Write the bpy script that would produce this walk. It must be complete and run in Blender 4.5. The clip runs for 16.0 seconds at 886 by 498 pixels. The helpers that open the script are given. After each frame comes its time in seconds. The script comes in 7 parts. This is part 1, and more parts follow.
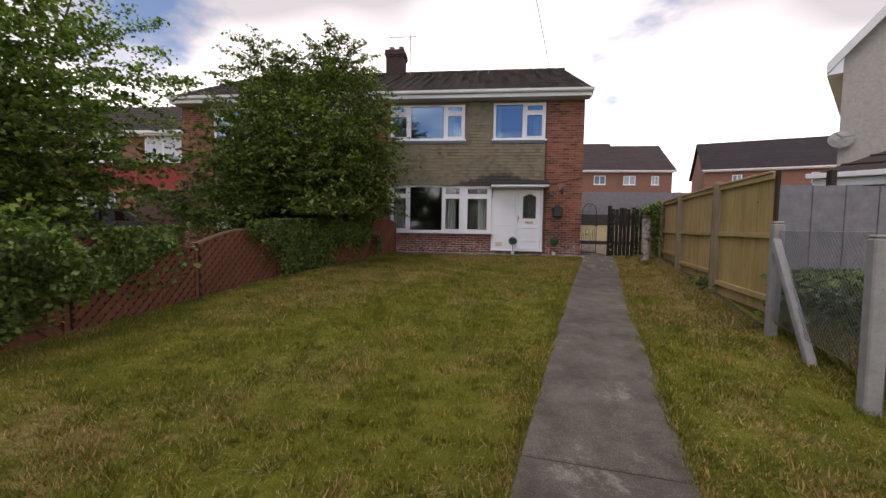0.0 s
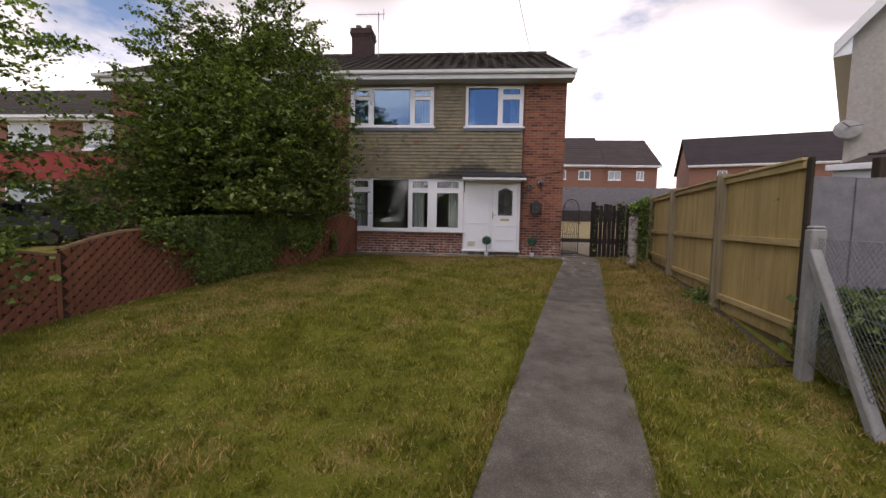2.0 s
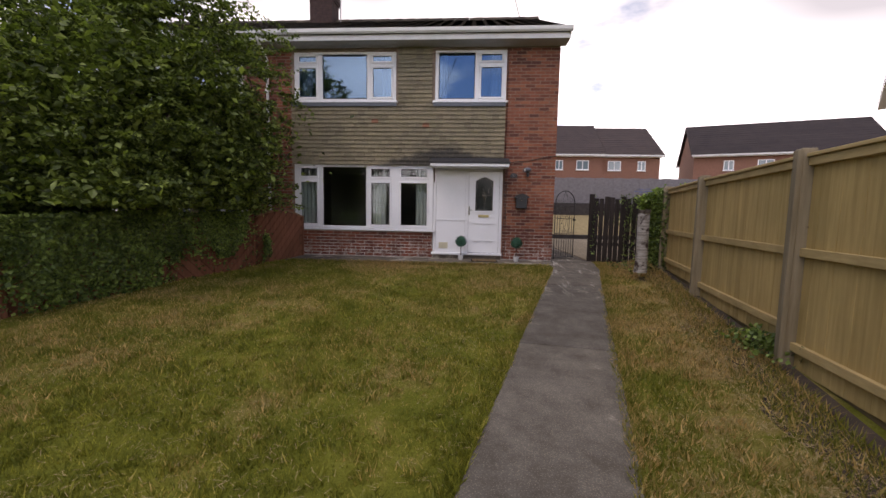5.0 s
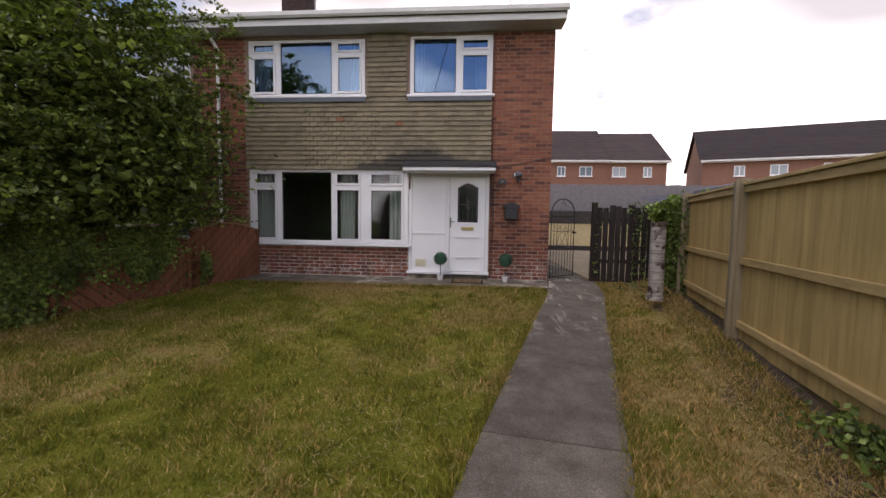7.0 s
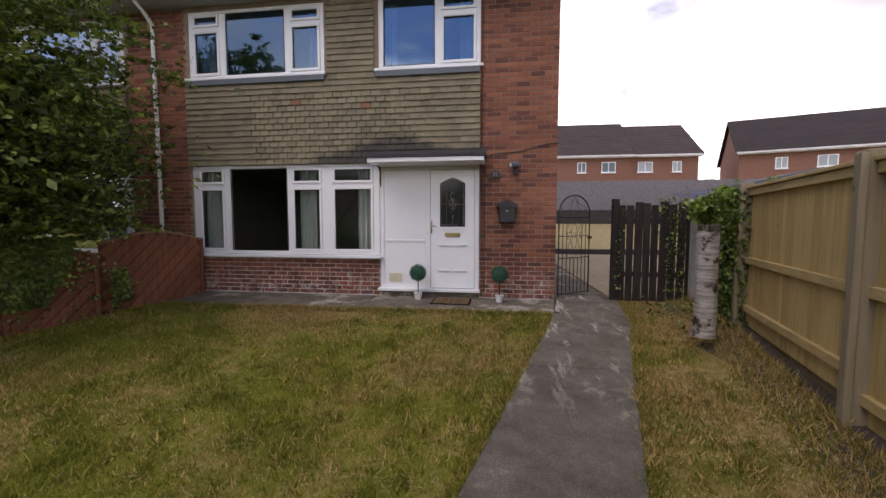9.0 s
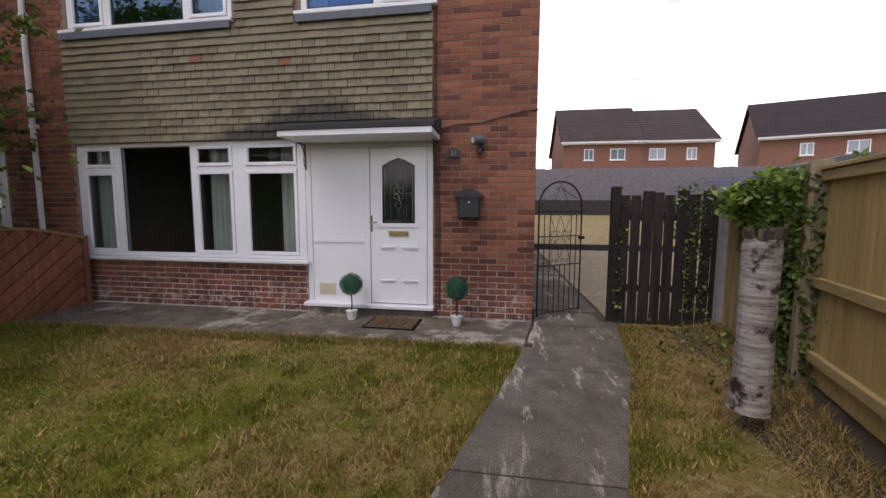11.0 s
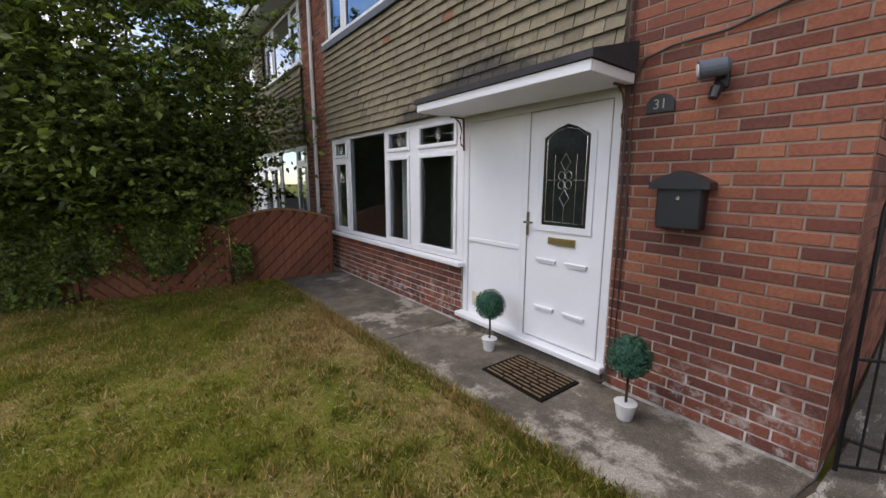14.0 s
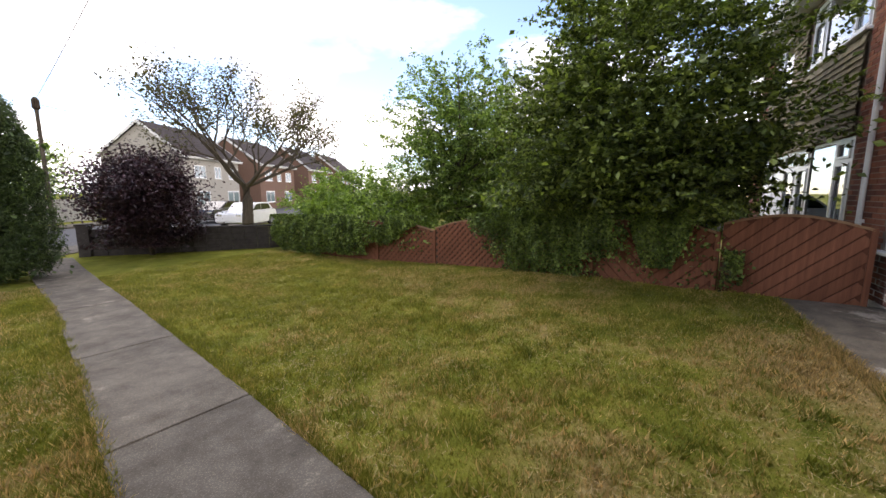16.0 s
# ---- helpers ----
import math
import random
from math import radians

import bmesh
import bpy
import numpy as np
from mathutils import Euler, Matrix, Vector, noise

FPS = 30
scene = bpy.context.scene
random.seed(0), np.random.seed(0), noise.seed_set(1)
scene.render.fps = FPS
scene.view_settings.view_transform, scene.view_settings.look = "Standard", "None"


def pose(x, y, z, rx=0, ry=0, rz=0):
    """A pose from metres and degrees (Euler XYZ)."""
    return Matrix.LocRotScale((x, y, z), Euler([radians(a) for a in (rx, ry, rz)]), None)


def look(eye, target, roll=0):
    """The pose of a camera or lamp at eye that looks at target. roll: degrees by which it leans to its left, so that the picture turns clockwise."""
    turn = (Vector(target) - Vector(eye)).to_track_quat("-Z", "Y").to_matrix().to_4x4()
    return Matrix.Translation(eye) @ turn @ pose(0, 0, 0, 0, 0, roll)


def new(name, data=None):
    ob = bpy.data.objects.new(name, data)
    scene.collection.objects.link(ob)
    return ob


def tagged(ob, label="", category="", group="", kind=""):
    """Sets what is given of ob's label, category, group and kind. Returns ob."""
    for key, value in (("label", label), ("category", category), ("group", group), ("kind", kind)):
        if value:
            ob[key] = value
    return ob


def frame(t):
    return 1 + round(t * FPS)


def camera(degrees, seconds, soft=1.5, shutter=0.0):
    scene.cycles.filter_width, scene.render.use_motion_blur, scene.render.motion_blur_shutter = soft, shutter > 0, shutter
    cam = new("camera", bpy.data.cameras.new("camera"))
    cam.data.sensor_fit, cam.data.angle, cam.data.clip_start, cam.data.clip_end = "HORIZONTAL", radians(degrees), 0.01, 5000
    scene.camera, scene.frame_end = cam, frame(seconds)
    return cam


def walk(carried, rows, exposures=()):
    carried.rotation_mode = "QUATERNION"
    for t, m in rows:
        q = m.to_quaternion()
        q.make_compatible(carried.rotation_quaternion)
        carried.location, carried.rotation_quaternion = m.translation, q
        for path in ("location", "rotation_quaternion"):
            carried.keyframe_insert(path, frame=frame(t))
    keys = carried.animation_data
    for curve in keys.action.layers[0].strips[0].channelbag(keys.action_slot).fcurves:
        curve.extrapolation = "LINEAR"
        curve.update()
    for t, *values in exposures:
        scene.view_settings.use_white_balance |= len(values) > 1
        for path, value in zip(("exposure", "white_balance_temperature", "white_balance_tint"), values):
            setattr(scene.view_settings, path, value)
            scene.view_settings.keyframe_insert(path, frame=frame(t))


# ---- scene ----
cam = camera(97.6, 16.0)
PATH = [
    (0, (0.26, -0.211, 1.691), (0.045, 1.774, 1.574), 0.9),
    (0.5, (0.329, 0.065, 1.685), (0.152, 2.052, 1.537), -0.2),
    (1, (0.523, 0.435, 1.716), (0.406, 2.426, 1.57), 0.7),
    (1.5, (0.625, 0.785, 1.739), (0.504, 2.775, 1.589), 0.9),
    (2, (0.73, 1.186, 1.787), (0.582, 3.176, 1.644), 1.1),
    (2.5, (0.913, 1.521, 1.768), (0.767, 3.511, 1.632), -0.5),
    (3, (1.078, 1.874, 1.812), (0.915, 3.863, 1.678), 0.9),
    (3.5, (1.138, 2.287, 1.836), (0.979, 4.274, 1.668), 0.9),
    (4, (1.186, 2.654, 1.842), (1.038, 4.64, 1.656), 1.1),
    (6.5, (1.728, 4.406, 2.022), (1.597, 6.395, 1.859), 1.0),
    (7, (1.837, 4.772, 2.02), (1.676, 6.76, 1.874), 0.9),
    (7.5, (1.973, 5.164, 2.049), (1.794, 7.151, 1.908), 0.9),
    (8, (2.122, 5.597, 2.026), (1.928, 7.583, 1.892), 0.4),
    (10.5, (2.831, 7.73, 2.162), (2.459, 9.687, 1.986), 0.5),
    (11, (2.996, 8.133, 2.145), (2.684, 10.099, 1.95), 0.2),
    (11.5, (3.162, 8.513, 2.208), (2.862, 10.479, 1.993), 0.9),
    (12, (3.231, 8.959, 2.227), (2.915, 10.92, 1.997), 0.9),
    (12.5, (3.353, 9.349, 2.264), (2.928, 11.286, 2.003), -0.3),
    (13, (3.563, 9.719, 2.267), (2.914, 11.592, 2.006), -0.1),
    (13.5, (3.608, 9.97, 2.31), (2.579, 11.657, 2.005), 1.1),
    (14, (3.568, 10.162, 2.34), (2.012, 11.37, 2.002), 0.2),
    (14.5, (3.632, 10.25, 2.31), (1.750, 10.839, 1.992), 0.0),
    (15, (3.673, 10.347, 2.298), (1.701, 10.459, 1.981), 0.5),
    (15.5, (3.763, 10.343, 2.301), (1.844, 9.879, 1.979), 0.9),
    (16, (3.826, 10.192, 2.233), (2.075, 9.271, 1.938), 0.0),
]
walk(cam, [(t, look(eye, target, roll)) for t, eye, target, roll in PATH],
     [(0, 0.74, 7050, 21), (4, 0.78, 7050, 23), (7, 0.90, 7050, 22), (12, 1.00, 6850, 21), (13, 1.10, 6800, 19), (14, 1.30, 6700, 16), (14.8, 1.68, 6750, 17), (16, 1.58, 6850, 17)])

# world: bright broken cloud over a pale blue sky
world = bpy.data.worlds.new("sky")
scene.world = world
world.use_nodes = True
wn, wl = world.node_tree.nodes, world.node_tree.links
wn.clear()
SUN_EL, SUN_AZ = radians(56), radians(208)
w_out = wn.new("ShaderNodeOutputWorld")
w_bg = wn.new("ShaderNodeBackground")
w_bg.inputs[1].default_value = 0.10
w_sky = wn.new("ShaderNodeTexSky")
w_sky.sky_type = "NISHITA"
w_sky.sun_disc = False
w_sky.sun_elevation, w_sky.sun_rotation = SUN_EL, SUN_AZ
w_sky.air_density, w_sky.dust_density, w_sky.ozone_density = 0.9, 0.25, 1.6
w_tc = wn.new("ShaderNodeTexCoord")
w_map = wn.new("ShaderNodeMapping")
w_map.inputs["Scale"].default_value = (1.0, 1.0, 2.2)
w_map.inputs["Location"].default_value = (0.35, 0.1, 0.0)
w_n = wn.new("ShaderNodeTexNoise")
w_n.inputs["Scale"].default_value, w_n.inputs["Detail"].default_value, w_n.inputs["Roughness"].default_value = 2.3, 7.0, 0.52
w_r = wn.new("ShaderNodeValToRGB")
w_r.color_ramp.elements[0].position, w_r.color_ramp.elements[1].position = 0.35, 0.44
w_n2 = wn.new("ShaderNodeTexNoise")
w_n2.inputs["Scale"].default_value, w_n2.inputs["Detail"].default_value = 1.1, 3.0
w_r2 = wn.new("ShaderNodeValToRGB")
w_r2.color_ramp.elements[0].position, w_r2.color_ramp.elements[0].color = 0.27, (4.3, 4.4, 4.7, 1)
w_r2.color_ramp.elements[1].position, w_r2.color_ramp.elements[1].color = 0.50, (12.6, 12.6, 12.9, 1)
w_mix = wn.new("ShaderNodeMix")
w_mix.data_type = "RGBA"
wl.new(w_tc.outputs["Generated"], w_map.inputs["Vector"])
wl.new(w_map.outputs[0], w_n.inputs["Vector"])
wl.new(w_map.outputs[0], w_n2.inputs["Vector"])
w_dot = wn.new("ShaderNodeVectorMath")
w_dot.operation = "DOT_PRODUCT"
w_dot.inputs[1].default_value = (0.03, 0.07, -0.16)
w_add = wn.new("ShaderNodeMath")
wl.new(w_tc.outputs["Generated"], w_dot.inputs[0])
wl.new(w_dot.outputs["Value"], w_add.inputs[0])
wl.new(w_n.outputs[0], w_add.inputs[1])
wl.new(w_add.outputs[0], w_r.inputs[0])
# clouds show greyer undersides towards the zenith
w_sep, w_up = wn.new("ShaderNodeSeparateXYZ"), wn.new("ShaderNodeMath")
w_up.operation = "MULTIPLY_ADD"
w_up.inputs[1].default_value = -0.42
wl.new(w_tc.outputs["Generated"], w_sep.inputs[0])
wl.new(w_sep.outputs[2], w_up.inputs[0])
wl.new(w_n2.outputs[0], w_up.inputs[2])
wl.new(w_up.outputs[0], w_r2.inputs[0])
wl.new(w_r.outputs[0], w_mix.inputs[0])
wl.new(w_sky.outputs[0], w_mix.inputs[6])
wl.new(w_r2.outputs[0], w_mix.inputs[7])
wl.new(w_mix.outputs[2], w_bg.inputs[0])
wl.new(w_bg.outputs[0], w_out.inputs[0])

sun = new("sun", bpy.data.lights.new("sun", "SUN"))
sun.data.energy, sun.data.angle, sun.data.color = 0.8, radians(40), (1.0, 0.96, 0.9)
sun.matrix_world = look((math.sin(SUN_AZ) * 30, math.cos(SUN_AZ) * 30, 30 * math.tan(SUN_EL)), (0, 0, 0))


# ---- materials ----
class Mat:
    """A small node builder round a Principled shader."""

    def __init__(self, name, rough=0.8, metal=0.0, spec=0.5):
        self.m = bpy.data.materials.new(name)
        self.m.use_nodes = True
        self.n, self.l = self.m.node_tree.nodes, self.m.node_tree.links
        self.b = self.n["Principled BSDF"]
        self.b.inputs["Roughness"].default_value = rough
        self.b.inputs["Metallic"].default_value = metal
        self.b.inputs["Specular IOR Level"].default_value = spec

    def coord(self, scale=(1, 1, 1), which="Object"):
        tc, mp = self.n.new("ShaderNodeTexCoord"), self.n.new("ShaderNodeMapping")
        mp.inputs["Scale"].default_value = scale
        self.l.new(tc.outputs[which], mp.inputs["Vector"])
        return mp.outputs[0]

    def world_coord(self, scale=(1, 1, 1)):
        g, mp = self.n.new("ShaderNodeNewGeometry"), self.n.new("ShaderNodeMapping")
        mp.inputs["Scale"].default_value = scale
        self.l.new(g.outputs["Position"], mp.inputs["Vector"])
        return mp.outputs[0]

    def noise(self, vec, scale, detail=4.0, rough=0.6):
        t = self.n.new("ShaderNodeTexNoise")
        t.inputs["Scale"].default_value, t.inputs["Detail"].default_value, t.inputs["Roughness"].default_value = scale, detail, rough
        self.l.new(vec, t.inputs["Vector"])
        return t.outputs[0]

    def ramp(self, fac, stops):
        r = self.n.new("ShaderNodeValToRGB")
        e = r.color_ramp.elements
        while len(e) < len(stops):
            e.new(0.5)
        for k, (p, c) in zip(e, stops):
            k.position, k.color = p, (*c, 1) if len(c) == 3 else c
        self.l.new(fac, r.inputs[0])
        return r.outputs[0]

    def mix(self, fac, a, b, mode="MIX"):
        x = self.n.new("ShaderNodeMix")
        x.data_type, x.blend_type = "RGBA", mode
        for v, i in ((fac, 0), (a, 6), (b, 7)):
            if isinstance(v, (int, float)):
                x.inputs[i].default_value = v
            elif isinstance(v, tuple):
                x.inputs[i].default_value = (*v, 1)
            else:
                self.l.new(v, x.inputs[i])
        return x.outputs[2]

    def math(self, op, a, b=0.0, clamp=False):
        x = self.n.new("ShaderNodeMath")
        x.operation, x.use_clamp = op, clamp
        for i, v in enumerate((a, b)):
            if isinstance(v, (int, float)):
                x.inputs[i].default_value = v
            else:
                self.l.new(v, x.inputs[i])
        return x.outputs[0]

    def rnd(self):
        """One random number a piece: by object, and by island within a joined mesh."""
        o, g = self.n.new("ShaderNodeObjectInfo"), self.n.new("ShaderNodeNewGeometry")
        return self.math("FRACT", self.math("ADD", o.outputs["Random"], g.outputs["Random Per Island"]))

    def color(self, c):
        if isinstance(c, tuple):
            self.b.inputs["Base Color"].default_value = (*c, 1)
        else:
            self.l.new(c, self.b.inputs["Base Color"])
        return self

    def rough(self, v):
        self.l.new(v, self.b.inputs["Roughness"])
        return self

    def bump(self, h, strength=0.3, dist=0.01):
        b = self.n.new("ShaderNodeBump")
        b.inputs["Strength"].default_value, b.inputs["Distance"].default_value = strength, dist
        self.l.new(h, b.inputs["Height"])
        self.l.new(b.outputs[0], self.b.inputs["Normal"])
        return self


def grad(m, lo, hi):
    """A value from 0 at height lo to 1 at height hi in the world."""
    g, s = m.n.new("ShaderNodeNewGeometry"), m.n.new("ShaderNodeSeparateXYZ")
    m.l.new(g.outputs["Position"], s.inputs[0])
    return m.math("DIVIDE", m.math("SUBTRACT", s.outputs[2], lo), hi - lo, True)


def plain(name, c, rough=0.6, metal=0.0, var=0.12, scale=6.0, bump=0.15, spec=0.5):
    m = Mat(name, rough, metal, spec)
    v = m.world_coord()
    a = m.noise(v, scale, 5)
    b = m.noise(v, scale * 9, 3)
    dark = tuple(x * (1 - 2 * var) for x in c)
    lite = tuple(min(1, x * (1 + var)) for x in c)
    col = m.ramp(a, [(0.3, dark), (0.7, lite)])
    col = m.mix(0.35, col, m.ramp(b, [(0.3, dark), (0.7, lite)]))
    m.color(col).bump(b, bump, 0.004)
    return m.m


def make_brick(name, stops, white=0.0):
    m = Mat(name, 0.88, 0, 0.25)
    v = m.world_coord()
    col = m.ramp(m.rnd(), stops)
    n1, n2 = m.noise(v, 1.3, 5), m.noise(v, 60, 4, 0.7)
    col = m.mix(0.75, col, m.ramp(n2, [(0.25, (0.5, 0.47, 0.45)), (0.7, (1.15, 1.12, 1.1))]), "MULTIPLY")
    col = m.mix(0.8, col, m.ramp(n1, [(0.35, (0.72, 0.68, 0.66)), (0.65, (1.12, 1.1, 1.08))]), "MULTIPLY")
    if white:
        n3 = m.noise(v, 7, 6, 0.75)
        low = m.math("SUBTRACT", 1.0, grad(m, 0.9, 1.32))
        f = m.math("MULTIPLY", m.ramp(n3, [(0.52, (0, 0, 0)), (0.62, (1, 1, 1))]), low)
        col = m.mix(m.math("MULTIPLY", f, white), col, (0.45, 0.42, 0.38))
    m.color(col).bump(n2, 0.5, 0.004)
    return m.m


BRICK = make_brick("red brick", [(0.0, (0.12, 0.052, 0.042)), (0.16, (0.17, 0.064, 0.045)), (0.4, (0.24, 0.093, 0.06)), (0.7, (0.285, 0.112, 0.068)), (0.9, (0.325, 0.138, 0.08)), (1.0, (0.20, 0.08, 0.056))])
BRICK_LOW = make_brick("red brick with lime bloom", [(0.0, (0.12, 0.052, 0.042)), (0.3, (0.20, 0.078, 0.052)), (0.7, (0.28, 0.105, 0.066)), (1.0, (0.16, 0.065, 0.052))], 0.85)
def make_mortar():
    m = Mat("mortar, pale with lime near the ground", 0.95, 0, 0.2)
    w = m.world_coord()
    n, b = m.noise(w, 5, 5, 0.7), m.noise(w, 60, 3)
    top = m.ramp(n, [(0.3, (0.20, 0.15, 0.115)), (0.7, (0.32, 0.25, 0.195))])
    low = m.ramp(n, [(0.35, (0.30, 0.27, 0.23)), (0.58, (0.66, 0.62, 0.56))])
    m.color(m.mix(grad(m, 1.0, 1.6), low, top)).bump(b, 0.4, 0.004)
    return m.m


MORTAR = make_mortar()


def make_tile(name, stops, moss=0.5, soot=False):
    m = Mat(name, 0.9, 0, 0.2)
    v = m.world_coord()
    col = m.ramp(m.rnd(), stops)
    n1, n2, n3 = m.noise(v, 0.9, 4), m.noise(v, 45, 4, 0.7), m.noise(v, 6, 5, 0.7)
    col = m.mix(0.7, col, m.ramp(n2, [(0.25, (0.6, 0.6, 0.58)), (0.7, (1.15, 1.15, 1.12))]), "MULTIPLY")
    col = m.mix(moss, col, m.ramp(n3, [(0.35, (0.9, 0.95, 0.82)), (0.55, (1, 1, 1)), (0.75, (0.6, 0.62, 0.6))]), "MULTIPLY")
    col = m.mix(0.6, col, m.ramp(n1, [(0.35, (0.8, 0.82, 0.8)), (0.65, (1.1, 1.08, 1.0))]), "MULTIPLY")
    if soot:
        g, sp = m.n.new("ShaderNodeNewGeometry"), m.n.new("ShaderNodeSeparateXYZ")
        m.l.new(g.outputs["Position"], sp.inputs[0])
        dx = m.math("ABSOLUTE", m.math("SUBTRACT", sp.outputs[0], 0.75))
        edge = m.math("ADD", m.math("MULTIPLY", dx, 0.26), m.math("SUBTRACT", sp.outputs[2], 3.42))
        patch = m.math("ADD", edge, m.math("MULTIPLY", m.math("SUBTRACT", n3, 0.5), 0.55))
        inside = m.math("LESS_THAN", sp.outputs[0], 2.13)
        f = m.math("MULTIPLY", m.math("MULTIPLY", m.ramp(patch, [(0.0, (0.9, 0.9, 0.9)), (0.16, (0, 0, 0))]), inside), m.math("GREATER_THAN", sp.outputs[0], -1.6))
        col = m.mix(f, col, (0.05, 0.047, 0.043))
    m.color(col).bump(n2, 0.4, 0.004)
    return m.m


TILE = make_tile("weathered hanging tile", [(0.0, (0.185, 0.158, 0.115)), (0.3, (0.235, 0.202, 0.145)), (0.7, (0.27, 0.232, 0.165)), (1.0, (0.205, 0.175, 0.13))], 0.6, True)
TILE_RED = make_tile("terracotta tile", [(0.0, (0.22, 0.105, 0.07)), (1.0, (0.26, 0.13, 0.085))])
ROOFT = make_tile("dark concrete roof tile", [(0.0, (0.05, 0.042, 0.038)), (0.5, (0.075, 0.062, 0.055)), (1.0, (0.10, 0.08, 0.068))], 0.7)
ROOF_FAR = make_tile("brown slate roof", [(0.0, (0.055, 0.045, 0.048)), (1.0, (0.085, 0.066, 0.066))], 0.3)

UPVC = plain("white upvc", (0.78, 0.79, 0.80), 0.32, var=0.03, scale=2, bump=0.02)
UPVC_DOOR = plain("white door panel", (0.80, 0.81, 0.82), 0.28, var=0.02, scale=3, bump=0.02)
SEAL = plain("black rubber seal", (0.02, 0.02, 0.02), 0.5)
GUTTER = plain("white plastic gutter", (0.70, 0.70, 0.68), 0.4, var=0.08, scale=3)
SOFFIT = plain("grey white soffit", (0.42, 0.42, 0.41), 0.6, var=0.1)
LEAD = plain("dark roofing felt", (0.035, 0.034, 0.036), 0.8, var=0.3, bump=0.5)
BLACK = plain("black painted iron", (0.014, 0.014, 0.015), 0.45, 0.3, bump=0.2)
BLACKP = plain("black plastic", (0.016, 0.017, 0.019), 0.4)
CABLE = plain("dark cable", (0.05, 0.035, 0.03), 0.6)
BRASS = plain("brass", (0.55, 0.45, 0.20), 0.3, 0.9, var=0.1)
RUST = plain("rusty iron", (0.13, 0.07, 0.04), 0.85, var=0.3, scale=20)
CHROME = plain("brushed chrome", (0.6, 0.58, 0.52), 0.25, 1.0, var=0.05)
POT = plain("glazed white pot", (0.72, 0.72, 0.70), 0.2, var=0.04)
TOPI = plain("dark green topiary foliage", (0.025, 0.10, 0.062), 0.7, var=0.35, scale=30)
STEM = plain("brown stem", (0.05, 0.03, 0.02), 0.9)
MATB = plain("black rubber mat", (0.010, 0.008, 0.007), 0.95, var=0.3, scale=20, spec=0.15)
COIR = plain("brown coir", (0.19, 0.125, 0.06), 0.95, var=0.3, scale=40, bump=0.6)
CURTAIN = plain("pale curtain cloth", (0.6, 0.6, 0.55), 0.9, var=0.1, scale=4)
BLIND = plain("white blind", (0.62, 0.64, 0.66), 0.8, var=0.03)
ROOM = plain("dim room plaster", (0.26, 0.24, 0.22), 0.9)
RENDERW = plain("pebbledash", (0.40, 0.375, 0.33), 0.95, var=0.12, scale=14, bump=0.8)
FARBRICK = plain("orange brick", (0.25, 0.122, 0.083), 0.9, var=0.14, scale=9, bump=0.3)
BROWNBRICK = plain("brown brick", (0.21, 0.125, 0.09), 0.9, var=0.14, scale=9, bump=0.3)
REDPANEL = plain("deep red cladding", (0.26, 0.03, 0.022), 0.75, var=0.14, scale=3)
GREYWOOD = plain("grey weathered boards", (0.21, 0.20, 0.21), 0.9, var=0.18, scale=8, bump=0.5)
CONCPOST = plain("pale concrete", (0.33, 0.32, 0.295), 0.92, var=0.14, scale=10, bump=0.6)
DARKWALL = plain("dark block wall", (0.055, 0.048, 0.045), 0.95, var=0.3, scale=5, bump=0.5)
ASPHALT = plain("asphalt", (0.075, 0.075, 0.08), 0.9, var=0.15, scale=20, bump=0.5)
RUBBER = plain("tyre rubber", (0.018, 0.018, 0.02), 0.8)
BROWNSHED = plain("brown painted shed boards", (0.10, 0.045, 0.032), 0.8, var=0.15, scale=3)
ALU = plain("dull aluminium", (0.25, 0.25, 0.26), 0.45, 0.8)
SHEDGREY = plain("grey shed roof", (0.10, 0.115, 0.135), 0.6)


def wood(name, a, b, knot, axis=2, rough=0.8, bump=0.3):
    m = Mat(name, rough, 0, 0.3)
    sc = [14, 14, 14]
    sc[axis] = 0.9
    v, w = m.world_coord(tuple(sc)), m.world_coord()
    grain, big, kn = m.noise(v, 1.6, 6, 0.65), m.noise(w, 1.2, 4), m.noise(w, 9, 3, 0.5)
    col = m.ramp(grain, [(0.3, a), (0.7, b)])
    col = m.mix(0.8, col, m.ramp(m.rnd(), [(0, (0.84, 0.82, 0.78)), (1, (1.12, 1.12, 1.12))]), "MULTIPLY")
    col = m.mix(0.6, col, m.ramp(big, [(0.3, (0.78, 0.8, 0.74)), (0.7, (1.12, 1.1, 1.05))]), "MULTIPLY")
    col = m.mix(m.ramp(kn, [(0.72, (0, 0, 0)), (0.78, (1, 1, 1))]), col, knot)
    m.color(col).bump(grain, bump, 0.004)
    return m.m


PINE = wood("treated pine boards", (0.38, 0.27, 0.105), (0.53, 0.39, 0.165), (0.13, 0.075, 0.03))
PINE_RAIL = wood("treated pine rail", (0.38, 0.28, 0.125), (0.53, 0.40, 0.19), (0.12, 0.07, 0.03), 1)
DIRTYPINE = wood("soil-stained boards", (0.10, 0.072, 0.04), (0.22, 0.16, 0.08), (0.05, 0.03, 0.02), 1)
OLDPOST = wood("sun-bleached post", (0.20, 0.16, 0.10), (0.31, 0.26, 0.18), (0.1, 0.07, 0.04))
DARKPOST = wood("dark stained wood and lattice gap shade", (0.03, 0.02, 0.013), (0.055, 0.04, 0.025), (0.02, 0.01, 0.01))
BLACKWOOD = wood("blackened old boards", (0.013, 0.010, 0.009), (0.042, 0.032, 0.028), (0.01, 0.01, 0.01), 2, 0.9, 0.7)
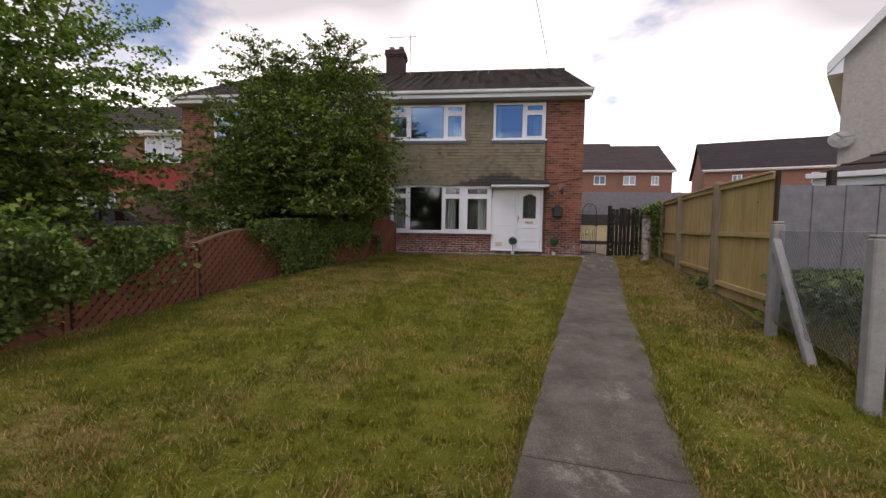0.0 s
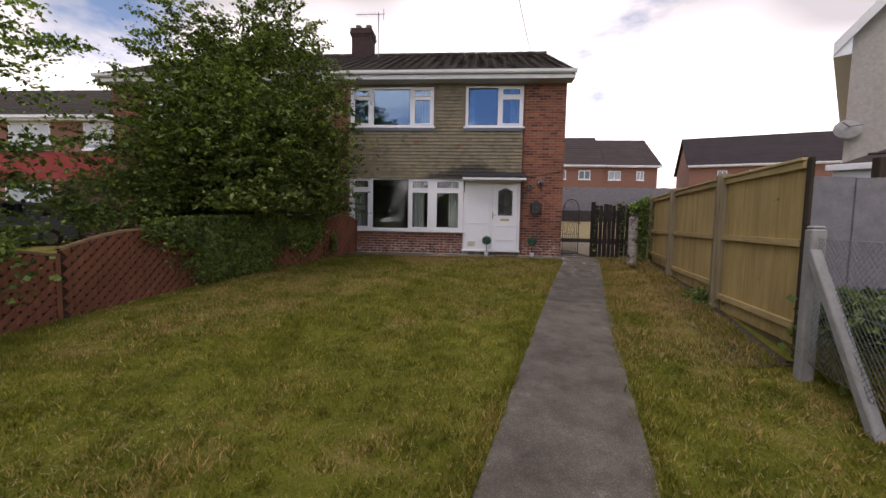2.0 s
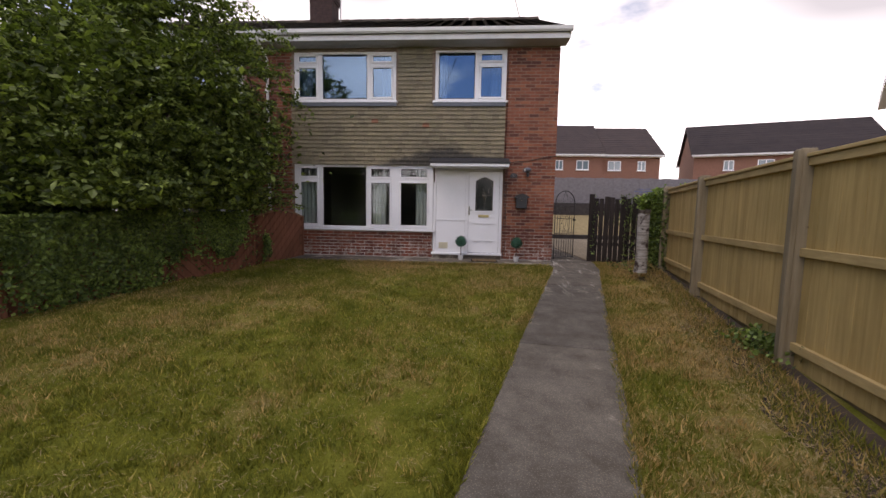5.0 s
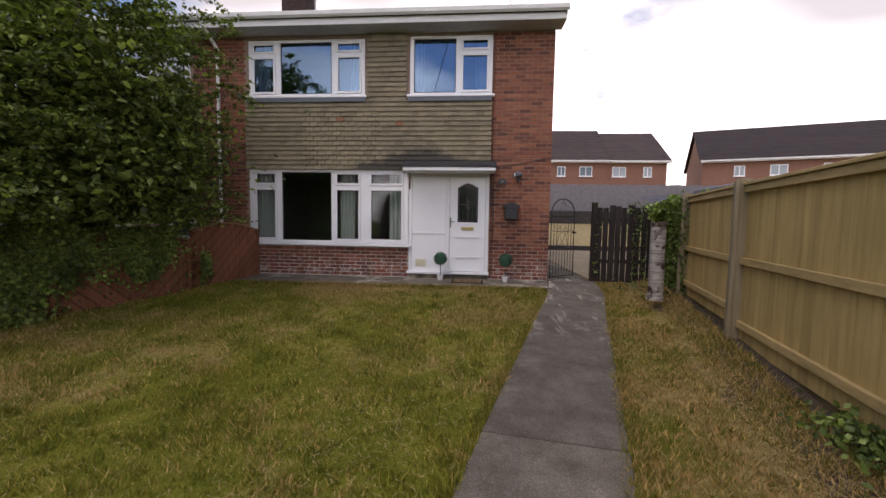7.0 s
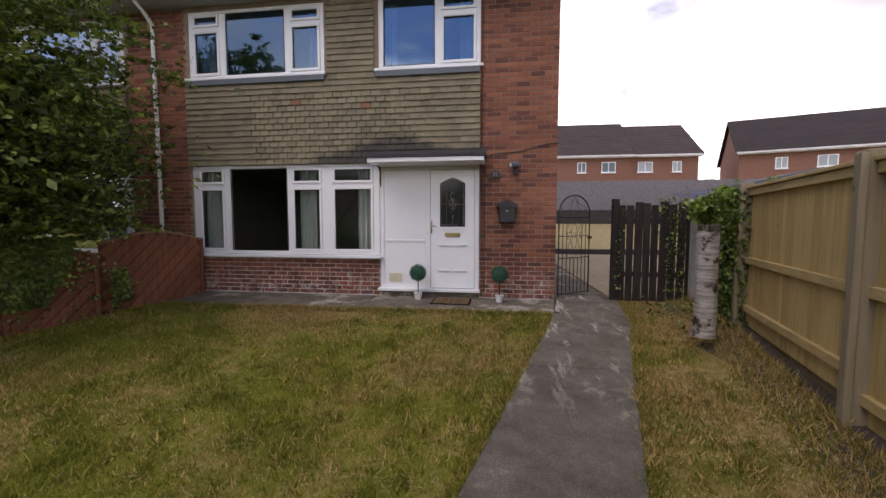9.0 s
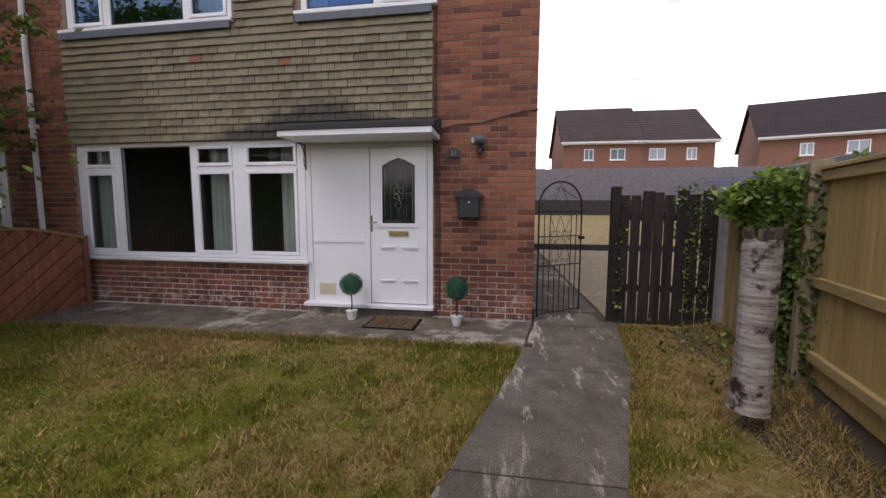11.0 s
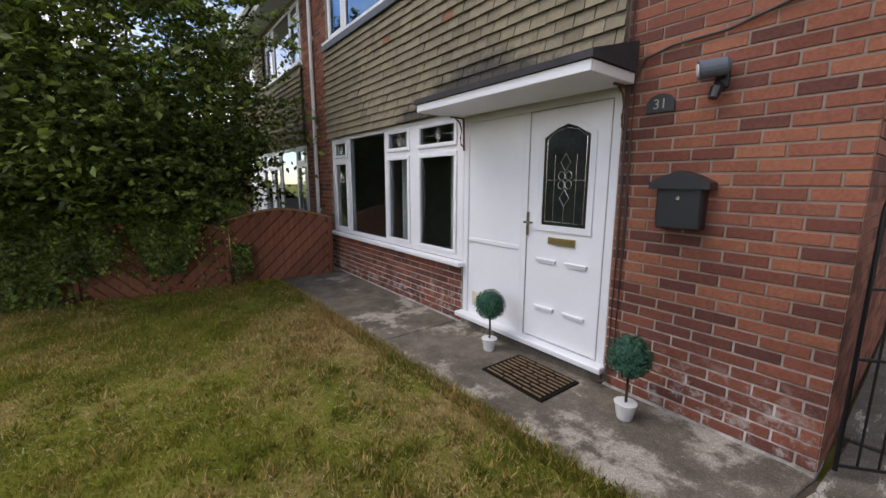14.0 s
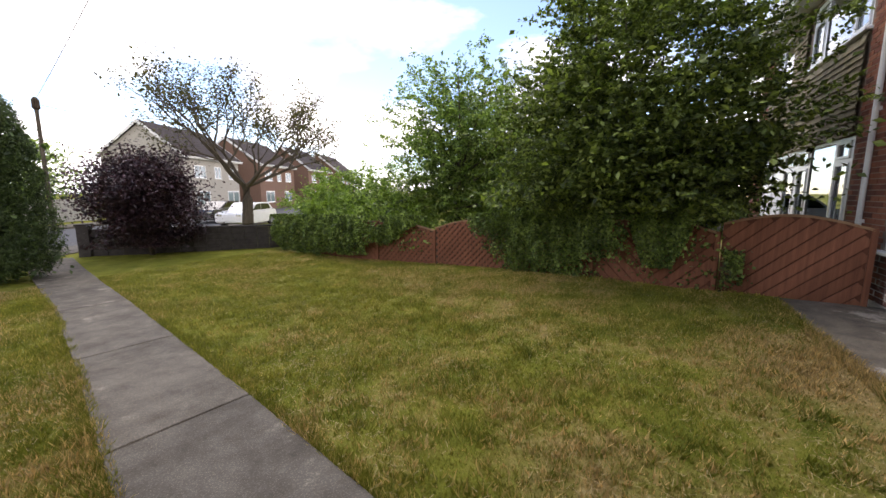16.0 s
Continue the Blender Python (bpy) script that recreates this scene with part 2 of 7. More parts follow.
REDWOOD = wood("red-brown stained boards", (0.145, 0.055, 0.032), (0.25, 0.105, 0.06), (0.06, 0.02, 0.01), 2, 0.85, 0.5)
REDDARK = wood("red-brown backing darkened as gap shade", (0.08, 0.031, 0.019), (0.15, 0.06, 0.035), (0.02, 0.01, 0.01), 2, 0.95)
REDTRIM = wood("faded timber edging", (0.18, 0.10, 0.055), (0.30, 0.19, 0.11), (0.1, 0.05, 0.03), 1)
REED = wood("dry reed screening", (0.22, 0.155, 0.075), (0.38, 0.28, 0.14), (0.15, 0.1, 0.05))
BARK = wood("grey bark", (0.055, 0.045, 0.035), (0.12, 0.10, 0.08), (0.03, 0.025, 0.02), 2, 0.95, 0.8)


def make_birch():
    m = Mat("white birch bark", 0.8, 0, 0.3)
    v, w = m.world_coord((3, 3, 26)), m.world_coord()
    n1, n2 = m.noise(v, 1.5, 6, 0.7), m.noise(w, 5.5, 5, 0.6)
    col = m.ramp(n1, [(0.30, (0.035, 0.03, 0.028)), (0.40, (0.20, 0.18, 0.155)), (0.62, (0.43, 0.40, 0.36)), (0.8, (0.27, 0.235, 0.20))])
    col = m.mix(m.ramp(n2, [(0.54, (0, 0, 0)), (0.60, (1, 1, 1))]), col, (0.045, 0.026, 0.02))
    m.color(col).bump(n1, 0.6, 0.012)
    return m.m


BIRCH = make_birch()


def make_concrete(name, base, pale, dark, cut=0.60, streaks=False):
    m = Mat(name, 0.9, 0, 0.3)
    w = m.world_coord()
    n0, n1, n2, n3 = m.noise(w, 0.55, 4), m.noise(w, 3.2, 6, 0.7), m.noise(w, 70, 4, 0.7), m.noise(w, 1.6, 7, 0.72)
    col = m.ramp(n1, [(0.3, dark), (0.6, base), (0.8, tuple(x * 1.2 for x in base))])
    col = m.mix(0.6, col, m.ramp(n0, [(0.3, (0.75, 0.75, 0.76)), (0.7, (1.15, 1.13, 1.1))]), "MULTIPLY")
    col = m.mix(m.ramp(n3, [(cut, (0, 0, 0)), (cut + 0.07, (0.8, 0.8, 0.8))]), col, pale)
    col = m.mix(0.8, col, m.ramp(m.rnd(), [(0, (0.82, 0.82, 0.83)), (1, (1.15, 1.14, 1.12))]), "MULTIPLY")
    if streaks:
        st = m.noise(m.world_coord((5.5, 1.1, 1)), 1.0, 7, 0.75)
        g, sp = m.n.new("ShaderNodeNewGeometry"), m.n.new("ShaderNodeSeparateXYZ")
        m.l.new(g.outputs["Position"], sp.inputs[0])
        near = m.math("MULTIPLY", m.math("SUBTRACT", sp.outputs[1], 9.0), 0.5, True)
        col = m.mix(m.math("MULTIPLY", near, m.ramp(st, [(0.57, (0, 0, 0)), (0.63, (0.85, 0.85, 0.85))])), col, (0.5, 0.46, 0.39))
    vo = m.n.new("ShaderNodeTexVoronoi")
    vo.inputs["Scale"].default_value = 85
    m.l.new(w, vo.inputs["Vector"])
    peb = m.ramp(vo.outputs["Distance"], [(0.10, (2.3, 2.15, 1.95)), (0.26, (1, 1, 1)), (0.6, (0.55, 0.55, 0.55))])
    col = m.mix(0.5, col, peb, "MULTIPLY")
    m.color(col).bump(n2, 0.6, 0.006)
    return m.m


CONC = make_concrete("exposed path concrete", (0.175, 0.155, 0.124), (0.36, 0.32, 0.25), (0.09, 0.076, 0.057), 0.60, True)
PATIO = make_concrete("stained patio concrete", (0.20, 0.172, 0.132), (0.46, 0.415, 0.345), (0.085, 0.073, 0.058), 0.54)
YARD = make_concrete("pale yard concrete", (0.40, 0.335, 0.225), (0.50, 0.44, 0.33), (0.29, 0.245, 0.165))


def grass_colors(m, w, leaf):
    """Green turf with straw-coloured dry patches."""
    n0, n1, n2 = m.noise(w, 0.42, 5, 0.6), m.noise(w, 1.9, 5, 0.7), m.noise(w, 14, 3, 0.7)
    green = m.ramp(n1, [(0.3, (0.138, 0.155, 0.02)), (0.6, (0.245, 0.248, 0.036)), (0.8, (0.35, 0.325, 0.068))])
    dry = m.ramp(n2, [(0.3, (0.26, 0.165, 0.07)), (0.7, (0.50, 0.365, 0.175))])
    f = m.math("ADD", m.math("MULTIPLY", n0, 0.55), m.math("MULTIPLY", n1, 0.45))
    return green, dry, f


def make_turf():
    m = Mat("mown turf", 0.95, 0, 0.1)
    w = m.world_coord()
    green, dry, f = grass_colors(m, w, False)
    g, s = m.n.new("ShaderNodeNewGeometry"), m.n.new("ShaderNodeSeparateXYZ")
    m.l.new(g.outputs["Position"], s.inputs[0])
    east = m.math("MULTIPLY", m.math("SUBTRACT", m.math("SUBTRACT", s.outputs[0], m.math("MULTIPLY", s.outputs[1], 0.25)), 1.35), 0.18, True)
    back = m.math("MULTIPLY", m.math("SUBTRACT", s.outputs[1], 6.5), 0.016, True)
    f2 = m.math("ADD", f, m.math("ADD", m.math("MINIMUM", east, 0.05), back))
    col = m.mix(m.ramp(f2, [(0.53, (0, 0, 0)), (0.65, (0.85, 0.85, 0.85))]), green, dry)
    n3 = m.noise(w, 90, 4, 0.8)
    col = m.mix(0.8, col, m.ramp(n3, [(0.3, (0.45, 0.45, 0.4)), (0.7, (1.25, 1.25, 1.2))]), "MULTIPLY")
    m.color(col).bump(n3, 0.9, 0.02)
    return m.m


def make_blade():
    m = Mat("grass blades", 0.6, 0, 0.25)
    w = m.world_coord()
    green, dry, f = grass_colors(m, w, True)
    g, s = m.n.new("ShaderNodeNewGeometry"), m.n.new("ShaderNodeSeparateXYZ")
    m.l.new(g.outputs["Position"], s.inputs[0])
    east = m.math("MULTIPLY", m.math("SUBTRACT", m.math("SUBTRACT", s.outputs[0], m.math("MULTIPLY", s.outputs[1], 0.25)), 1.35), 0.18, True)
    back = m.math("MULTIPLY", m.math("SUBTRACT", s.outputs[1], 6.5), 0.016, True)
    f2 = m.math("ADD", f, m.math("ADD", m.math("MINIMUM", east, 0.05), back))
    rn = g.outputs["Random Per Island"]
    f3 = m.math("ADD", f2, m.math("MULTIPLY", m.math("SUBTRACT", rn, 0.5), 0.22))
    col = m.mix(m.ramp(f3, [(0.54, (0, 0, 0)), (0.65, (0.9, 0.9, 0.9))]), green, dry)
    col = m.mix(0.7, col, m.ramp(rn, [(0, (0.55, 0.6, 0.5)), (0.6, (1.1, 1.08, 1.0)), (1, (2.2, 2.05, 1.7))]), "MULTIPLY")
    m.color(col)
    tr = m.n.new("ShaderNodeBsdfTranslucent")
    m.l.new(col, tr.inputs[0])
    ms = m.n.new("ShaderNodeMixShader")
    ms.inputs[0].default_value = 0.4
    m.l.new(m.b.outputs[0], ms.inputs[1])
    m.l.new(tr.outputs[0], ms.inputs[2])
    m.l.new(ms.outputs[0], m.n["Material Output"].inputs[0])
    return m.m


TURF, BLADE = make_turf(), make_blade()
DRYGRASS = plain("dry yellow grass", (0.36, 0.28, 0.13), 0.95, var=0.25, scale=5, bump=0.8)
SOIL = plain("dark soil", (0.06, 0.042, 0.027), 0.95, var=0.3, scale=9, bump=0.9)


def leaf_mat(name, dark, mid, lite, rough=0.5, trans=0.35):
    m = Mat(name, rough, 0, 0.35)
    g = m.n.new("ShaderNodeNewGeometry")
    rn = g.outputs["Random Per Island"]
    w = m.world_coord()
    n = m.noise(w, 2.4, 4)
    col = m.ramp(rn, [(0.0, dark), (0.55, mid), (1.0, lite)])
    col = m.mix(0.7, col, m.ramp(n, [(0.34, (0.5, 0.55, 0.5)), (0.66, (1.45, 1.4, 1.2))]), "MULTIPLY")
    m.color(col)
    tr = m.n.new("ShaderNodeBsdfTranslucent")
    m.l.new(m.mix(1.0, col, (1.3, 1.5, 0.6), "MULTIPLY"), tr.inputs[0])
    ms = m.n.new("ShaderNodeMixShader")
    ms.inputs[0].default_value = trans
    out = m.n["Material Output"]
    m.l.new(m.b.outputs[0], ms.inputs[1])
    m.l.new(tr.outputs[0], ms.inputs[2])
    m.l.new(ms.outputs[0], out.inputs[0])
    return m.m


LEAF_DARK = leaf_mat("dark hawthorn and shaded inner leaves", (0.03, 0.045, 0.014), (0.105, 0.142, 0.036), (0.27, 0.335, 0.095), 0.5, 0.35)
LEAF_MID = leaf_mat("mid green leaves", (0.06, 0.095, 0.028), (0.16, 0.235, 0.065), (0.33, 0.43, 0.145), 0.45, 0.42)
LEAF_LITE = leaf_mat("bright green leaves", (0.09, 0.14, 0.025), (0.19, 0.28, 0.05), (0.33, 0.44, 0.11))
LEAF_IVY = leaf_mat("ivy leaves", (0.04, 0.065, 0.02), (0.12, 0.175, 0.045), (0.27, 0.36, 0.10), 0.42, 0.25)
LEAF_PURPLE = leaf_mat("purple leaves", (0.018, 0.008, 0.013), (0.04, 0.017, 0.028), (0.085, 0.042, 0.06), 0.4, 0.12)
LEAF_CON = leaf_mat("conifer fronds", (0.024, 0.042, 0.014), (0.05, 0.082, 0.024), (0.09, 0.14, 0.04), 0.6, 0.1)
LEAF_RED = leaf_mat("rusty green leaves", (0.035, 0.035, 0.015), (0.065, 0.06, 0.025), (0.11, 0.09, 0.04))
LEAF_TOPI = leaf_mat("blue-green topiary leaves", (0.012, 0.05, 0.032), (0.03, 0.11, 0.072), (0.07, 0.2, 0.13), 0.6, 0.1)


def make_glass(name, tint, gloss=0.10, sheen=(0.95, 0.97, 1.0)):
    """A window pane: clear, with a mirror sheen by Fresnel."""
    m = bpy.data.materials.new(name)
    m.use_nodes = True
    n, l = m.node_tree.nodes, m.node_tree.links
    n.clear()
    out, mx, tr, gl, fr, ad, pw = (n.new("ShaderNode" + k) for k in ("OutputMaterial", "MixShader", "BsdfTransparent", "BsdfGlossy", "LayerWeight", "Math", "Math"))
    tr.inputs[0].default_value = (*tint, 1)
    gl.inputs["Roughness"].default_value = 0.01
    gl.inputs[0].default_value = (*sheen, 1)
    fr.inputs[0].default_value = 0.5
    pw.operation, pw.inputs[1].default_value = "POWER", 4.0
    l.new(fr.outputs["Facing"], pw.inputs[0])
    ad.operation, ad.use_clamp = "ADD", True
    ad.inputs[1].default_value = gloss
    l.new(pw.outputs[0], ad.inputs[0])
    l.new(ad.outputs[0], mx.inputs[0])
    l.new(tr.outputs[0], mx.inputs[1])
    l.new(gl.outputs[0], mx.inputs[2])
    l.new(mx.outputs[0], out.inputs[0])
    return m


GLASS = make_glass("window glass", (0.8, 0.85, 0.85), 0.05)
# the blue of the reflected sky is tinted into this sheen colour
GLASS_UP = make_glass("upstairs window glass, sky blue in sheen", (0.5, 0.6, 0.7), 0.22, (0.42, 0.62, 0.85))
GLASS_SKY = make_glass("sky-reflecting window glass", (0.6, 0.66, 0.7), 0.30, (0.92, 0.95, 1.0))
GLASS_CAR = make_glass("car glass", (0.1, 0.12, 0.13), 0.08)


def paint(name, c):
    m = Mat(name, 0.25, 0.0, 0.5)
    m.b.inputs["Coat Weight"].default_value = 0.6
    n = m.noise(m.world_coord(), 3, 3)
    m.color(m.ramp(n, [(0.3, tuple(x * 0.92 for x in c)), (0.7, c)]))
    return m.m


CARWHITE, CARBLACK, CARGREY = paint("white car paint", (0.75, 0.76, 0.78)), paint("black car paint", (0.02, 0.02, 0.023)), paint("grey car paint", (0.13, 0.14, 0.15))


# ---- building helpers ----
def part(name, bm, material, parent=None, label=""):
    """Links a bmesh as one mesh object, under a thing or a part if given."""
    me = bpy.data.meshes.new(name)
    bm.to_mesh(me)
    bm.free()
    me.materials.append(material)
    ob = new(name, me)
    if parent:
        ob.parent = parent
    if label:
        ob["label"] = label
    return ob


def thing(name, label, category, at=(0, 0, 0), rz=0.0, group=""):
    ob = new(name)
    ob.empty_display_size = 0.2
    ob.matrix_basis = pose(*at, 0, 0, rz)
    return tagged(ob, label, category, group)


def box(bm, x0, x1, y0, y1, z0, z1, bevel=0.0, m=None):
    """A box between limits, with its edges bevelled if asked."""
    r = bmesh.ops.create_cube(bm, size=1.0)
    vs = r["verts"]
    for v in vs:
        v.co = Vector(((x0 + x1) / 2 + v.co.x * (x1 - x0), (y0 + y1) / 2 + v.co.y * (y1 - y0), (z0 + z1) / 2 + v.co.z * (z1 - z0)))
    if bevel:
        es = list({e for v in vs for e in v.link_edges})
        out = bmesh.ops.bevel(bm, geom=es, offset=bevel, segments=1, affect="EDGES", clamp_overlap=True)
        vs = list({v for f in out["faces"] for v in f.verts} | {v for v in vs if v.is_valid})
    if m is not None:
        bmesh.ops.transform(bm, matrix=m, verts=vs)
    return bm


def boxes(*lims, bevel=0.0, m=None):
    bm = bmesh.new()
    for lim in lims:
        box(bm, *lim, bevel=bevel, m=m)
    return bm


def tube(bm, pts, radii, sides=8):
    """A tapering round tube along points."""
    rings = []
    pts = [Vector(p) for p in pts]
    for i, p in enumerate(pts):
        d = (pts[min(i + 1, len(pts) - 1)] - pts[max(i - 1, 0)]).normalized()
        q = d.to_track_quat("Z", "Y")
        r = radii[i] if isinstance(radii, (list, tuple)) else radii
        rings.append([bm.verts.new(p + q @ Vector((r * math.cos(a), r * math.sin(a), 0))) for a in (2 * math.pi * k / sides for k in range(sides))])
    for a, b in zip(rings, rings[1:]):
        for k in range(sides):
            bm.faces.new((a[k], a[(k + 1) % sides], b[(k + 1) % sides], b[k]))
    bm.faces.new(rings[0][::-1])
    bm.faces.new(rings[-1])
    return bm


def prism(bm, outline, axis, a, b):
    """An outline of (u, v) pushed from a to b along an axis; u, v are the other two axes in order."""
    def at(u, v, w):
        return {"x": (w, u, v), "y": (u, w, v), "z": (u, v, w)}[axis]
    lo = [bm.verts.new(at(u, v, a)) for u, v in outline]
    hi = [bm.verts.new(at(u, v, b)) for u, v in outline]
    bm.faces.new(lo)
    bm.faces.new(hi[::-1])
    n = len(outline)
    for i in range(n):
        bm.faces.new((lo[i], hi[i], hi[(i + 1) % n], lo[(i + 1) % n]))
    bmesh.ops.recalc_face_normals(bm, faces=bm.faces)
    return bm


def from_arrays(name, verts, faces, material, parent=None, label=""):
    """A mesh from numpy arrays of vertices and equal-sided faces."""
    k = faces.shape[1]
    me = bpy.data.meshes.new(name)
    me.vertices.add(len(verts))
    me.vertices.foreach_set("co", verts.astype(np.float32).ravel())
    me.loops.add(faces.size)
    me.loops.foreach_set("vertex_index", faces.astype(np.int32).ravel())
    me.polygons.add(len(faces))
    me.polygons.foreach_set("loop_start", np.arange(0, faces.size, k, dtype=np.int32))
    me.polygons.foreach_set("loop_total", np.full(len(faces), k, dtype=np.int32))
    me.update(calc_edges=True)
    me.validate()
    me.polygons.foreach_set("use_smooth", np.zeros(len(me.polygons), dtype=bool))
    me.materials.append(material)
    ob = new(name, me)
    if parent:
        ob.parent = parent
    if label:
        ob["label"] = label
    return ob


def leaves(name, centers, size, material, parent=None, label="", seed=0, flat=0.5, aspect=0.6):
    """Many small leaves, each a folded quad pair, one at each centre."""
    r = np.random.RandomState(seed)
    c = np.asarray(centers, float)
    n = len(c)
    nrm = r.normal(size=(n, 3))
    nrm[:, 2] = np.abs(nrm[:, 2]) + flat
    nrm /= np.linalg.norm(nrm, axis=1)[:, None]
    t = np.cross(nrm, r.normal(size=(n, 3)))
    t /= np.linalg.norm(t, axis=1)[:, None]
    b = np.cross(nrm, t)
    s = (size * r.uniform(0.6, 1.35, n))[:, None]
    v = np.stack([c - t * s * 0.5, c + b * s * aspect * 0.5 + nrm * s * 0.08, c + t * s * 0.5, c - b * s * aspect * 0.5 + nrm * s * 0.08], 1).reshape(-1, 3)
    f = np.arange(4 * n).reshape(n, 4)
    return from_arrays(name, v, f, material, parent, label)


def ground_z(x, y):
    """The height of the ground: rising gently from the road to the house."""
    base = np.interp(y, [-70, -8, -3, 0, 4.7, 8, 12, 12.1, 21.9, 22.1, 30, 60], [0.10, 0.10, 0.12, 0.22, 0.41, 0.59, 0.785, 0.785, 0.80, 0.86, 1.7, 2.2])
    edge = 0.75 + 0.25 * np.asarray(y, float) + 1.1
    rise = 0.13 * np.clip((np.asarray(x, float) - edge) / 0.7, 0, 1) * np.clip((np.asarray(y, float) - 3.5) / 4, 0, 1) * (np.asarray(y, float) < 13.1)
    X, Y = np.asarray(x, float), np.asarray(y, float)
    return base + rise + 0.012 * np.sin(X * 2.3) * np.sin(Y * 1.9) * ((np.abs(X) < 8) & (Y < 11) & (Y > -8))


def fence_x(y):
    """The line of the left boundary."""
    return float(np.interp(y, [-1.84, 2.0, 3.8, 5.6, 7.4, 9.2, 11.0, 12.66], [-6.1, -4.85, -4.6, -4.45, -4.2, -3.72, -3.2, -2.78]))


def right_x(y):
    """The line of the right boundary."""
    return float(np.interp(y, [2.97, 4.75, 6.88, 9.15, 11.35, 13.0], [3.18, 3.60, 4.08, 4.62, 5.17, 5.5]))


# ---- ground ----
def ground_sheet():
    xs = np.concatenate([[-400, -120, -60, -35], np.arange(-25, -8, 1.5), np.arange(-8, 6, 0.35), np.arange(6, 24, 1.5), [35, 60, 120, 400]])
    ys = np.concatenate([[-400, -120, -60, -35], np.arange(-25, -8, 1.5), np.arange(-8, 13.2, 0.35), [13.5, 15, 18, 21.9, 22.1, 24, 27, 30, 34, 40, 60, 120, 400]])
    X, Y = np.meshgrid(xs, ys)
    Z = ground_z(X, Y)
    ww = np.interp(Y, [-7.0, -4.0, 2.1, 5.05, 7.4, 10.2, 11.85, 12.6, 13.4], [-1.75, -1.0, 0.50, 1.27, 1.92, 2.72, 3.20, 3.35, 3.40])
    Z = np.where((X > ww - 0.05) & (X < ww + 1.1) & (Y > -7) & (Y < 13.5), Z - 0.02, Z)
    house = (X > -11) & (X < 3.4) & (Y > 12.6) & (Y < 22.0)
    Z = np.where(house, 0.7, Z) - 0.0
    v = np.stack([X, Y, Z], -1).reshape(-1, 3)
    w = len(xs)
    i = np.arange((len(ys) - 1) * w).reshape(-1, w)[:, :-1].ravel()
    return tagged(from_arrays("ground", v, np.stack([i, i + 1, i + w + 1, i + w], 1), TURF), "mown grass ground with dry straw patches", "ground", "", "structure")


ground_sheet()


def slab(name, quad, top, thick, material, parent):
    """A flat slab with rough edges; quad is four (x, y), top their heights."""
    bm = bmesh.new()
    hi = [bm.verts.new((x, y, z)) for (x, y), z in zip(quad, top)]
    lo = [bm.verts.new((x, y, z - thick)) for (x, y), z in zip(quad, top)]
    bm.faces.new(hi)
    bm.faces.new(lo[::-1])
    for k in range(4):
        bm.faces.new((hi[k], lo[k], lo[(k + 1) % 4], hi[(k + 1) % 4]))
    bmesh.ops.recalc_face_normals(bm, faces=bm.faces)
    bmesh.ops.bevel(bm, geom=[e for e in bm.edges], offset=0.008, segments=1, affect="EDGES")
    return part(name, bm, material, parent)


def path_edges(y):
    """The path's west and east edges at y."""
    w = float(np.interp(y, [-7.0, -4.0, 2.1, 5.05, 7.4, 10.2, 11.85, 12.6, 13.4], [-1.75, -1.0, 0.50, 1.27, 1.92, 2.72, 3.20, 3.35, 3.40]))
    e = float(np.interp(y, [-7.0, -4.0, 2.1, 5.05, 7.4, 10.2, 11.9, 13.4], [-0.65, 0.05, 1.43, 2.20, 2.86, 3.68, 4.20, 4.40]))
    return w, e


path = tagged(new("path"), "worn exposed-aggregate concrete garden path across the lawn", "path", "", "structure")
SKEW = -0.15
CUTS = [-6.1, -3.6, -0.8, 2.1, 5.03, 7.38, 10.15, 11.48, 12.72, 13.4]
for a, b in zip(CUTS, CUTS[1:]):
    wa, ea = path_edges(a + 0.008)
    wb, eb = path_edges(b - 0.008)
    za, zb = float(np.interp(a, [-8, -3, 0, 4.7, 8, 12], [0.10, 0.12, 0.22, 0.41, 0.59, 0.79])), float(np.interp(b, [-8, -3, 0, 4.7, 8, 12], [0.10, 0.12, 0.22, 0.41, 0.59, 0.79]))
    slab("paving_slab", [(wa, a + 0.008), (ea, a + 0.008 + SKEW * (a < 9)), (eb, b - 0.009 + SKEW * (b < 9)), (wb, b - 0.009)], [za + 0.018] * 2 + [zb + 0.018] * 2, 0.1, CONC, path)
    slab("bed", [(wb + 0.10, b - 0.07), (eb - 0.02, b - 0.22), (eb - 0.02, b + 0.07), (wb + 0.10, b + 0.07)], [zb + 0.008] * 4, 0.05, SOIL, path)

patio = tagged(new("patio"), "stained concrete patio strip along the brick house wall", "patio", "", "structure")
slab("paving_slab", [(-2.78, 11.78), (0.36, 11.86), (0.36, 12.84), (-2.78, 12.84)], [0.812] * 4, 0.12, PATIO, patio)
slab("paving_slab", [(0.378, 11.862), (3.20, 11.935), (3.345, 12.84), (0.378, 12.84)], [0.812] * 4, 0.12, PATIO, patio)
slab("bed", [(-2.7, 11.9), (3.3, 11.98), (3.40, 12.84), (-2.7, 12.84)], [0.795] * 4, 0.05, SOIL, patio)
yard = tagged(new("yard"), "pale concrete yard beside and behind the house", "pavement", "", "structure")
slab("paving_slab", [(3.36, 13.41), (4.23, 13.41), (4.19, 15.2), (3.36, 15.2)], [0.822] * 4, 0.1, CONC, yard)
slab("paving_slab", [(3.36, 15.22), (4.19, 15.22), (4.06, 21.9), (3.36, 21.9)], [0.822] * 4, 0.1, PATIO, yard)
slab("paving_slab", [(4.27, 13.12), (12, 13.12), (12, 21.9), (4.10, 21.9)], [0.83] * 4, 0.1, YARD, yard)
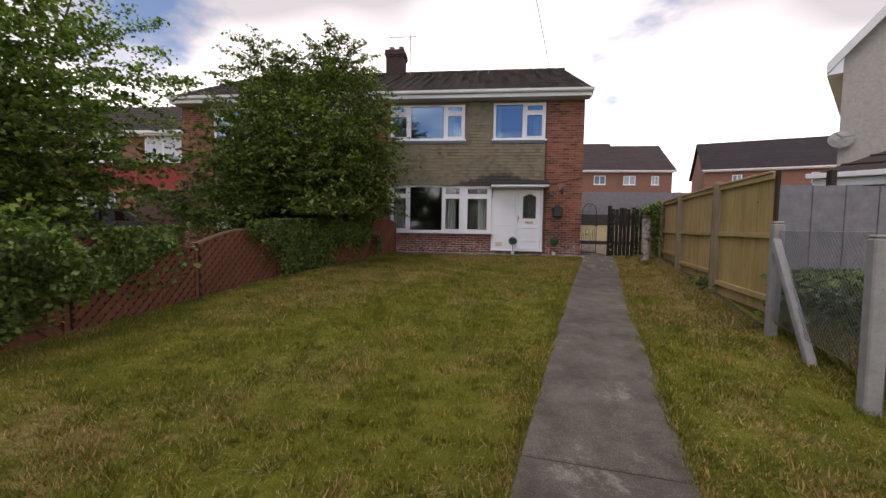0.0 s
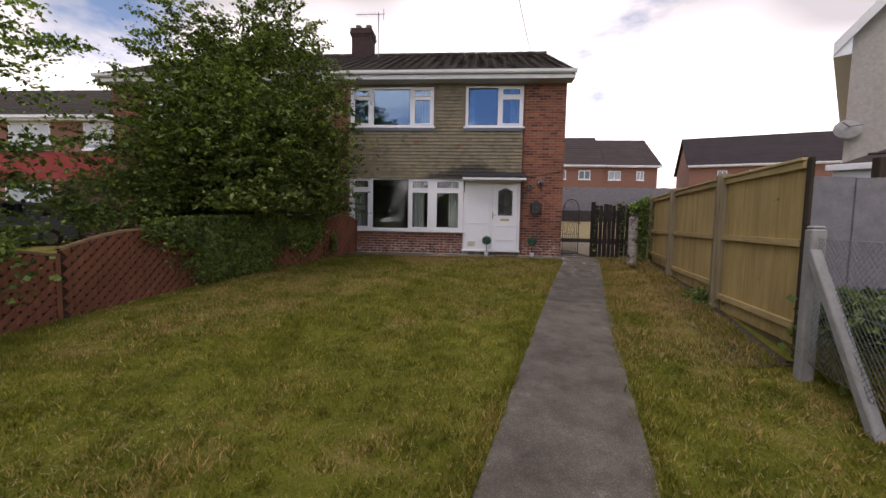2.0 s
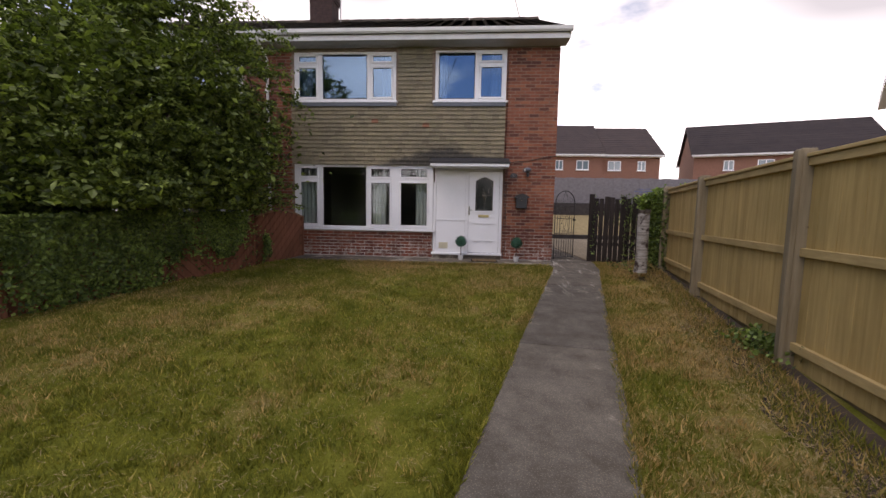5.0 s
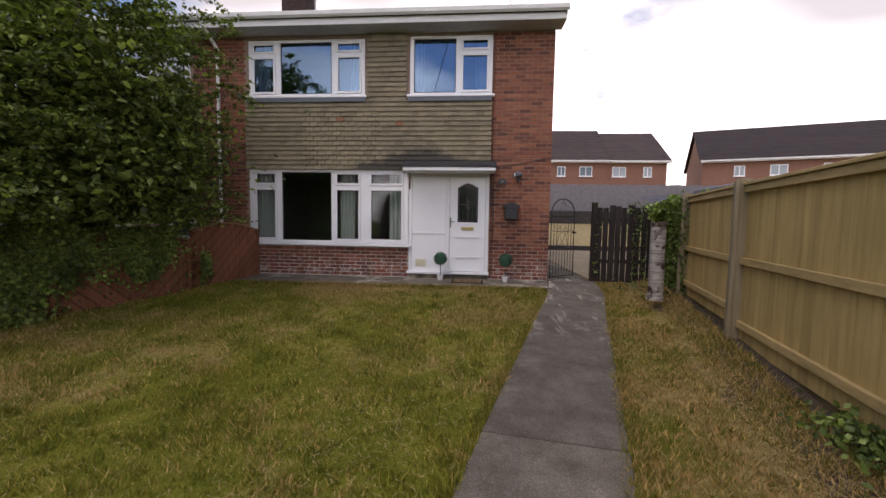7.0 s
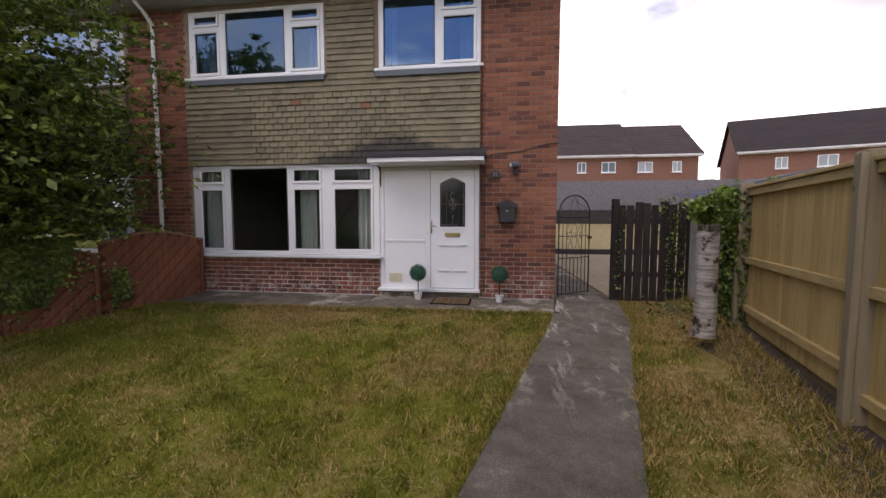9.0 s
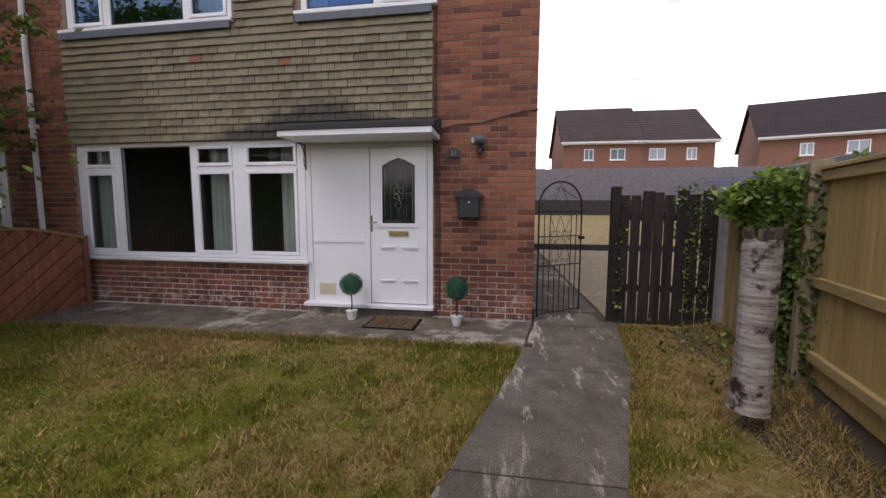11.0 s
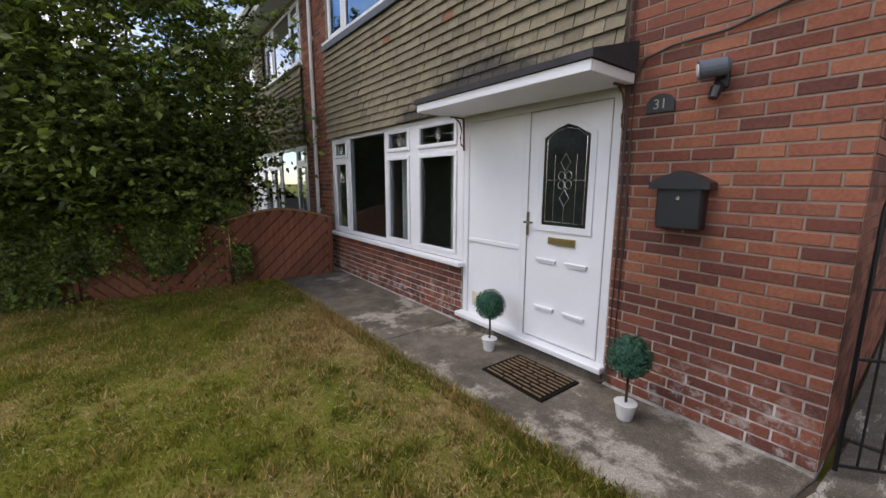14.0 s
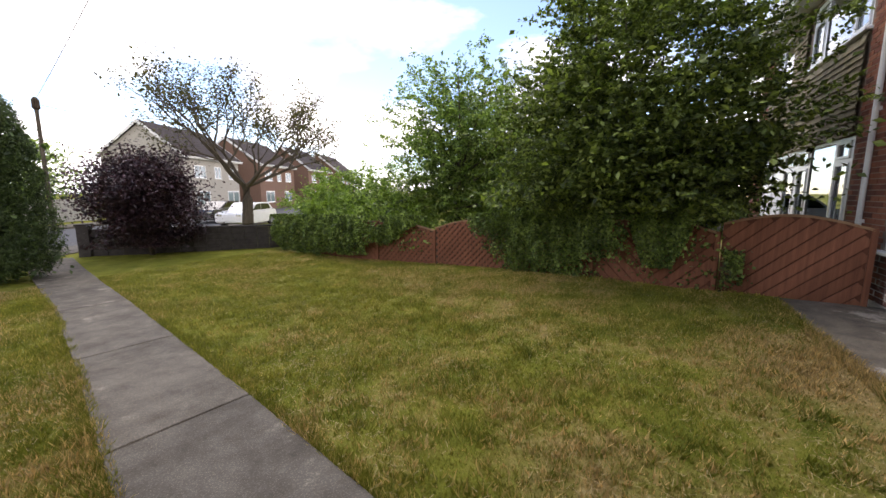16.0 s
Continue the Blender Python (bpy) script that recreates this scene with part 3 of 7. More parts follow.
slab("bed", [(4.15, 13.0), (4.40, 13.0), (4.2, 21.8), (4.0, 21.8)], [0.812] * 4, 0.05, SOIL, yard)
tagged(part("kerb", boxes((3.0, 12.0, 21.92, 22.1, 0.78, 1.02), bevel=0.01), DARKWALL), "dark concrete kerb edging the rear grass", "kerb", "", "structure")
bm = bmesh.new()
prism(bm, [(22.1, 0.8), (22.1, 0.98), (30.0, 1.95), (30.0, 0.8)], "x", -4, 30)
tagged(part("grass_bank", bm, DRYGRASS), "dry yellow grass bank behind the house", "grass", "", "structure")
bm = boxes((-4, 30, 30.0, 30.25, 0.8, 2.75), bevel=0.02)
tagged(part("retaining_wall", bm, DARKWALL), "dark block retaining wall at the garden end", "wall", "", "structure")
back_fence = thing("back_fence", "tall grey weathered close-board fence on the retaining wall", "fence", (0, 30.3, 2.2))
for k in range(120):
    x = -4 + k * 0.285
    if k == 0:
        first = part("board", boxes((0, 0.2845, -0.012, 0.012, 0, 2.25)), GREYWOOD, back_fence)
        first.location = (x, 0, 0)
    else:
        o = new("board", first.data)
        o.parent = back_fence
        o.location = (x, 0.012 * (k % 2), 0.02 * math.sin(k * 1.7))
part("rail", boxes((-4, 30.2, 0.03, 0.08, 1.8, 1.9), (-4, 30.2, 0.03, 0.08, 0.4, 0.5)), GREYWOOD, back_fence)

# ---- our house and its mirrored neighbour ----
Y0 = 12.85
CX = -3.65


def wall_with_holes(bm, x0, x1, z0, z1, y0, y1, holes):
    """A wall slab along x with rectangular holes (x0, x1, z0, z1), as blocks round them."""
    xs = sorted({x0, x1, *[h[0] for h in holes], *[h[1] for h in holes]})
    for a, b in zip(xs, xs[1:]):
        mid = (a + b) / 2
        cuts = sorted((h[2], h[3]) for h in holes if h[0] <= mid <= h[1])
        z = z0
        for c, d in cuts:
            if c > z:
                box(bm, a, b, y0, y1, z, c)
            z = d
        if z < z1:
            box(bm, a, b, y0, y1, z, z1)


HOLES = [(-3.03, 0.44, 1.50, 3.06), (0.44, 2.12, 0.90, 3.02), (-3.0, -0.49, 4.57, 5.72), (0.45, 2.13, 4.57, 5.74)]
MIRROR = [(2 * CX - b, 2 * CX - a, c, d) for a, b, c, d in HOLES]
bm = bmesh.new()
wall_with_holes(bm, CX, 3.34, 0.6, 5.95, Y0, Y0 + 0.27, HOLES)
house_wall = tagged(part("wall_north", bm, MORTAR), "red brick front wall of the semi-detached house", "wall", "", "structure")
bm = bmesh.new()
wall_with_holes(bm, 2 * CX - 3.34, CX - 0.002, 0.6, 5.95, Y0, Y0 + 0.27, MIRROR)
neigh_wall = tagged(part("wall_neighbour", bm, MORTAR), "red brick front wall of the adjoining house", "wall", "", "structure")
W0 = 2 * CX - 3.34
bm = boxes((3.07, 3.34, Y0 + 0.272, 21.4, 0.6, 5.95), (W0, W0 + 0.27, Y0 + 0.272, 21.4, 0.6, 5.95), (W0 + 0.272, 3.068, 21.13, 21.4, 0.6, 5.95))
prism(bm, [(12.86, 5.952), (21.39, 5.952), (17.12, 8.2)], "x", 3.08, 3.33)
prism(bm, [(12.86, 5.952), (21.39, 5.952), (17.12, 8.2)], "x", W0 + 0.01, W0 + 0.26)
tagged(part("wall_side", bm, FARBRICK), "red brick side and rear walls of the house", "wall", "", "structure")
# rooms behind the windows
bm = boxes((W0 + 0.28, 3.06, 17.0, 17.1, 0.8, 5.94), (W0 + 0.28, 3.06, Y0 + 0.28, 16.99, 0.72, 0.82), (CX - 0.05, CX + 0.05, Y0 + 0.28, 16.99, 0.83, 5.94), (0.45, 0.5, Y0 + 0.29, 16.99, 0.83, 3.1))
tagged(part("wall_inner", bm, ROOM), "plain inner walls and floor of the rooms", "wall", "", "structure")
bm = boxes((W0 + 0.28, 3.06, Y0 + 0.28, 16.98, 3.22, 3.42), (W0 + 0.28, 3.06, Y0 + 0.28, 21.1, 5.945, 5.98))
tagged(part("ceiling", bm, ROOM), "plain plaster ceilings of the rooms", "ceiling", "", "structure")


def upvc_window(name, label, x0, x1, z0, z1, lights, glass, sill=True, leaded=()):
    """A white plastic window. lights: (x0, x1, transom or None) of each pane across; top lights get lead flowers if asked."""
    w = tagged(new(name), label, "window", "", "structure")
    y = Y0 + 0.01
    F = 0.055
    fr = bmesh.new()
    box(fr, x0, x1, y, y + 0.07, z0, z0 + F, 0.006)
    box(fr, x0, x1, y, y + 0.07, z1 - F, z1, 0.006)
    edges = [x0] + [(a[1] + b[0]) / 2 for a, b in zip(lights, lights[1:])] + [x1]
    box(fr, x0, lights[0][0], y + 0.001, y + 0.069, z0 + F, z1 - F, 0.004)
    box(fr, lights[-1][1], x1, y + 0.001, y + 0.069, z0 + F, z1 - F, 0.004)
    for a, b in zip(lights, lights[1:]):
        box(fr, a[1], b[0], y + 0.001, y + 0.069, z0 + F, z1 - F, 0.004)
    part("window_frame", fr, UPVC, w)
    for i, (a, b, tr) in enumerate(lights):
        cells = [(z0 + F, z1 - F, False)] if tr is None else [(z0 + F, tr - 0.03, False), (tr + 0.03, z1 - F, True)]
        if tr is not None:
            part("transom", boxes((a, b, y + 0.001, y + 0.069, tr - 0.03, tr + 0.03), bevel=0.004), UPVC, w)
        for c, d, top in cells:
            op = tr is not None
            e = 0.045 if op else 0.012
            if op:
                sash = boxes((a + 0.002, b - 0.002, y - 0.018, y + 0.02, c + 0.002, c + e), (a + 0.002, b - 0.002, y - 0.018, y + 0.02, d - e, d - 0.002),
                             (a + 0.002, a + e, y - 0.018, y + 0.02, c + e, d - e), (b - e, b - 0.002, y - 0.018, y + 0.02, c + e, d - e), bevel=0.005)
                part("sash", sash, UPVC, w)
            g = boxes((a + e, b - e, y + 0.022, y + 0.030, c + e, d - e))
            p = part("pane", g, glass, w)
            p.visible_shadow = False
            part("seal", boxes((a + e - 0.004, b - e + 0.004, y + 0.010, y + 0.016, c + e - 0.004, c + e + 0.005), (a + e - 0.004, b - e + 0.004, y + 0.010, y + 0.016, d - e - 0.005, d - e + 0.004),
                               (a + e - 0.004, a + e + 0.005, y + 0.010, y + 0.016, c + e + 0.005, d - e - 0.005), (b - e - 0.005, b - e + 0.004, y + 0.010, y + 0.016, c + e + 0.005, d - e - 0.005)), SEAL, w)
            if top and i in leaded:
                lead_flower(w, (a + b) / 2, y + 0.017, (c + d) / 2, 0.055, (b - a) / 2 - e, (d - c) / 2 - e)
    if sill:
        part("window_sill", boxes((x0 - 0.05, x1 + 0.05, y - 0.10, y + 0.04, z0 - 0.05, z0 - 0.002), bevel=0.008), UPVC, w)
    return w


def lead_flower(parent, x, y, z, r, hx, hz):
    """A small leaded flower with four petals and lines out to the edge."""
    bm = bmesh.new()
    for k in range(4):
        a = math.pi / 2 * k + math.pi / 4
        cx, cz = x + r * 0.55 * math.cos(a), z + r * 0.55 * math.sin(a)
        tube(bm, [(cx + r * 0.38 * math.cos(t), y, cz + r * 0.38 * math.sin(t)) for t in np.linspace(0, 2 * math.pi, 11)], 0.003, 4)
    for a, b in (((x - hx, z), (x - r, z)), ((x + r, z), (x + hx, z)), ((x, z - hz), (x, z - r)), ((x, z + r), (x, z + hz))):
        tube(bm, [(a[0], y, a[1]), (b[0], y, b[1])], 0.0022, 4)
    return part("lead_tracery", bm, CHROME, parent, "silver leaded flower tracery")


L1 = [(-2.91, -2.415, 2.70), (-2.31, -1.22, None), (-1.135, -0.585, 2.70), (-0.395, 0.335, 2.70)]
upvc_window("window_1", "wide white plastic front room window with leaded top lights", -3.03, 0.44, 1.50, 3.06, L1, GLASS, leaded=(0, 2, 3))
U1 = [(-2.92, -2.41, 5.42), (-2.30, -1.20, None), (-1.10, -0.56, 5.42)]
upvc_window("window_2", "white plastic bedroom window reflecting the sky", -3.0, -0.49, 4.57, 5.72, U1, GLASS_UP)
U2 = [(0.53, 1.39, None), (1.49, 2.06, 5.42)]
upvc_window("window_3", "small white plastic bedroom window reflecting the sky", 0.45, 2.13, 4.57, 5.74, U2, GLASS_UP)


def mirrored(lights):
    return [(2 * CX - b, 2 * CX - a, t) for a, b, t in reversed(lights)]


upvc_window("window_4", "neighbouring white plastic front room window", MIRROR[0][0], MIRROR[0][1], 1.50, 3.06, mirrored(L1), GLASS_SKY)
upvc_window("window_5", "neighbouring white bedroom window behind the tree", MIRROR[2][0], MIRROR[2][1], 4.57, 5.72, mirrored(U1), GLASS_SKY)
upvc_window("window_6", "neighbouring small white bedroom window", MIRROR[3][0], MIRROR[3][1], 4.57, 5.74, mirrored(U2), GLASS_SKY)
bm = boxes((MIRROR[1][0], MIRROR[1][1], Y0 + 0.02, Y0 + 0.08, 0.9, 3.02), bevel=0.01)
box(bm, MIRROR[1][0] + 0.1, MIRROR[1][0] + 0.95, Y0 - 0.005, Y0 + 0.018, 1.0, 2.9, 0.01)
tagged(part("door_2", bm, UPVC_DOOR), "neighbouring white front door", "door", "", "structure")


def curtain(x0, x1, z0, z1, y, label, material=CURTAIN, waves=6):
    bm = bmesh.new()
    n = waves * 8
    lo = [bm.verts.new((x0 + (x1 - x0) * i / n, y + 0.03 * math.sin(i / 8 * 2 * math.pi), z0)) for i in range(n + 1)]
    hi = [bm.verts.new((v.co.x, v.co.y, z1)) for v in lo]
    for i in range(n):
        bm.faces.new((lo[i], lo[i + 1], hi[i + 1], hi[i]))
    ob = part("curtain", bm, material)
    sm = ob.modifiers.new("thickness", "SOLIDIFY")
    sm.thickness = 0.004
    return tagged(ob, label, "curtain", "window curtains")


curtain(-2.93, -2.55, 1.53, 3.0, Y0 + 0.2, "pale curtain drawn at the edge of the wide front window", waves=4)
curtain(-1.08, -0.76, 1.53, 3.0, Y0 + 0.2, "pale curtain bunched behind the front window mullion", waves=4)
curtain(0.0, 0.27, 1.53, 3.0, Y0 + 0.2, "pale curtain at the window edge by the door", waves=3)
curtain(-2.93, -2.62, 4.6, 5.7, Y0 + 0.2, "pale curtain drawn at the edge of the bedroom window", BLIND, 3)
curtain(-0.86, -0.58, 4.6, 5.7, Y0 + 0.2, "pale curtain bunched in the bedroom window", BLIND, 3)
curtain(0.52, 0.72, 4.6, 5.7, Y0 + 0.2, "pale curtain at the edge of the small bedroom window", BLIND, 3)
curtain(1.78, 2.05, 4.6, 5.7, Y0 + 0.2, "pale curtain in the small bedroom window", BLIND, 3)
curtain(-7.7, -7.1, 1.55, 3.0, Y0 + 0.2, "pale curtain in the neighbouring window", BLIND, 4)
curtain(-5.2, -4.5, 1.55, 3.0, Y0 + 0.2, "pale net curtain in the neighbouring window", BLIND, 5)


def front_door():
    d = tagged(new("door_1"), "white plastic front door with arched leaded glass and side panel", "door", "", "structure")
    y = Y0 + 0.005
    x0, x1, xm = 0.45, 2.12, 1.27
    fr = boxes((x0, x0 + 0.07, y, y + 0.08, 0.95, 2.98), (x1 - 0.07, x1, y, y + 0.08, 0.95, 2.98), (x0, x1, y + 0.001, y + 0.079, 2.93, 3.02), (xm - 0.04, xm + 0.04, y, y + 0.08, 0.95, 2.93), bevel=0.006)
    part("door_frame", fr, UPVC, d)
    part("threshold", boxes((x0 - 0.03, x1 + 0.02, y - 0.09, y + 0.05, 0.905, 0.955), bevel=0.008), UPVC, d)
    part("side_panel", boxes((x0 + 0.072, xm - 0.042, y + 0.02, y + 0.06, 0.955, 2.928)), UPVC_DOOR, d)
    part("panel_rail", boxes((x0 + 0.074, xm - 0.044, y + 0.006, y + 0.019, 1.735, 1.775), bevel=0.004), UPVC, d)
    leaf = boxes((xm + 0.045, x1 - 0.075, y + 0.004, y + 0.05, 0.965, 2.925), bevel=0.006)
    lf = part("door_leaf", leaf, UPVC_DOOR, d)
    gx0, gx1, gz0, gz1, gp = 1.475, 1.895, 1.99, 2.70, 2.795
    gm = (gx0 + gx1) / 2
    outer = [(gx0 - 0.05, gz0 - 0.05), (gx1 + 0.05, gz0 - 0.05), (gx1 + 0.05, gz1 + 0.015), (gm + 0.10, gp + 0.015), (gm, gp + 0.05), (gm - 0.10, gp + 0.015), (gx0 - 0.05, gz1 + 0.015)]
    inner = [(gx0, gz0), (gx1, gz0), (gx1, gz1), (gm + 0.09, gp - 0.028), (gm, gp), (gm - 0.09, gp - 0.028), (gx0, gz1)]
    bm = bmesh.new()
    for yy in (y - 0.012,):
        vo = [bm.verts.new((a, yy, b)) for a, b in outer]
        vi = [bm.verts.new((a, yy, b)) for a, b in inner]
        wo = [bm.verts.new((a, yy + 0.016, b)) for a, b in outer]
        wi = [bm.verts.new((a, yy + 0.016, b)) for a, b in inner]
        n = len(vo)
        for i in range(n):
            j = (i + 1) % n
            bm.faces.new((vo[i], vo[j], vi[j], vi[i]))
            bm.faces.new((vo[i], wo[i], wo[j], vo[j]))
            bm.faces.new((vi[i], vi[j], wi[j], wi[i]))
    part("glazing_bead", bm, UPVC, lf)
    bm = bmesh.new()
    prism(bm, inner, "y", y - 0.004, y + 0.002)
    part("pane", bm, DOORGLASS, lf, "dark frosted door glass")
    bm = bmesh.new()
    t = 0.03
    ins = [(gx0 + t, gz0 + t), (gx1 - t, gz0 + t), (gx1 - t, gz1 - t / 2), (gm + 0.1, gp - 0.05), (gm, gp - t), (gm - 0.1, gp - 0.05), (gx0 + t, gz1 - t / 2), (gx0 + t, gz0 + t)]
    tube(bm, [(a, y - 0.006, b) for a, b in ins], 0.0035, 4)
    cz = 2.36
    for k in range(4):
        a = math.pi / 2 * k + math.pi / 4
        tube(bm, [(gm + 0.045 * math.cos(a) + 0.03 * math.cos(q), y - 0.006, cz + 0.05 * math.sin(a) + 0.034 * math.sin(q)) for q in np.linspace(0, 2 * math.pi, 11)], 0.0045, 4)
    for s in (-1, 1):
        tube(bm, [(gm, y - 0.006, cz + s * 0.07), (gm + 0.045, y - 0.006, cz + s * 0.14), (gm, y - 0.006, cz + s * 0.21)], 0.004, 4)
        tube(bm, [(gm, y - 0.006, cz + s * 0.07), (gm - 0.045, y - 0.006, cz + s * 0.14), (gm, y - 0.006, cz + s * 0.21)], 0.004, 4)
        tube(bm, [(gm + s * 0.075, y - 0.006, cz), (gm + s * 0.18, y - 0.006, cz)], 0.003, 4)
        tube(bm, [(gm + s * 0.1, y - 0.006, gz0 + t), (gm + s * 0.1, y - 0.006, cz + 0.2)], 0.002, 4)
    tube(bm, [(gm, y - 0.006, gz0 + t), (gm, y - 0.006, cz - 0.2)], 0.003, 4)
    part("lead_tracery", bm, CHROME, lf, "silver leaded diamond tracery")
    part("letter_plate", boxes((1.555, 1.81, y - 0.018, y + 0.003, 1.832, 1.892), (1.575, 1.79, y - 0.024, y - 0.019, 1.845, 1.879), bevel=0.003), BRASS, lf, "brass letter plate")
    for a, b in ((1.44, 1.64), (1.73, 1.93)):
        part("moulding", boxes((a, b, y - 0.022, y + 0.003, 1.68, 1.70), (a + 0.01, b - 0.01, y - 0.012, y + 0.003, 1.66, 1.679), bevel=0.003), UPVC, lf)
        part("moulding", boxes((a, b, y - 0.022, y + 0.003, 1.255, 1.275), (a + 0.01, b - 0.01, y - 0.012, y + 0.003, 1.235, 1.254), bevel=0.003), UPVC, lf)
    hb = boxes((1.312, 1.344, y - 0.014, y + 0.003, 1.88, 2.09), bevel=0.006)
    box(hb, 1.318, 1.338, y - 0.055, y - 0.013, 1.99, 2.012, 0.004)
    box(hb, 1.318, 1.42, y - 0.062, y - 0.045, 1.992, 2.010, 0.005)
    part("door_handle", hb, CHROME, lf, "brushed metal lever handle with backplate")
    part("gap", boxes((xm + 0.040, xm + 0.044, y - 0.001, y + 0.01, 0.965, 2.93), (x1 - 0.075, x1 - 0.069, y - 0.001, y + 0.01, 0.965, 2.93), (xm + 0.044, x1 - 0.075, y - 0.001, y + 0.01, 2.925, 2.931)), SOFFIT, d)
    part("air_brick", boxes((0.60, 0.82, y + 0.008, y + 0.0195, 1.05, 1.20), *[(0.61 + 0.0, 0.81, y + 0.004, y + 0.0078, 1.065 + 0.025 * k, 1.075 + 0.025 * k) for k in range(5)]), CREAM, d, "small cream vent grille")
    return d


DOORGLASS = plain("dark frosted glass", (0.025, 0.03, 0.028), 0.10, var=0.3, scale=5, bump=0.03, spec=0.3)
CREAM = plain("cream plastic", (0.62, 0.58, 0.42), 0.5)
front_door()
tagged(part("wall_step", boxes((0.47, 2.12, Y0 - 0.03, Y0 + 0.2, 0.72, 0.903), bevel=0.006), PATIO), "low stained concrete plinth under the door threshold", "wall", "", "structure")


def canopy():
    c = thing("door_canopy", "white-edged flat canopy with black felt roof over the front door", "canopy", (0, 0, 0))
    bm = bmesh.new()
    part("soffit", boxes((0.44, 2.19, 12.32, 12.80, 2.985, 3.005)), UPVC, c)
    part("fascia", boxes((0.42, 2.21, 12.29, 12.318, 2.982, 3.048), (0.42, 0.445, 12.318, 12.80, 2.982, 3.048), (2.185, 2.21, 12.318, 12.80, 2.982, 3.048), bevel=0.004), UPVC, c, "white plastic fascia")
    prism(bm, [(12.27, 3.050), (12.27, 3.095), (12.79, 3.24), (12.79, 3.050)], "x", 0.40, 2.23)
    part("felt_roof", bm, LEAD, c, "black bitumen felt roof")
    for x in (0.47, 2.15):
        bm = bmesh.new()
        tube(bm, [(x, 12.835, 2.66), (x, 12.825, 2.95), (x, 12.815, 2.978)], 0.011, 6)
        tube(bm, [(x, 12.83, 2.974), (x, 12.66, 2.974)], 0.009, 6)
        tube(bm, [(x, 12.825, 2.70), (x, 12.795, 2.72), (x, 12.785, 2.78), (x, 12.80, 2.86), (x, 12.775, 2.93), (x, 12.72, 2.965)], 0.008, 6)
        part("bracket", bm, RUST, c, "rusty scrolled iron bracket")
    return c


canopy()


def roof():
    r = tagged(new("roof"), "dark tiled gable roof of the house", "roof", "", "structure")
    xa, xb = W0 - 0.12, 3.46
    ye, ze, yr, zr = 12.42, 6.02, 17.12, 8.38
    L = math.hypot(yr - ye, zr - ze)
    m = bmesh.new()
    prism(m, [(ye, ze - 0.03), (yr, zr - 0.03), (2 * yr - ye, ze - 0.03), (2 * yr - ye, ze - 0.10), (yr, zr - 0.12), (ye, ze - 0.10)], "x", xa, xb)
    part("roof_deck", m, ROOFT, r)
    g = 0.32
    nrow, ncol = int(L / g), int((xb - xa) / 0.30)
    V, F = [], []
    s, c = (zr - ze) / L, (yr - ye) / L
    for i in range(nrow):
        for j in range(ncol):
            x = xa + (xb - xa) * (j + 0.5 * (i % 2) * 0) / ncol
            w = (xb - xa) / ncol - 0.006
            d0, d1 = i * g, i * g + 0.36
            jit = 0.004 * math.sin(i * 12.9 + j * 78.2)
            for (xx, dd, hh) in ((x, d0, 0.035 + jit), (x + w * 0.5, d0, 0.05 + jit), (x + w, d0, 0.028 + jit), (x + w, d1, 0.008), (x + w * 0.5, d1, 0.024), (x, d1, 0.012),
                                 (x, d0, 0.0), (x + w, d0, 0.0)):
                V.append((xx, ye + dd * c - hh * s, ze + dd * s + hh * c))
            b = len(V) - 8
            F += [(b, b + 1, b + 4, b + 5), (b + 1, b + 2, b + 3, b + 4), (b + 6, b + 7, b + 2, b)]
    t = from_arrays("roof_tiles", np.array(V), np.array(F), ROOFT, r)
    t["kind"] = "stuff"
    bm = bmesh.new()
    n = int((xb - xa) / 0.45)
    for k in range(n):
        x = xa + (xb - xa) * k / n
        tube(bm, [(x, yr, zr + 0.0), (x + (xb - xa) / n - 0.01, yr, zr + 0.012)], 0.11, 8)
    part("ridge_tiles", bm, ROOFT, r)
    part("soffit", boxes((xa, xb, 12.44, 12.849, 5.80, 5.83)), SOFFIT, r)
    part("fascia", boxes((xa, xb, 12.42, 12.44, 5.80, 5.99), bevel=0.004), GUTTER, r, "white plastic fascia board")
    gt = bmesh.new()
    prism(gt, [(12.31, 6.02), (12.32, 5.95), (12.36, 5.915), (12.40, 5.95), (12.415, 6.02), (12.40, 6.02), (12.36, 5.945), (12.325, 6.02)], "x", xa - 0.03, xb + 0.03)
    part("gutter", gt, GUTTER, r, "white half-round gutter")
    for x0, x1 in ((xb - 0.02, xb + 0.012), (xa - 0.012, xa + 0.02)):
        bm = bmesh.new()
        prism(bm, [(ye, ze - 0.16), (ye, ze + 0.03), (yr, zr + 0.03), (2 * yr - ye, ze + 0.03), (2 * yr - ye, ze - 0.16), (yr, zr - 0.16)], "x", x0, x1)
        part("bargeboard", bm, GUTTER, r, "white bargeboard")
    return r


roof()


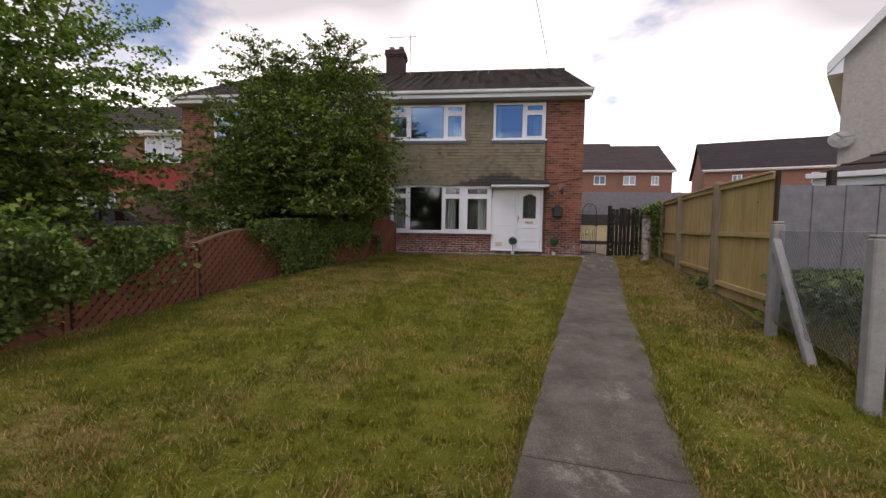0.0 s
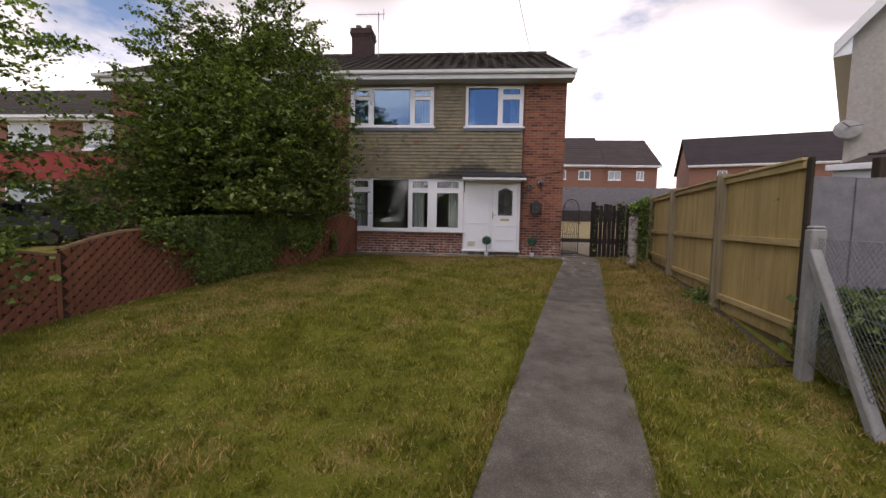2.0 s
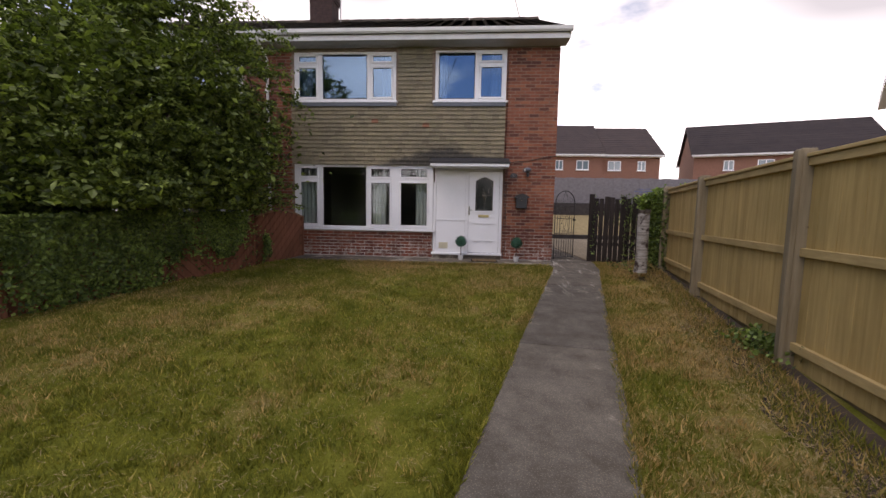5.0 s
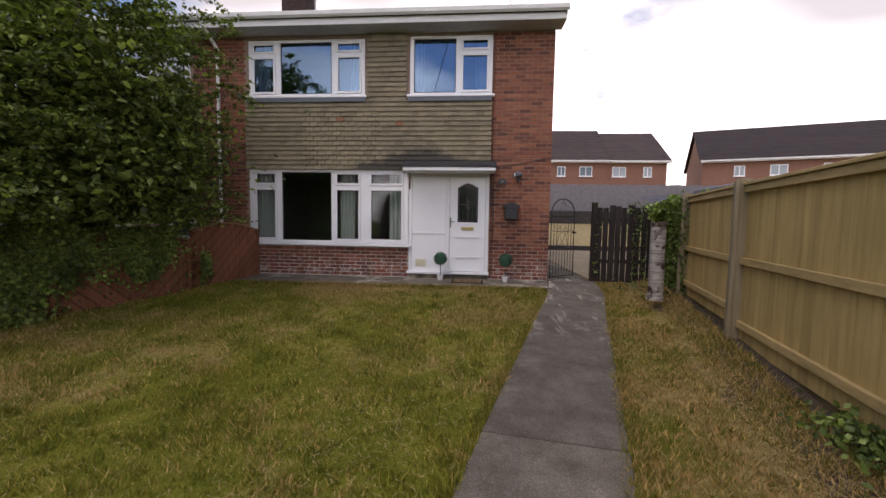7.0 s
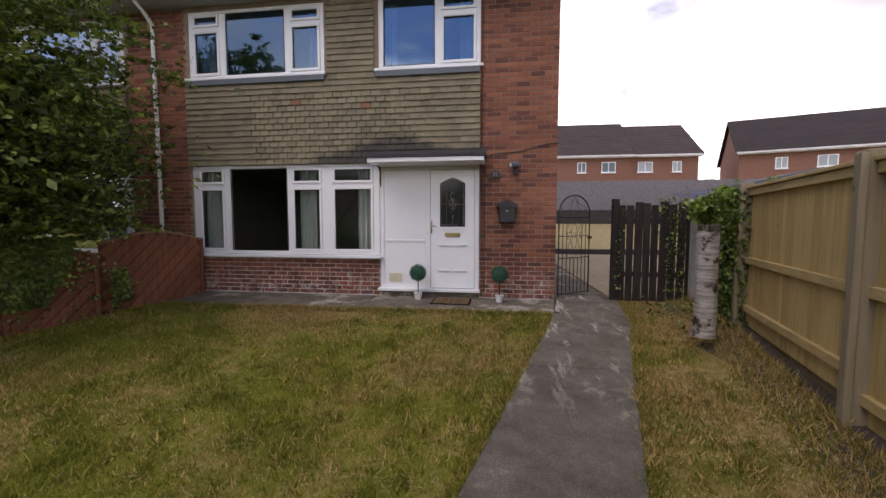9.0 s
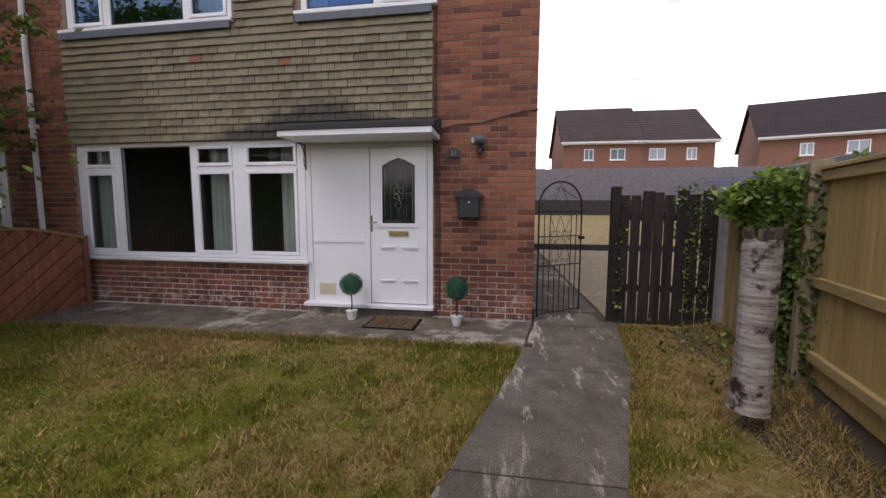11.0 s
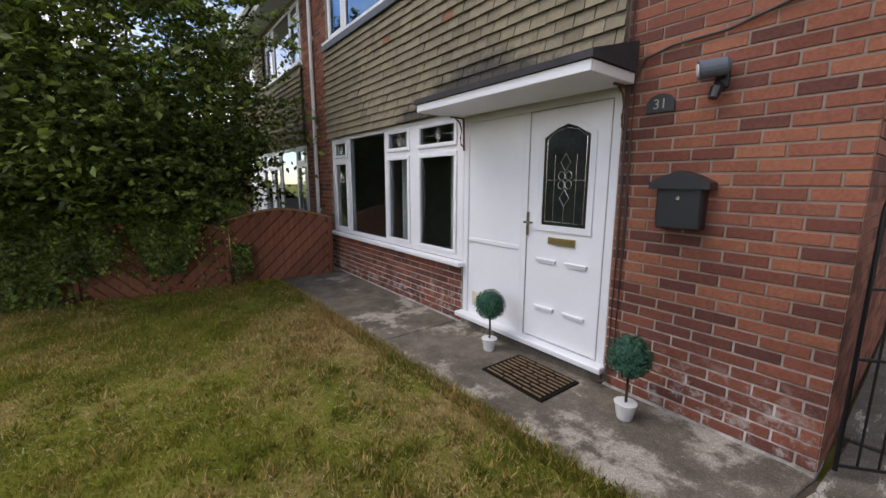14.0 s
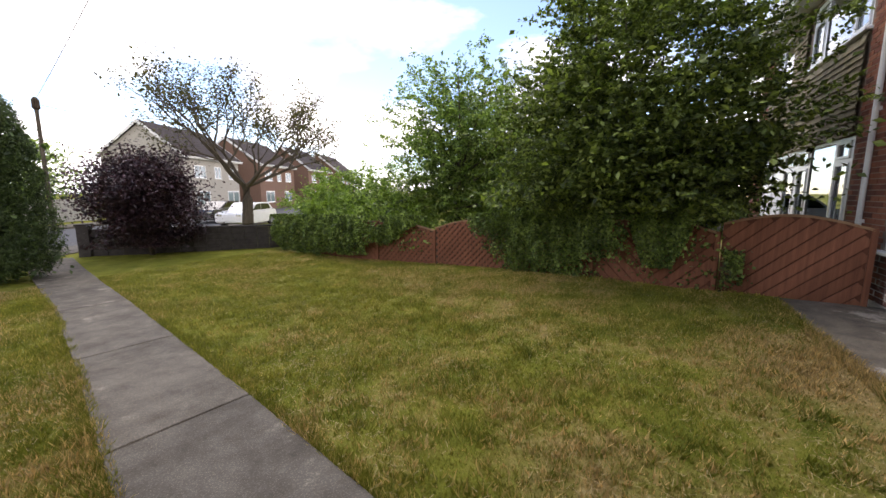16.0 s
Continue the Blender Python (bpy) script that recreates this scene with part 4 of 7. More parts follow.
def chimney():
    c = thing("chimney", "brick chimney stack with two clay pots on the ridge", "chimney", (-3.80, 17.0, 7.85))
    bm = bmesh.new()
    rings = []
    for k in range(19):
        o = 0.0 if k < 15 else 0.03 * (k - 14) if k < 17 else 0.04
        for z, e in ((k * 0.075, o), (k * 0.075 + 0.066, o), (k * 0.075 + 0.066, o - 0.01), (k * 0.075 + 0.075, o - 0.01)):
            rings.append([bm.verts.new((sx * (0.38 + e), sy * (0.34 + e), z)) for sx, sy in ((-1, -1), (1, -1), (1, 1), (-1, 1))])
    for a, b in zip(rings, rings[1:]):
        for q in range(4):
            bm.faces.new((a[q], a[(q + 1) % 4], b[(q + 1) % 4], b[q]))
    bm.faces.new(rings[0][::-1])
    bm.faces.new(rings[-1])
    part("brick_shaft", bm, plain("sooty brick", (0.06, 0.035, 0.032), 0.95, var=0.3, scale=9), c)
    for x in (-0.2, 0.22):
        bm = bmesh.new()
        tube(bm, [(x, 0, 1.42), (x, 0, 1.5), (x, 0, 1.62), (x, 0, 1.64)], [0.12, 0.11, 0.10, 0.13], 10)
        part("chimney_pot", bm, plain("sooty clay", (0.16, 0.10, 0.08)), c, "sooty clay chimney pot")
    return c


chimney()


def aerial(at, rz, mast, label):
    a = thing("tv_aerial", label, "aerial", at, rz, "roof aerials")
    bm = bmesh.new()
    tube(bm, [(0, 0, 0), (0, 0, mast)], 0.02, 6)
    part("mast", bm, ALU, a)
    bm = bmesh.new()
    tube(bm, [(-0.9, 0, mast - 0.05), (0.25, 0, mast - 0.05)], 0.012, 5)
    for k in range(9):
        x = -0.85 + k * 0.11
        tube(bm, [(x, -0.16, mast - 0.05), (x, 0.16, mast - 0.05)], 0.006, 4)
    tube(bm, [(0.2, 0, mast - 0.25), (0.2, 0, mast + 0.15)], 0.01, 4)
    part("boom", bm, ALU, a)
    return a


aerial((-3.1, 16.6, 8.1), 0, 1.7, "thin metal television aerial strapped beside the chimney")
aerial((-10.0, 17.0, 8.3), 10, 1.5, "thin metal television aerial on the neighbouring ridge")

# downpipe at the party line
bm = bmesh.new()
tube(bm, [(-3.68, 12.36, 5.93), (-3.68, 12.40, 5.86), (-3.66, 12.72, 5.62), (-3.65, 12.80, 5.52), (-3.65, 12.80, 0.9)], 0.034, 10)
for z in (1.8, 3.3, 4.8):
    box(bm, -3.70, -3.60, 12.78, 12.852, z, z + 0.05)
tagged(part("downpipe", bm, GUTTER), "white plastic rainwater downpipe on the brick wall", "downpipe")

# ---- small things on and by the house ----
def post_box():
    p = thing("post_box", "black lidded letter box on the red brick wall", "letter box", (2.57, Y0 - 0.012, 2.23))
    part("body", boxes((-0.13, 0.13, -0.10, 0.0, -0.17, 0.09), bevel=0.012), BLACKP, p)
    bm = bmesh.new()
    prism(bm, [(-0.17, 0.075), (0.17, 0.075), (0.165, 0.115), (0.09, 0.155), (0, 0.185), (-0.09, 0.155), (-0.165, 0.115)], "y", -0.125, 0.0)
    part("lid", bm, BLACKP, p)
    part("lock", tube(bmesh.new(), [(0, -0.106, 0.02), (0, -0.099, 0.02)], 0.012, 10), CHROME, p)
    return p


def number_plaque():
    """A cast plaque with raised digits."""
    p = thing("house_number", "small dark oval house number plaque reading 31", "house number", (2.375, Y0 - 0.012, 2.83))
    bm = bmesh.new()
    prism(bm, [(-0.085, -0.045), (0.085, -0.045), (0.085, 0.02), (0.06, 0.05), (0.02, 0.066), (-0.02, 0.066), (-0.06, 0.05), (-0.085, 0.02)], "y", -0.014, 0.0)
    part("plaque", bm, BLACKP, p)
    cu = bpy.data.curves.new("digits", "FONT")
    cu.body, cu.size, cu.align_x, cu.align_y, cu.extrude = "31", 0.085, "CENTER", "CENTER", 0.002
    tmp = bpy.data.objects.new("digits_text", cu)
    me = bpy.data.meshes.new_from_object(tmp)
    bpy.data.objects.remove(tmp)
    me.materials.append(CONCPOST)
    d = new("digits", me)
    d.parent = p
    d.matrix_basis = pose(0, -0.017, 0.002, 90, 0, 0)
    return p


def wall_lamp():
    w = thing("wall_lamp", "grey outdoor spotlight with black motion sensor on brick", "lamp", (2.70, Y0 - 0.012, 2.93))
    part("mount", boxes((-0.035, 0.035, -0.025, 0.0, -0.06, 0.05), bevel=0.006), BLACKP, w)
    part("arm", tube(bmesh.new(), [(0.0, -0.02, 0.0), (0.02, -0.07, 0.01), (0.02, -0.08, 0.03)], 0.014, 8), BLACK, w)
    part("lamp_head", tube(bmesh.new(), [(0.05, -0.06, 0.045), (0.03, -0.07, 0.045), (-0.07, -0.12, 0.035), (-0.085, -0.128, 0.033)], [0.03, 0.048, 0.052, 0.056], 16), SHEDGREY, w, "grey rounded lamp head")
    part("lens", tube(bmesh.new(), [(-0.080, -0.126, 0.034), (-0.089, -0.131, 0.032)], [0.035, 0.033], 14), POT, w, "white round lamp glass")
    part("sensor", tube(bmesh.new(), [(0.0, -0.03, -0.04), (-0.005, -0.07, -0.07), (-0.01, -0.085, -0.12)], [0.018, 0.032, 0.024], 12), BLACKP, w, "black motion sensor")
    return w


post_box()
number_plaque()
wall_lamp()
bm = bmesh.new()
for dx, z1 in ((2.165, 5.75), (2.205, 3.02)):
    tube(bm, [(dx, Y0 - 0.024, 0.95), (dx + 0.004, Y0 - 0.024, 1.9), (dx - 0.004, Y0 - 0.024, 2.6), (dx, Y0 - 0.024, z1)], 0.009, 6)
tube(bm, [(2.205, Y0 - 0.024, 3.02), (2.26, Y0 - 0.024, 3.13), (2.42, Y0 - 0.024, 3.17), (2.7, Y0 - 0.024, 3.18), (2.95, Y0 - 0.024, 3.24), (3.2, Y0 - 0.024, 3.30), (3.36, Y0 - 0.024, 3.31)], 0.009, 6)
tube(bm, [(2.165, Y0 - 0.024, 0.95), (2.17, Y0 - 0.05, 0.87), (2.13, Y0 - 0.09, 0.85), (2.08, Y0 - 0.1, 0.88)], 0.009, 6)
tagged(part("cable", bm, CABLE), "dark cables clipped up the brick wall", "cable")


def topiary(at, label, seed):
    t = thing("topiary_ball", label, "potted plant", at, seed * 40, "potted topiary balls by the door")
    bm = tube(bmesh.new(), [(0, 0, 0), (0, 0, 0.01), (0, 0, 0.10), (0, 0, 0.115), (0, 0, 0.116)], [0.045, 0.05, 0.068, 0.072, 0.06], 20)
    part("pot", bm, POT, t, "white glazed pot")
    part("trunk", tube(bmesh.new(), [(0, 0, 0.1), (0.004, 0, 0.2), (0, 0.003, 0.34)], 0.010, 7), STEM, t)
    r = np.random.RandomState(seed)
    d = r.normal(size=(2400, 3))
    d /= np.linalg.norm(d, axis=1)[:, None]
    c = d * (0.128 * r.uniform(0.84, 1.12, 2400))[:, None] + np.array([0, 0, 0.44])
    b = bmesh.new()
    bmesh.ops.create_icosphere(b, subdivisions=2, radius=0.11, matrix=Matrix.Translation((0, 0, 0.44)))
    f = part("foliage", b, TOPI, t)
    leaves("leaf_cover", c, 0.024, LEAF_TOPI, f, seed=seed, flat=0, aspect=0.4)
    return t


topiary((1.155, 12.58, 0.812), "round blue-green topiary ball in a white pot before the door panel", 1)
topiary((2.46, 12.54, 0.812), "round blue-green topiary ball in a white pot against the brick pier", 2)


def doormat():
    d = thing("doormat", "black rubber and brown coir doormat on the patio", "doormat", (1.71, 12.48, 0.813), -1)
    part("frame", boxes((-0.31, 0.31, -0.23, 0.23, 0, 0.010), bevel=0.004), MATB, d)
    for j in range(9):
        y = -0.19 + j * 0.0475
        cut = 3 + j % 2
        for i in range(cut):
            a, b = -0.285 + 0.57 * i / cut, -0.285 + 0.57 * (i + 1) / cut
            part("coir_strip", boxes((a + 0.008, b - 0.008, y - 0.0095, y + 0.0095, 0.0105, 0.018), bevel=0.003), COIR, d, "brown coir strip")
    return d


doormat()


# ---- iron gate, ajar ----
def iron_gate():
    g = thing("iron_gate", "black wrought iron arched garden gate standing ajar", "gate", (3.40, 12.90, 0.86), 38)
    W, H = 0.72, 1.35
    bm = bmesh.new()
    arch = [(W / 2 - W / 2 * math.cos(a), 0, H + 0.30 * math.sin(a)) for a in np.linspace(0, math.pi, 17)]
    tube(bm, [(0, 0, 0)] + arch + [(W, 0, 0)], 0.012, 6)
    tube(bm, [(0, 0, 0.03), (W, 0, 0.03)], 0.010, 6)
    tube(bm, [(0, 0, 0.62), (W, 0, 0.62)], 0.009, 6)
    tube(bm, [(0, 0, 0.98), (W, 0, 0.98)], 0.007, 6)
    tube(bm, [(0, 0, H - 0.06), (W, 0, H - 0.06)], 0.009, 6)
    part("gate_frame", bm, BLACK, g)
    for k in range(1, 8):
        x = W * k / 8
        part("bar", tube(bmesh.new(), [(x, 0, 0.03), (x, 0, 0.62 if 2 < k < 6 else H - 0.06)], 0.006, 5), BLACK, g)
    bm = bmesh.new()
    lo, hi = [(0.19, 0.70), (0.275, 0.93), (0.36, 0.70), (0.445, 0.93), (0.53, 0.70)], [(0.19, 1.23), (0.275, 1.03), (0.36, 1.23), (0.445, 1.03), (0.53, 1.23)]
    for line in (lo, hi, [(0.25, H + 0.05), (0.36, 1.64)], [(0.47, H + 0.05), (0.36, 1.64)], [(0.36, 1.56), (0.64, H + 0.1)]):
        tube(bm, [(x, 0.004, z) for x, z in line], 0.0045, 4)
    coils = [(0.09 + 0.135 * k, H + 0.025, 0.062) for k in range(5)]
    coils += [(0.215 + 0.097 * k, z, 0.036) for k in range(4) for z in (0.665, 0.945, 1.015, 1.25)] + [(0.30, 1.55, 0.03), (0.42, 1.55, 0.03)]
    for k, (cx, cz, r) in enumerate(coils):
        s = 1 if k % 2 else -1
        tube(bm, [(cx + s * r * (1 - t / 8) * math.cos(t), 0.004, cz + r * (1 - t / 8) * math.sin(t)) for t in np.linspace(0, 6.6, 13)], 0.0042, 4)
    part("scrollwork", bm, BLACK, g, "curled black iron scrollwork")
    part("latch", boxes((W - 0.03, W + 0.05, -0.02, 0.02, 0.93, 0.97), bevel=0.004), BLACK, g)
    return g


iron_gate()


# ---- dark board fence by the gate ----
def dark_fence():
    f = thing("dark_fence", "blackened old vertical board fence panel beside the gate", "fence", (4.35, 13.03, 0.84), -1.5)
    r = random.Random(4)
    x = 0.0
    k = 0
    part("post", boxes((-0.10, 0.0, -0.02, 0.08, -0.05, 1.60), bevel=0.006), BLACKWOOD, f)
    while x < 1.12:
        w = 0.125 + r.uniform(-0.01, 0.01)
        bm = boxes((0, w - 0.016, -0.011, 0.011, 0, 1), bevel=0.002)
        b = part("board", bm, BLACKWOOD, f)
        b.scale = (1, 1, 1.56 + r.uniform(-0.03, 0.04))
        b.matrix_basis = pose(x, -0.003 * (k % 2), -0.04, 0, r.uniform(-0.5, 0.5), 0) @ Matrix.Diagonal((1, 1, b.scale[2], 1))
        x += w
        k += 1
    part("rail", boxes((0, 1.14, 0.015, 0.05, 0.35, 0.43), (0, 1.14, 0.015, 0.05, 1.2, 1.28)), BLACKWOOD, f)
    return f


dark_fence()
rp = thing("reed_screen", "straw-coloured reed screening fixed along the boundary", "screen", (0, 0, 0))
bm = bmesh.new()
r = random.Random(3)
for k in range(90):
    y = 11.45 + 1.45 * k / 90
    x = 5.30 + 0.10 * (y - 11.4) + r.uniform(-0.01, 0.01)
    tube(bm, [(x, y, 0.85), (x + r.uniform(-0.01, 0.01), y + r.uniform(-0.01, 0.01), 2.16 + r.uniform(-0.05, 0.05))], 0.009, 4)
part("reeds", bm, REED, rp)["kind"] = "stuff"
part("post", boxes((5.40, 5.48, 12.92, 13.0, 0.8, 2.2), bevel=0.005), CONCPOST, rp)


r_ = np.random.RandomState(51)
q_ = r_.rand(8500, 3)
DRAPE = np.stack([5.40 - 0.30 * q_[:, 0] * (0.5 + 0.5 * q_[:, 2]) + 0.1 * (q_[:, 1] - 0.5), 11.30 + 0.9 * q_[:, 1], 0.92 + 1.5 * q_[:, 2]], 1)


# ---- pine panel fence on the right ----
def pine_fence():
    f = thing("panel_fence", "new pine close-board panel fence with bleached posts", "fence", (0, 0, 0))
    nodes = [(3.97, 5.22), (4.24, 6.93), (4.74, 9.24), (5.28, 11.38)]
    r = random.Random(8)
    for i, ((xa, ya), (xb, yb)) in enumerate(zip(nodes, nodes[1:])):
        L = math.hypot(xb - xa, yb - ya)
        rot = math.degrees(math.atan2(yb - ya, xb - xa))
        p = new("panel")
        p.parent = f
        p.matrix_basis = pose(xa, ya, 0, 0, 0, rot)
        za, zb = float(ground_z(xa, ya)), float(ground_z(xb, yb))
        zlow = za + 0.12
        n = int(L / 0.118)
        for k in range(n):
            x = 0.05 + (L - 0.1) * k / n
            w = (L - 0.1) / n + 0.012
            b = part("board", boxes((0, w, -0.020 + 0.004 * (k % 2), -0.006 + 0.004 * (k % 2), 0, 2.44 - zlow - 0.002 * r.random())), PINE, p)
            b.location = (x, -0.004, zlow)
            b.rotation_euler = (0, 0, radians(0.8))
        for z, h, d in ((2.445, 0.03, 0.055), (2.37, 0.07, 0.035), (1.60, 0.075, 0.035), (zlow + 0.16, 0.075, 0.035)):
            part("rail", boxes((0.05, L - 0.05, -0.008, d, z, z + h), bevel=0.004), PINE_RAIL, p)
        part("gravel_board", boxes((0.05, L - 0.05, -0.045, -0.026, min(za, zb) - 0.12, zlow + 0.02)), DIRTYPINE, p, "soil-stained gravel board")
    for i, (x, y) in enumerate(nodes):
        g = float(ground_z(x, y))
        post = boxes((-0.055, 0.055, -0.06, 0.06, g - 0.2, 2.52), bevel=0.006) if i else boxes((0.0, 0.035, -0.05, 0.03, g - 0.2, 2.47), bevel=0.006)
        o = part("post", post, DARKPOST if i == 0 else OLDPOST, f)
        o.matrix_basis = pose(x - 0.03, y, 0, 0, 0, -14)
        if i:
            o = part("post_facing", boxes((-0.10, -0.058, -0.02, 0.06, g - 0.1, 2.50), bevel=0.004), OLDPOST, f)
            o.matrix_basis = pose(x - 0.03, y - 0.055, 0, 0, 0, -14)
    return f


pine_fence()
bm = bmesh.new()
rows_ = []
for k in range(33):
    y = 5.0 + 0.25 * k
    w = 0.36 + 0.09 * math.sin(k * 1.7) + 0.05 * math.sin(k * 0.6)
    xf = right_x(y) + 0.1
    rows_.append([bm.verts.new((x, y, float(ground_z(x, y)) + h)) for x, h in ((xf - 0.12 - w, -0.004), (xf - 0.02 - w * 0.5, 0.014), (xf + 0.03, 0.022))])
for a, b in zip(rows_, rows_[1:]):
    for k in range(2):
        bm.faces.new((a[k], a[k + 1], b[k + 1], b[k]))
rows_ = []
for k in range(8):
    y = 11.15 + 0.25 * k
    w = 0.72 + 0.10 * math.sin(k * 1.9)
    rows_.append([bm.verts.new((x, y, float(ground_z(x, y)) + h)) for x, h in ((5.46 - w, -0.004), (5.46 - w * 0.5, 0.016), (5.46, 0.024))])
for a, b in zip(rows_, rows_[1:]):
    for k in range(2):
        bm.faces.new((a[k], a[k + 1], b[k + 1], b[k]))
tagged(part("soil_strip", bm, SOIL), "dark bare soil and litter along the fence foot", "soil", "", "structure")


def grey_panel():
    f = thing("grey_fence", "weathered grey board fence behind the chain-link", "fence", (3.955, 5.17, 0.42), 3)
    for k in range(19):
        b = part("board", boxes((0, 0.195, -0.01, 0.01, 0, 1.86), bevel=0.002), GREYWOOD, f)
        b.location = (0.2 * k, 0.012 * (k % 2), 0.006 * math.sin(k * 2.1))
    part("rail", boxes((0, 3.8, 0.02, 0.06, 0.3, 0.38), (0, 3.8, 0.02, 0.06, 1.5, 1.58)), GREYWOOD, f)
    part("post", boxes((0.64, 0.71, 0.03, 0.11, 0, 2.06), bevel=0.005), DARKPOST, f)
    return f


grey_panel()


def concrete_post(at, h, lean, label):
    p = thing("concrete_post", label, "post", at, -14, "concrete fence posts")
    bm = boxes((-0.055, 0.055, -0.055, 0.055, -0.2, h - 0.03), (-0.048, 0.048, -0.05, 0.05, h - 0.0295, h), bevel=0.012)
    o = part("shaft", bm, CONCPOST, p)
    o.matrix_basis = pose(0, 0, 0, lean, 0, 0)
    return p


concrete_post((3.68, 4.76, 0.42), 1.39, 0, "pale concrete fence post at the end of the pine fence")
concrete_post((3.17, 2.98, 0.35), 1.33, -1, "pale leaning concrete fence post by long grass")
s = thing("concrete_strut", "sloping pale concrete strut propping the fence post", "strut", (0, 0, 0))
bm = bmesh.new()
m = look((3.43, 3.82, 0.34), (3.61, 4.66, 1.55))
L = (Vector((3.43, 3.82, 0.28)) - Vector((3.61, 4.66, 1.55))).length
box(bm, -0.04, 0.04, -0.04, 0.04, -L, 0.06, 0.008, m)
part("shaft", bm, CONCPOST, s)


def chain_link(a, b, z0, z1, name, label):
    """Diamond wire mesh between two points in plan."""
    c = thing(name, label, "fence", (0, 0, 0))
    (xa, ya), (xb, yb) = a, b
    L = math.hypot(xb - xa, yb - ya)
    ux, uy = (xb - xa) / L, (yb - ya) / L
    V, F = [], []
    pitch, w = 0.055, 0.0022

    def wire(s0, za, s1, zb):
        d = Vector((ux * (s1 - s0), uy * (s1 - s0), zb - za)).normalized()
        n = d.cross(Vector((-uy, ux, 0))) * w
        o = Vector((-uy, ux, 0)) * w
        p, q = Vector((xa + ux * s0, ya + uy * s0, za)), Vector((xa + ux * s1, ya + uy * s1, zb))
        k = len(V)
        for e in (p, q):
            V.extend([tuple(e + n), tuple(e - n * 0.5 + o), tuple(e - n * 0.5 - o)])
        F.extend([(k, k + 1, k + 4, k + 3), (k + 1, k + 2, k + 5, k + 4), (k + 2, k, k + 3, k + 5)])
    H = z1 - z0
    for k in range(-int(H / pitch), int(L / pitch)):
        s = k * pitch
        t0, t1 = max(0, s), min(L, s + H)
        if t1 > t0:
            wire(t0, z0 + t0 - s, t1, z0 + t1 - s)
            wire(t0, z1 - (t0 - s), t1, z1 - (t1 - s))
    for z in (z0, (z0 + z1) / 2, z1):
        wire(0, z, L, z)
    o = from_arrays("wire_mesh", np.array(V), np.array(F), ALU, c)
    return c


chain_link((3.67, 4.72), (3.18, 3.02), 0.62, 1.70, "chain_link_fence", "sagging diamond wire chain-link fence between concrete posts")


# ---- birch stump ----
def birch_stump():
    b = thing("birch_trunk", "cut white birch trunk standing in the grass", "tree trunk", (4.57, 10.80, 0.93))
    bm = bmesh.new()
    r = random.Random(5)
    rings = []
    for i, (z, rad, dx) in enumerate(((-0.05, 0.118, 0), (0.05, 0.108, 0), (0.2, 0.103, 0), (0.45, 0.100, 0), (0.7, 0.10, 0.0), (0.9, 0.10, 0.004), (1.04, 0.102, 0.006))):
        rings.append([bm.verts.new((dx + rad * (1 + 0.06 * math.sin(3 * a + i) + r.uniform(-0.03, 0.03)) * math.cos(a), rad * (1 + 0.05 * math.cos(2 * a + i)) * math.sin(a), z + (0.02 * math.sin(4 * a) if i == 6 else 0))) for a in (2 * math.pi * k / 20 for k in range(20))])
    for p, q in zip(rings, rings[1:]):
        for k in range(20):
            bm.faces.new((p[k], p[(k + 1) % 20], q[(k + 1) % 20], q[k]))
    bm.faces.new(rings[-1])
    part("bark", bm, BIRCH, b)
    bm = bmesh.new()
    for k in range(14):
        a = r.uniform(0, 6.28)
        box(bm, -0.02, 0.02, -0.004, 0.004, 0, 0.05 + 0.03 * r.random(), 0, pose(0.006 + 0.095 * math.cos(a), 0.095 * math.sin(a), 1.05, r.uniform(-20, 20), 0, math.degrees(a) + 90))
    part("bark_flake", bm, BARK, b, "peeling bark at the cut top")
    return b


birch_stump()


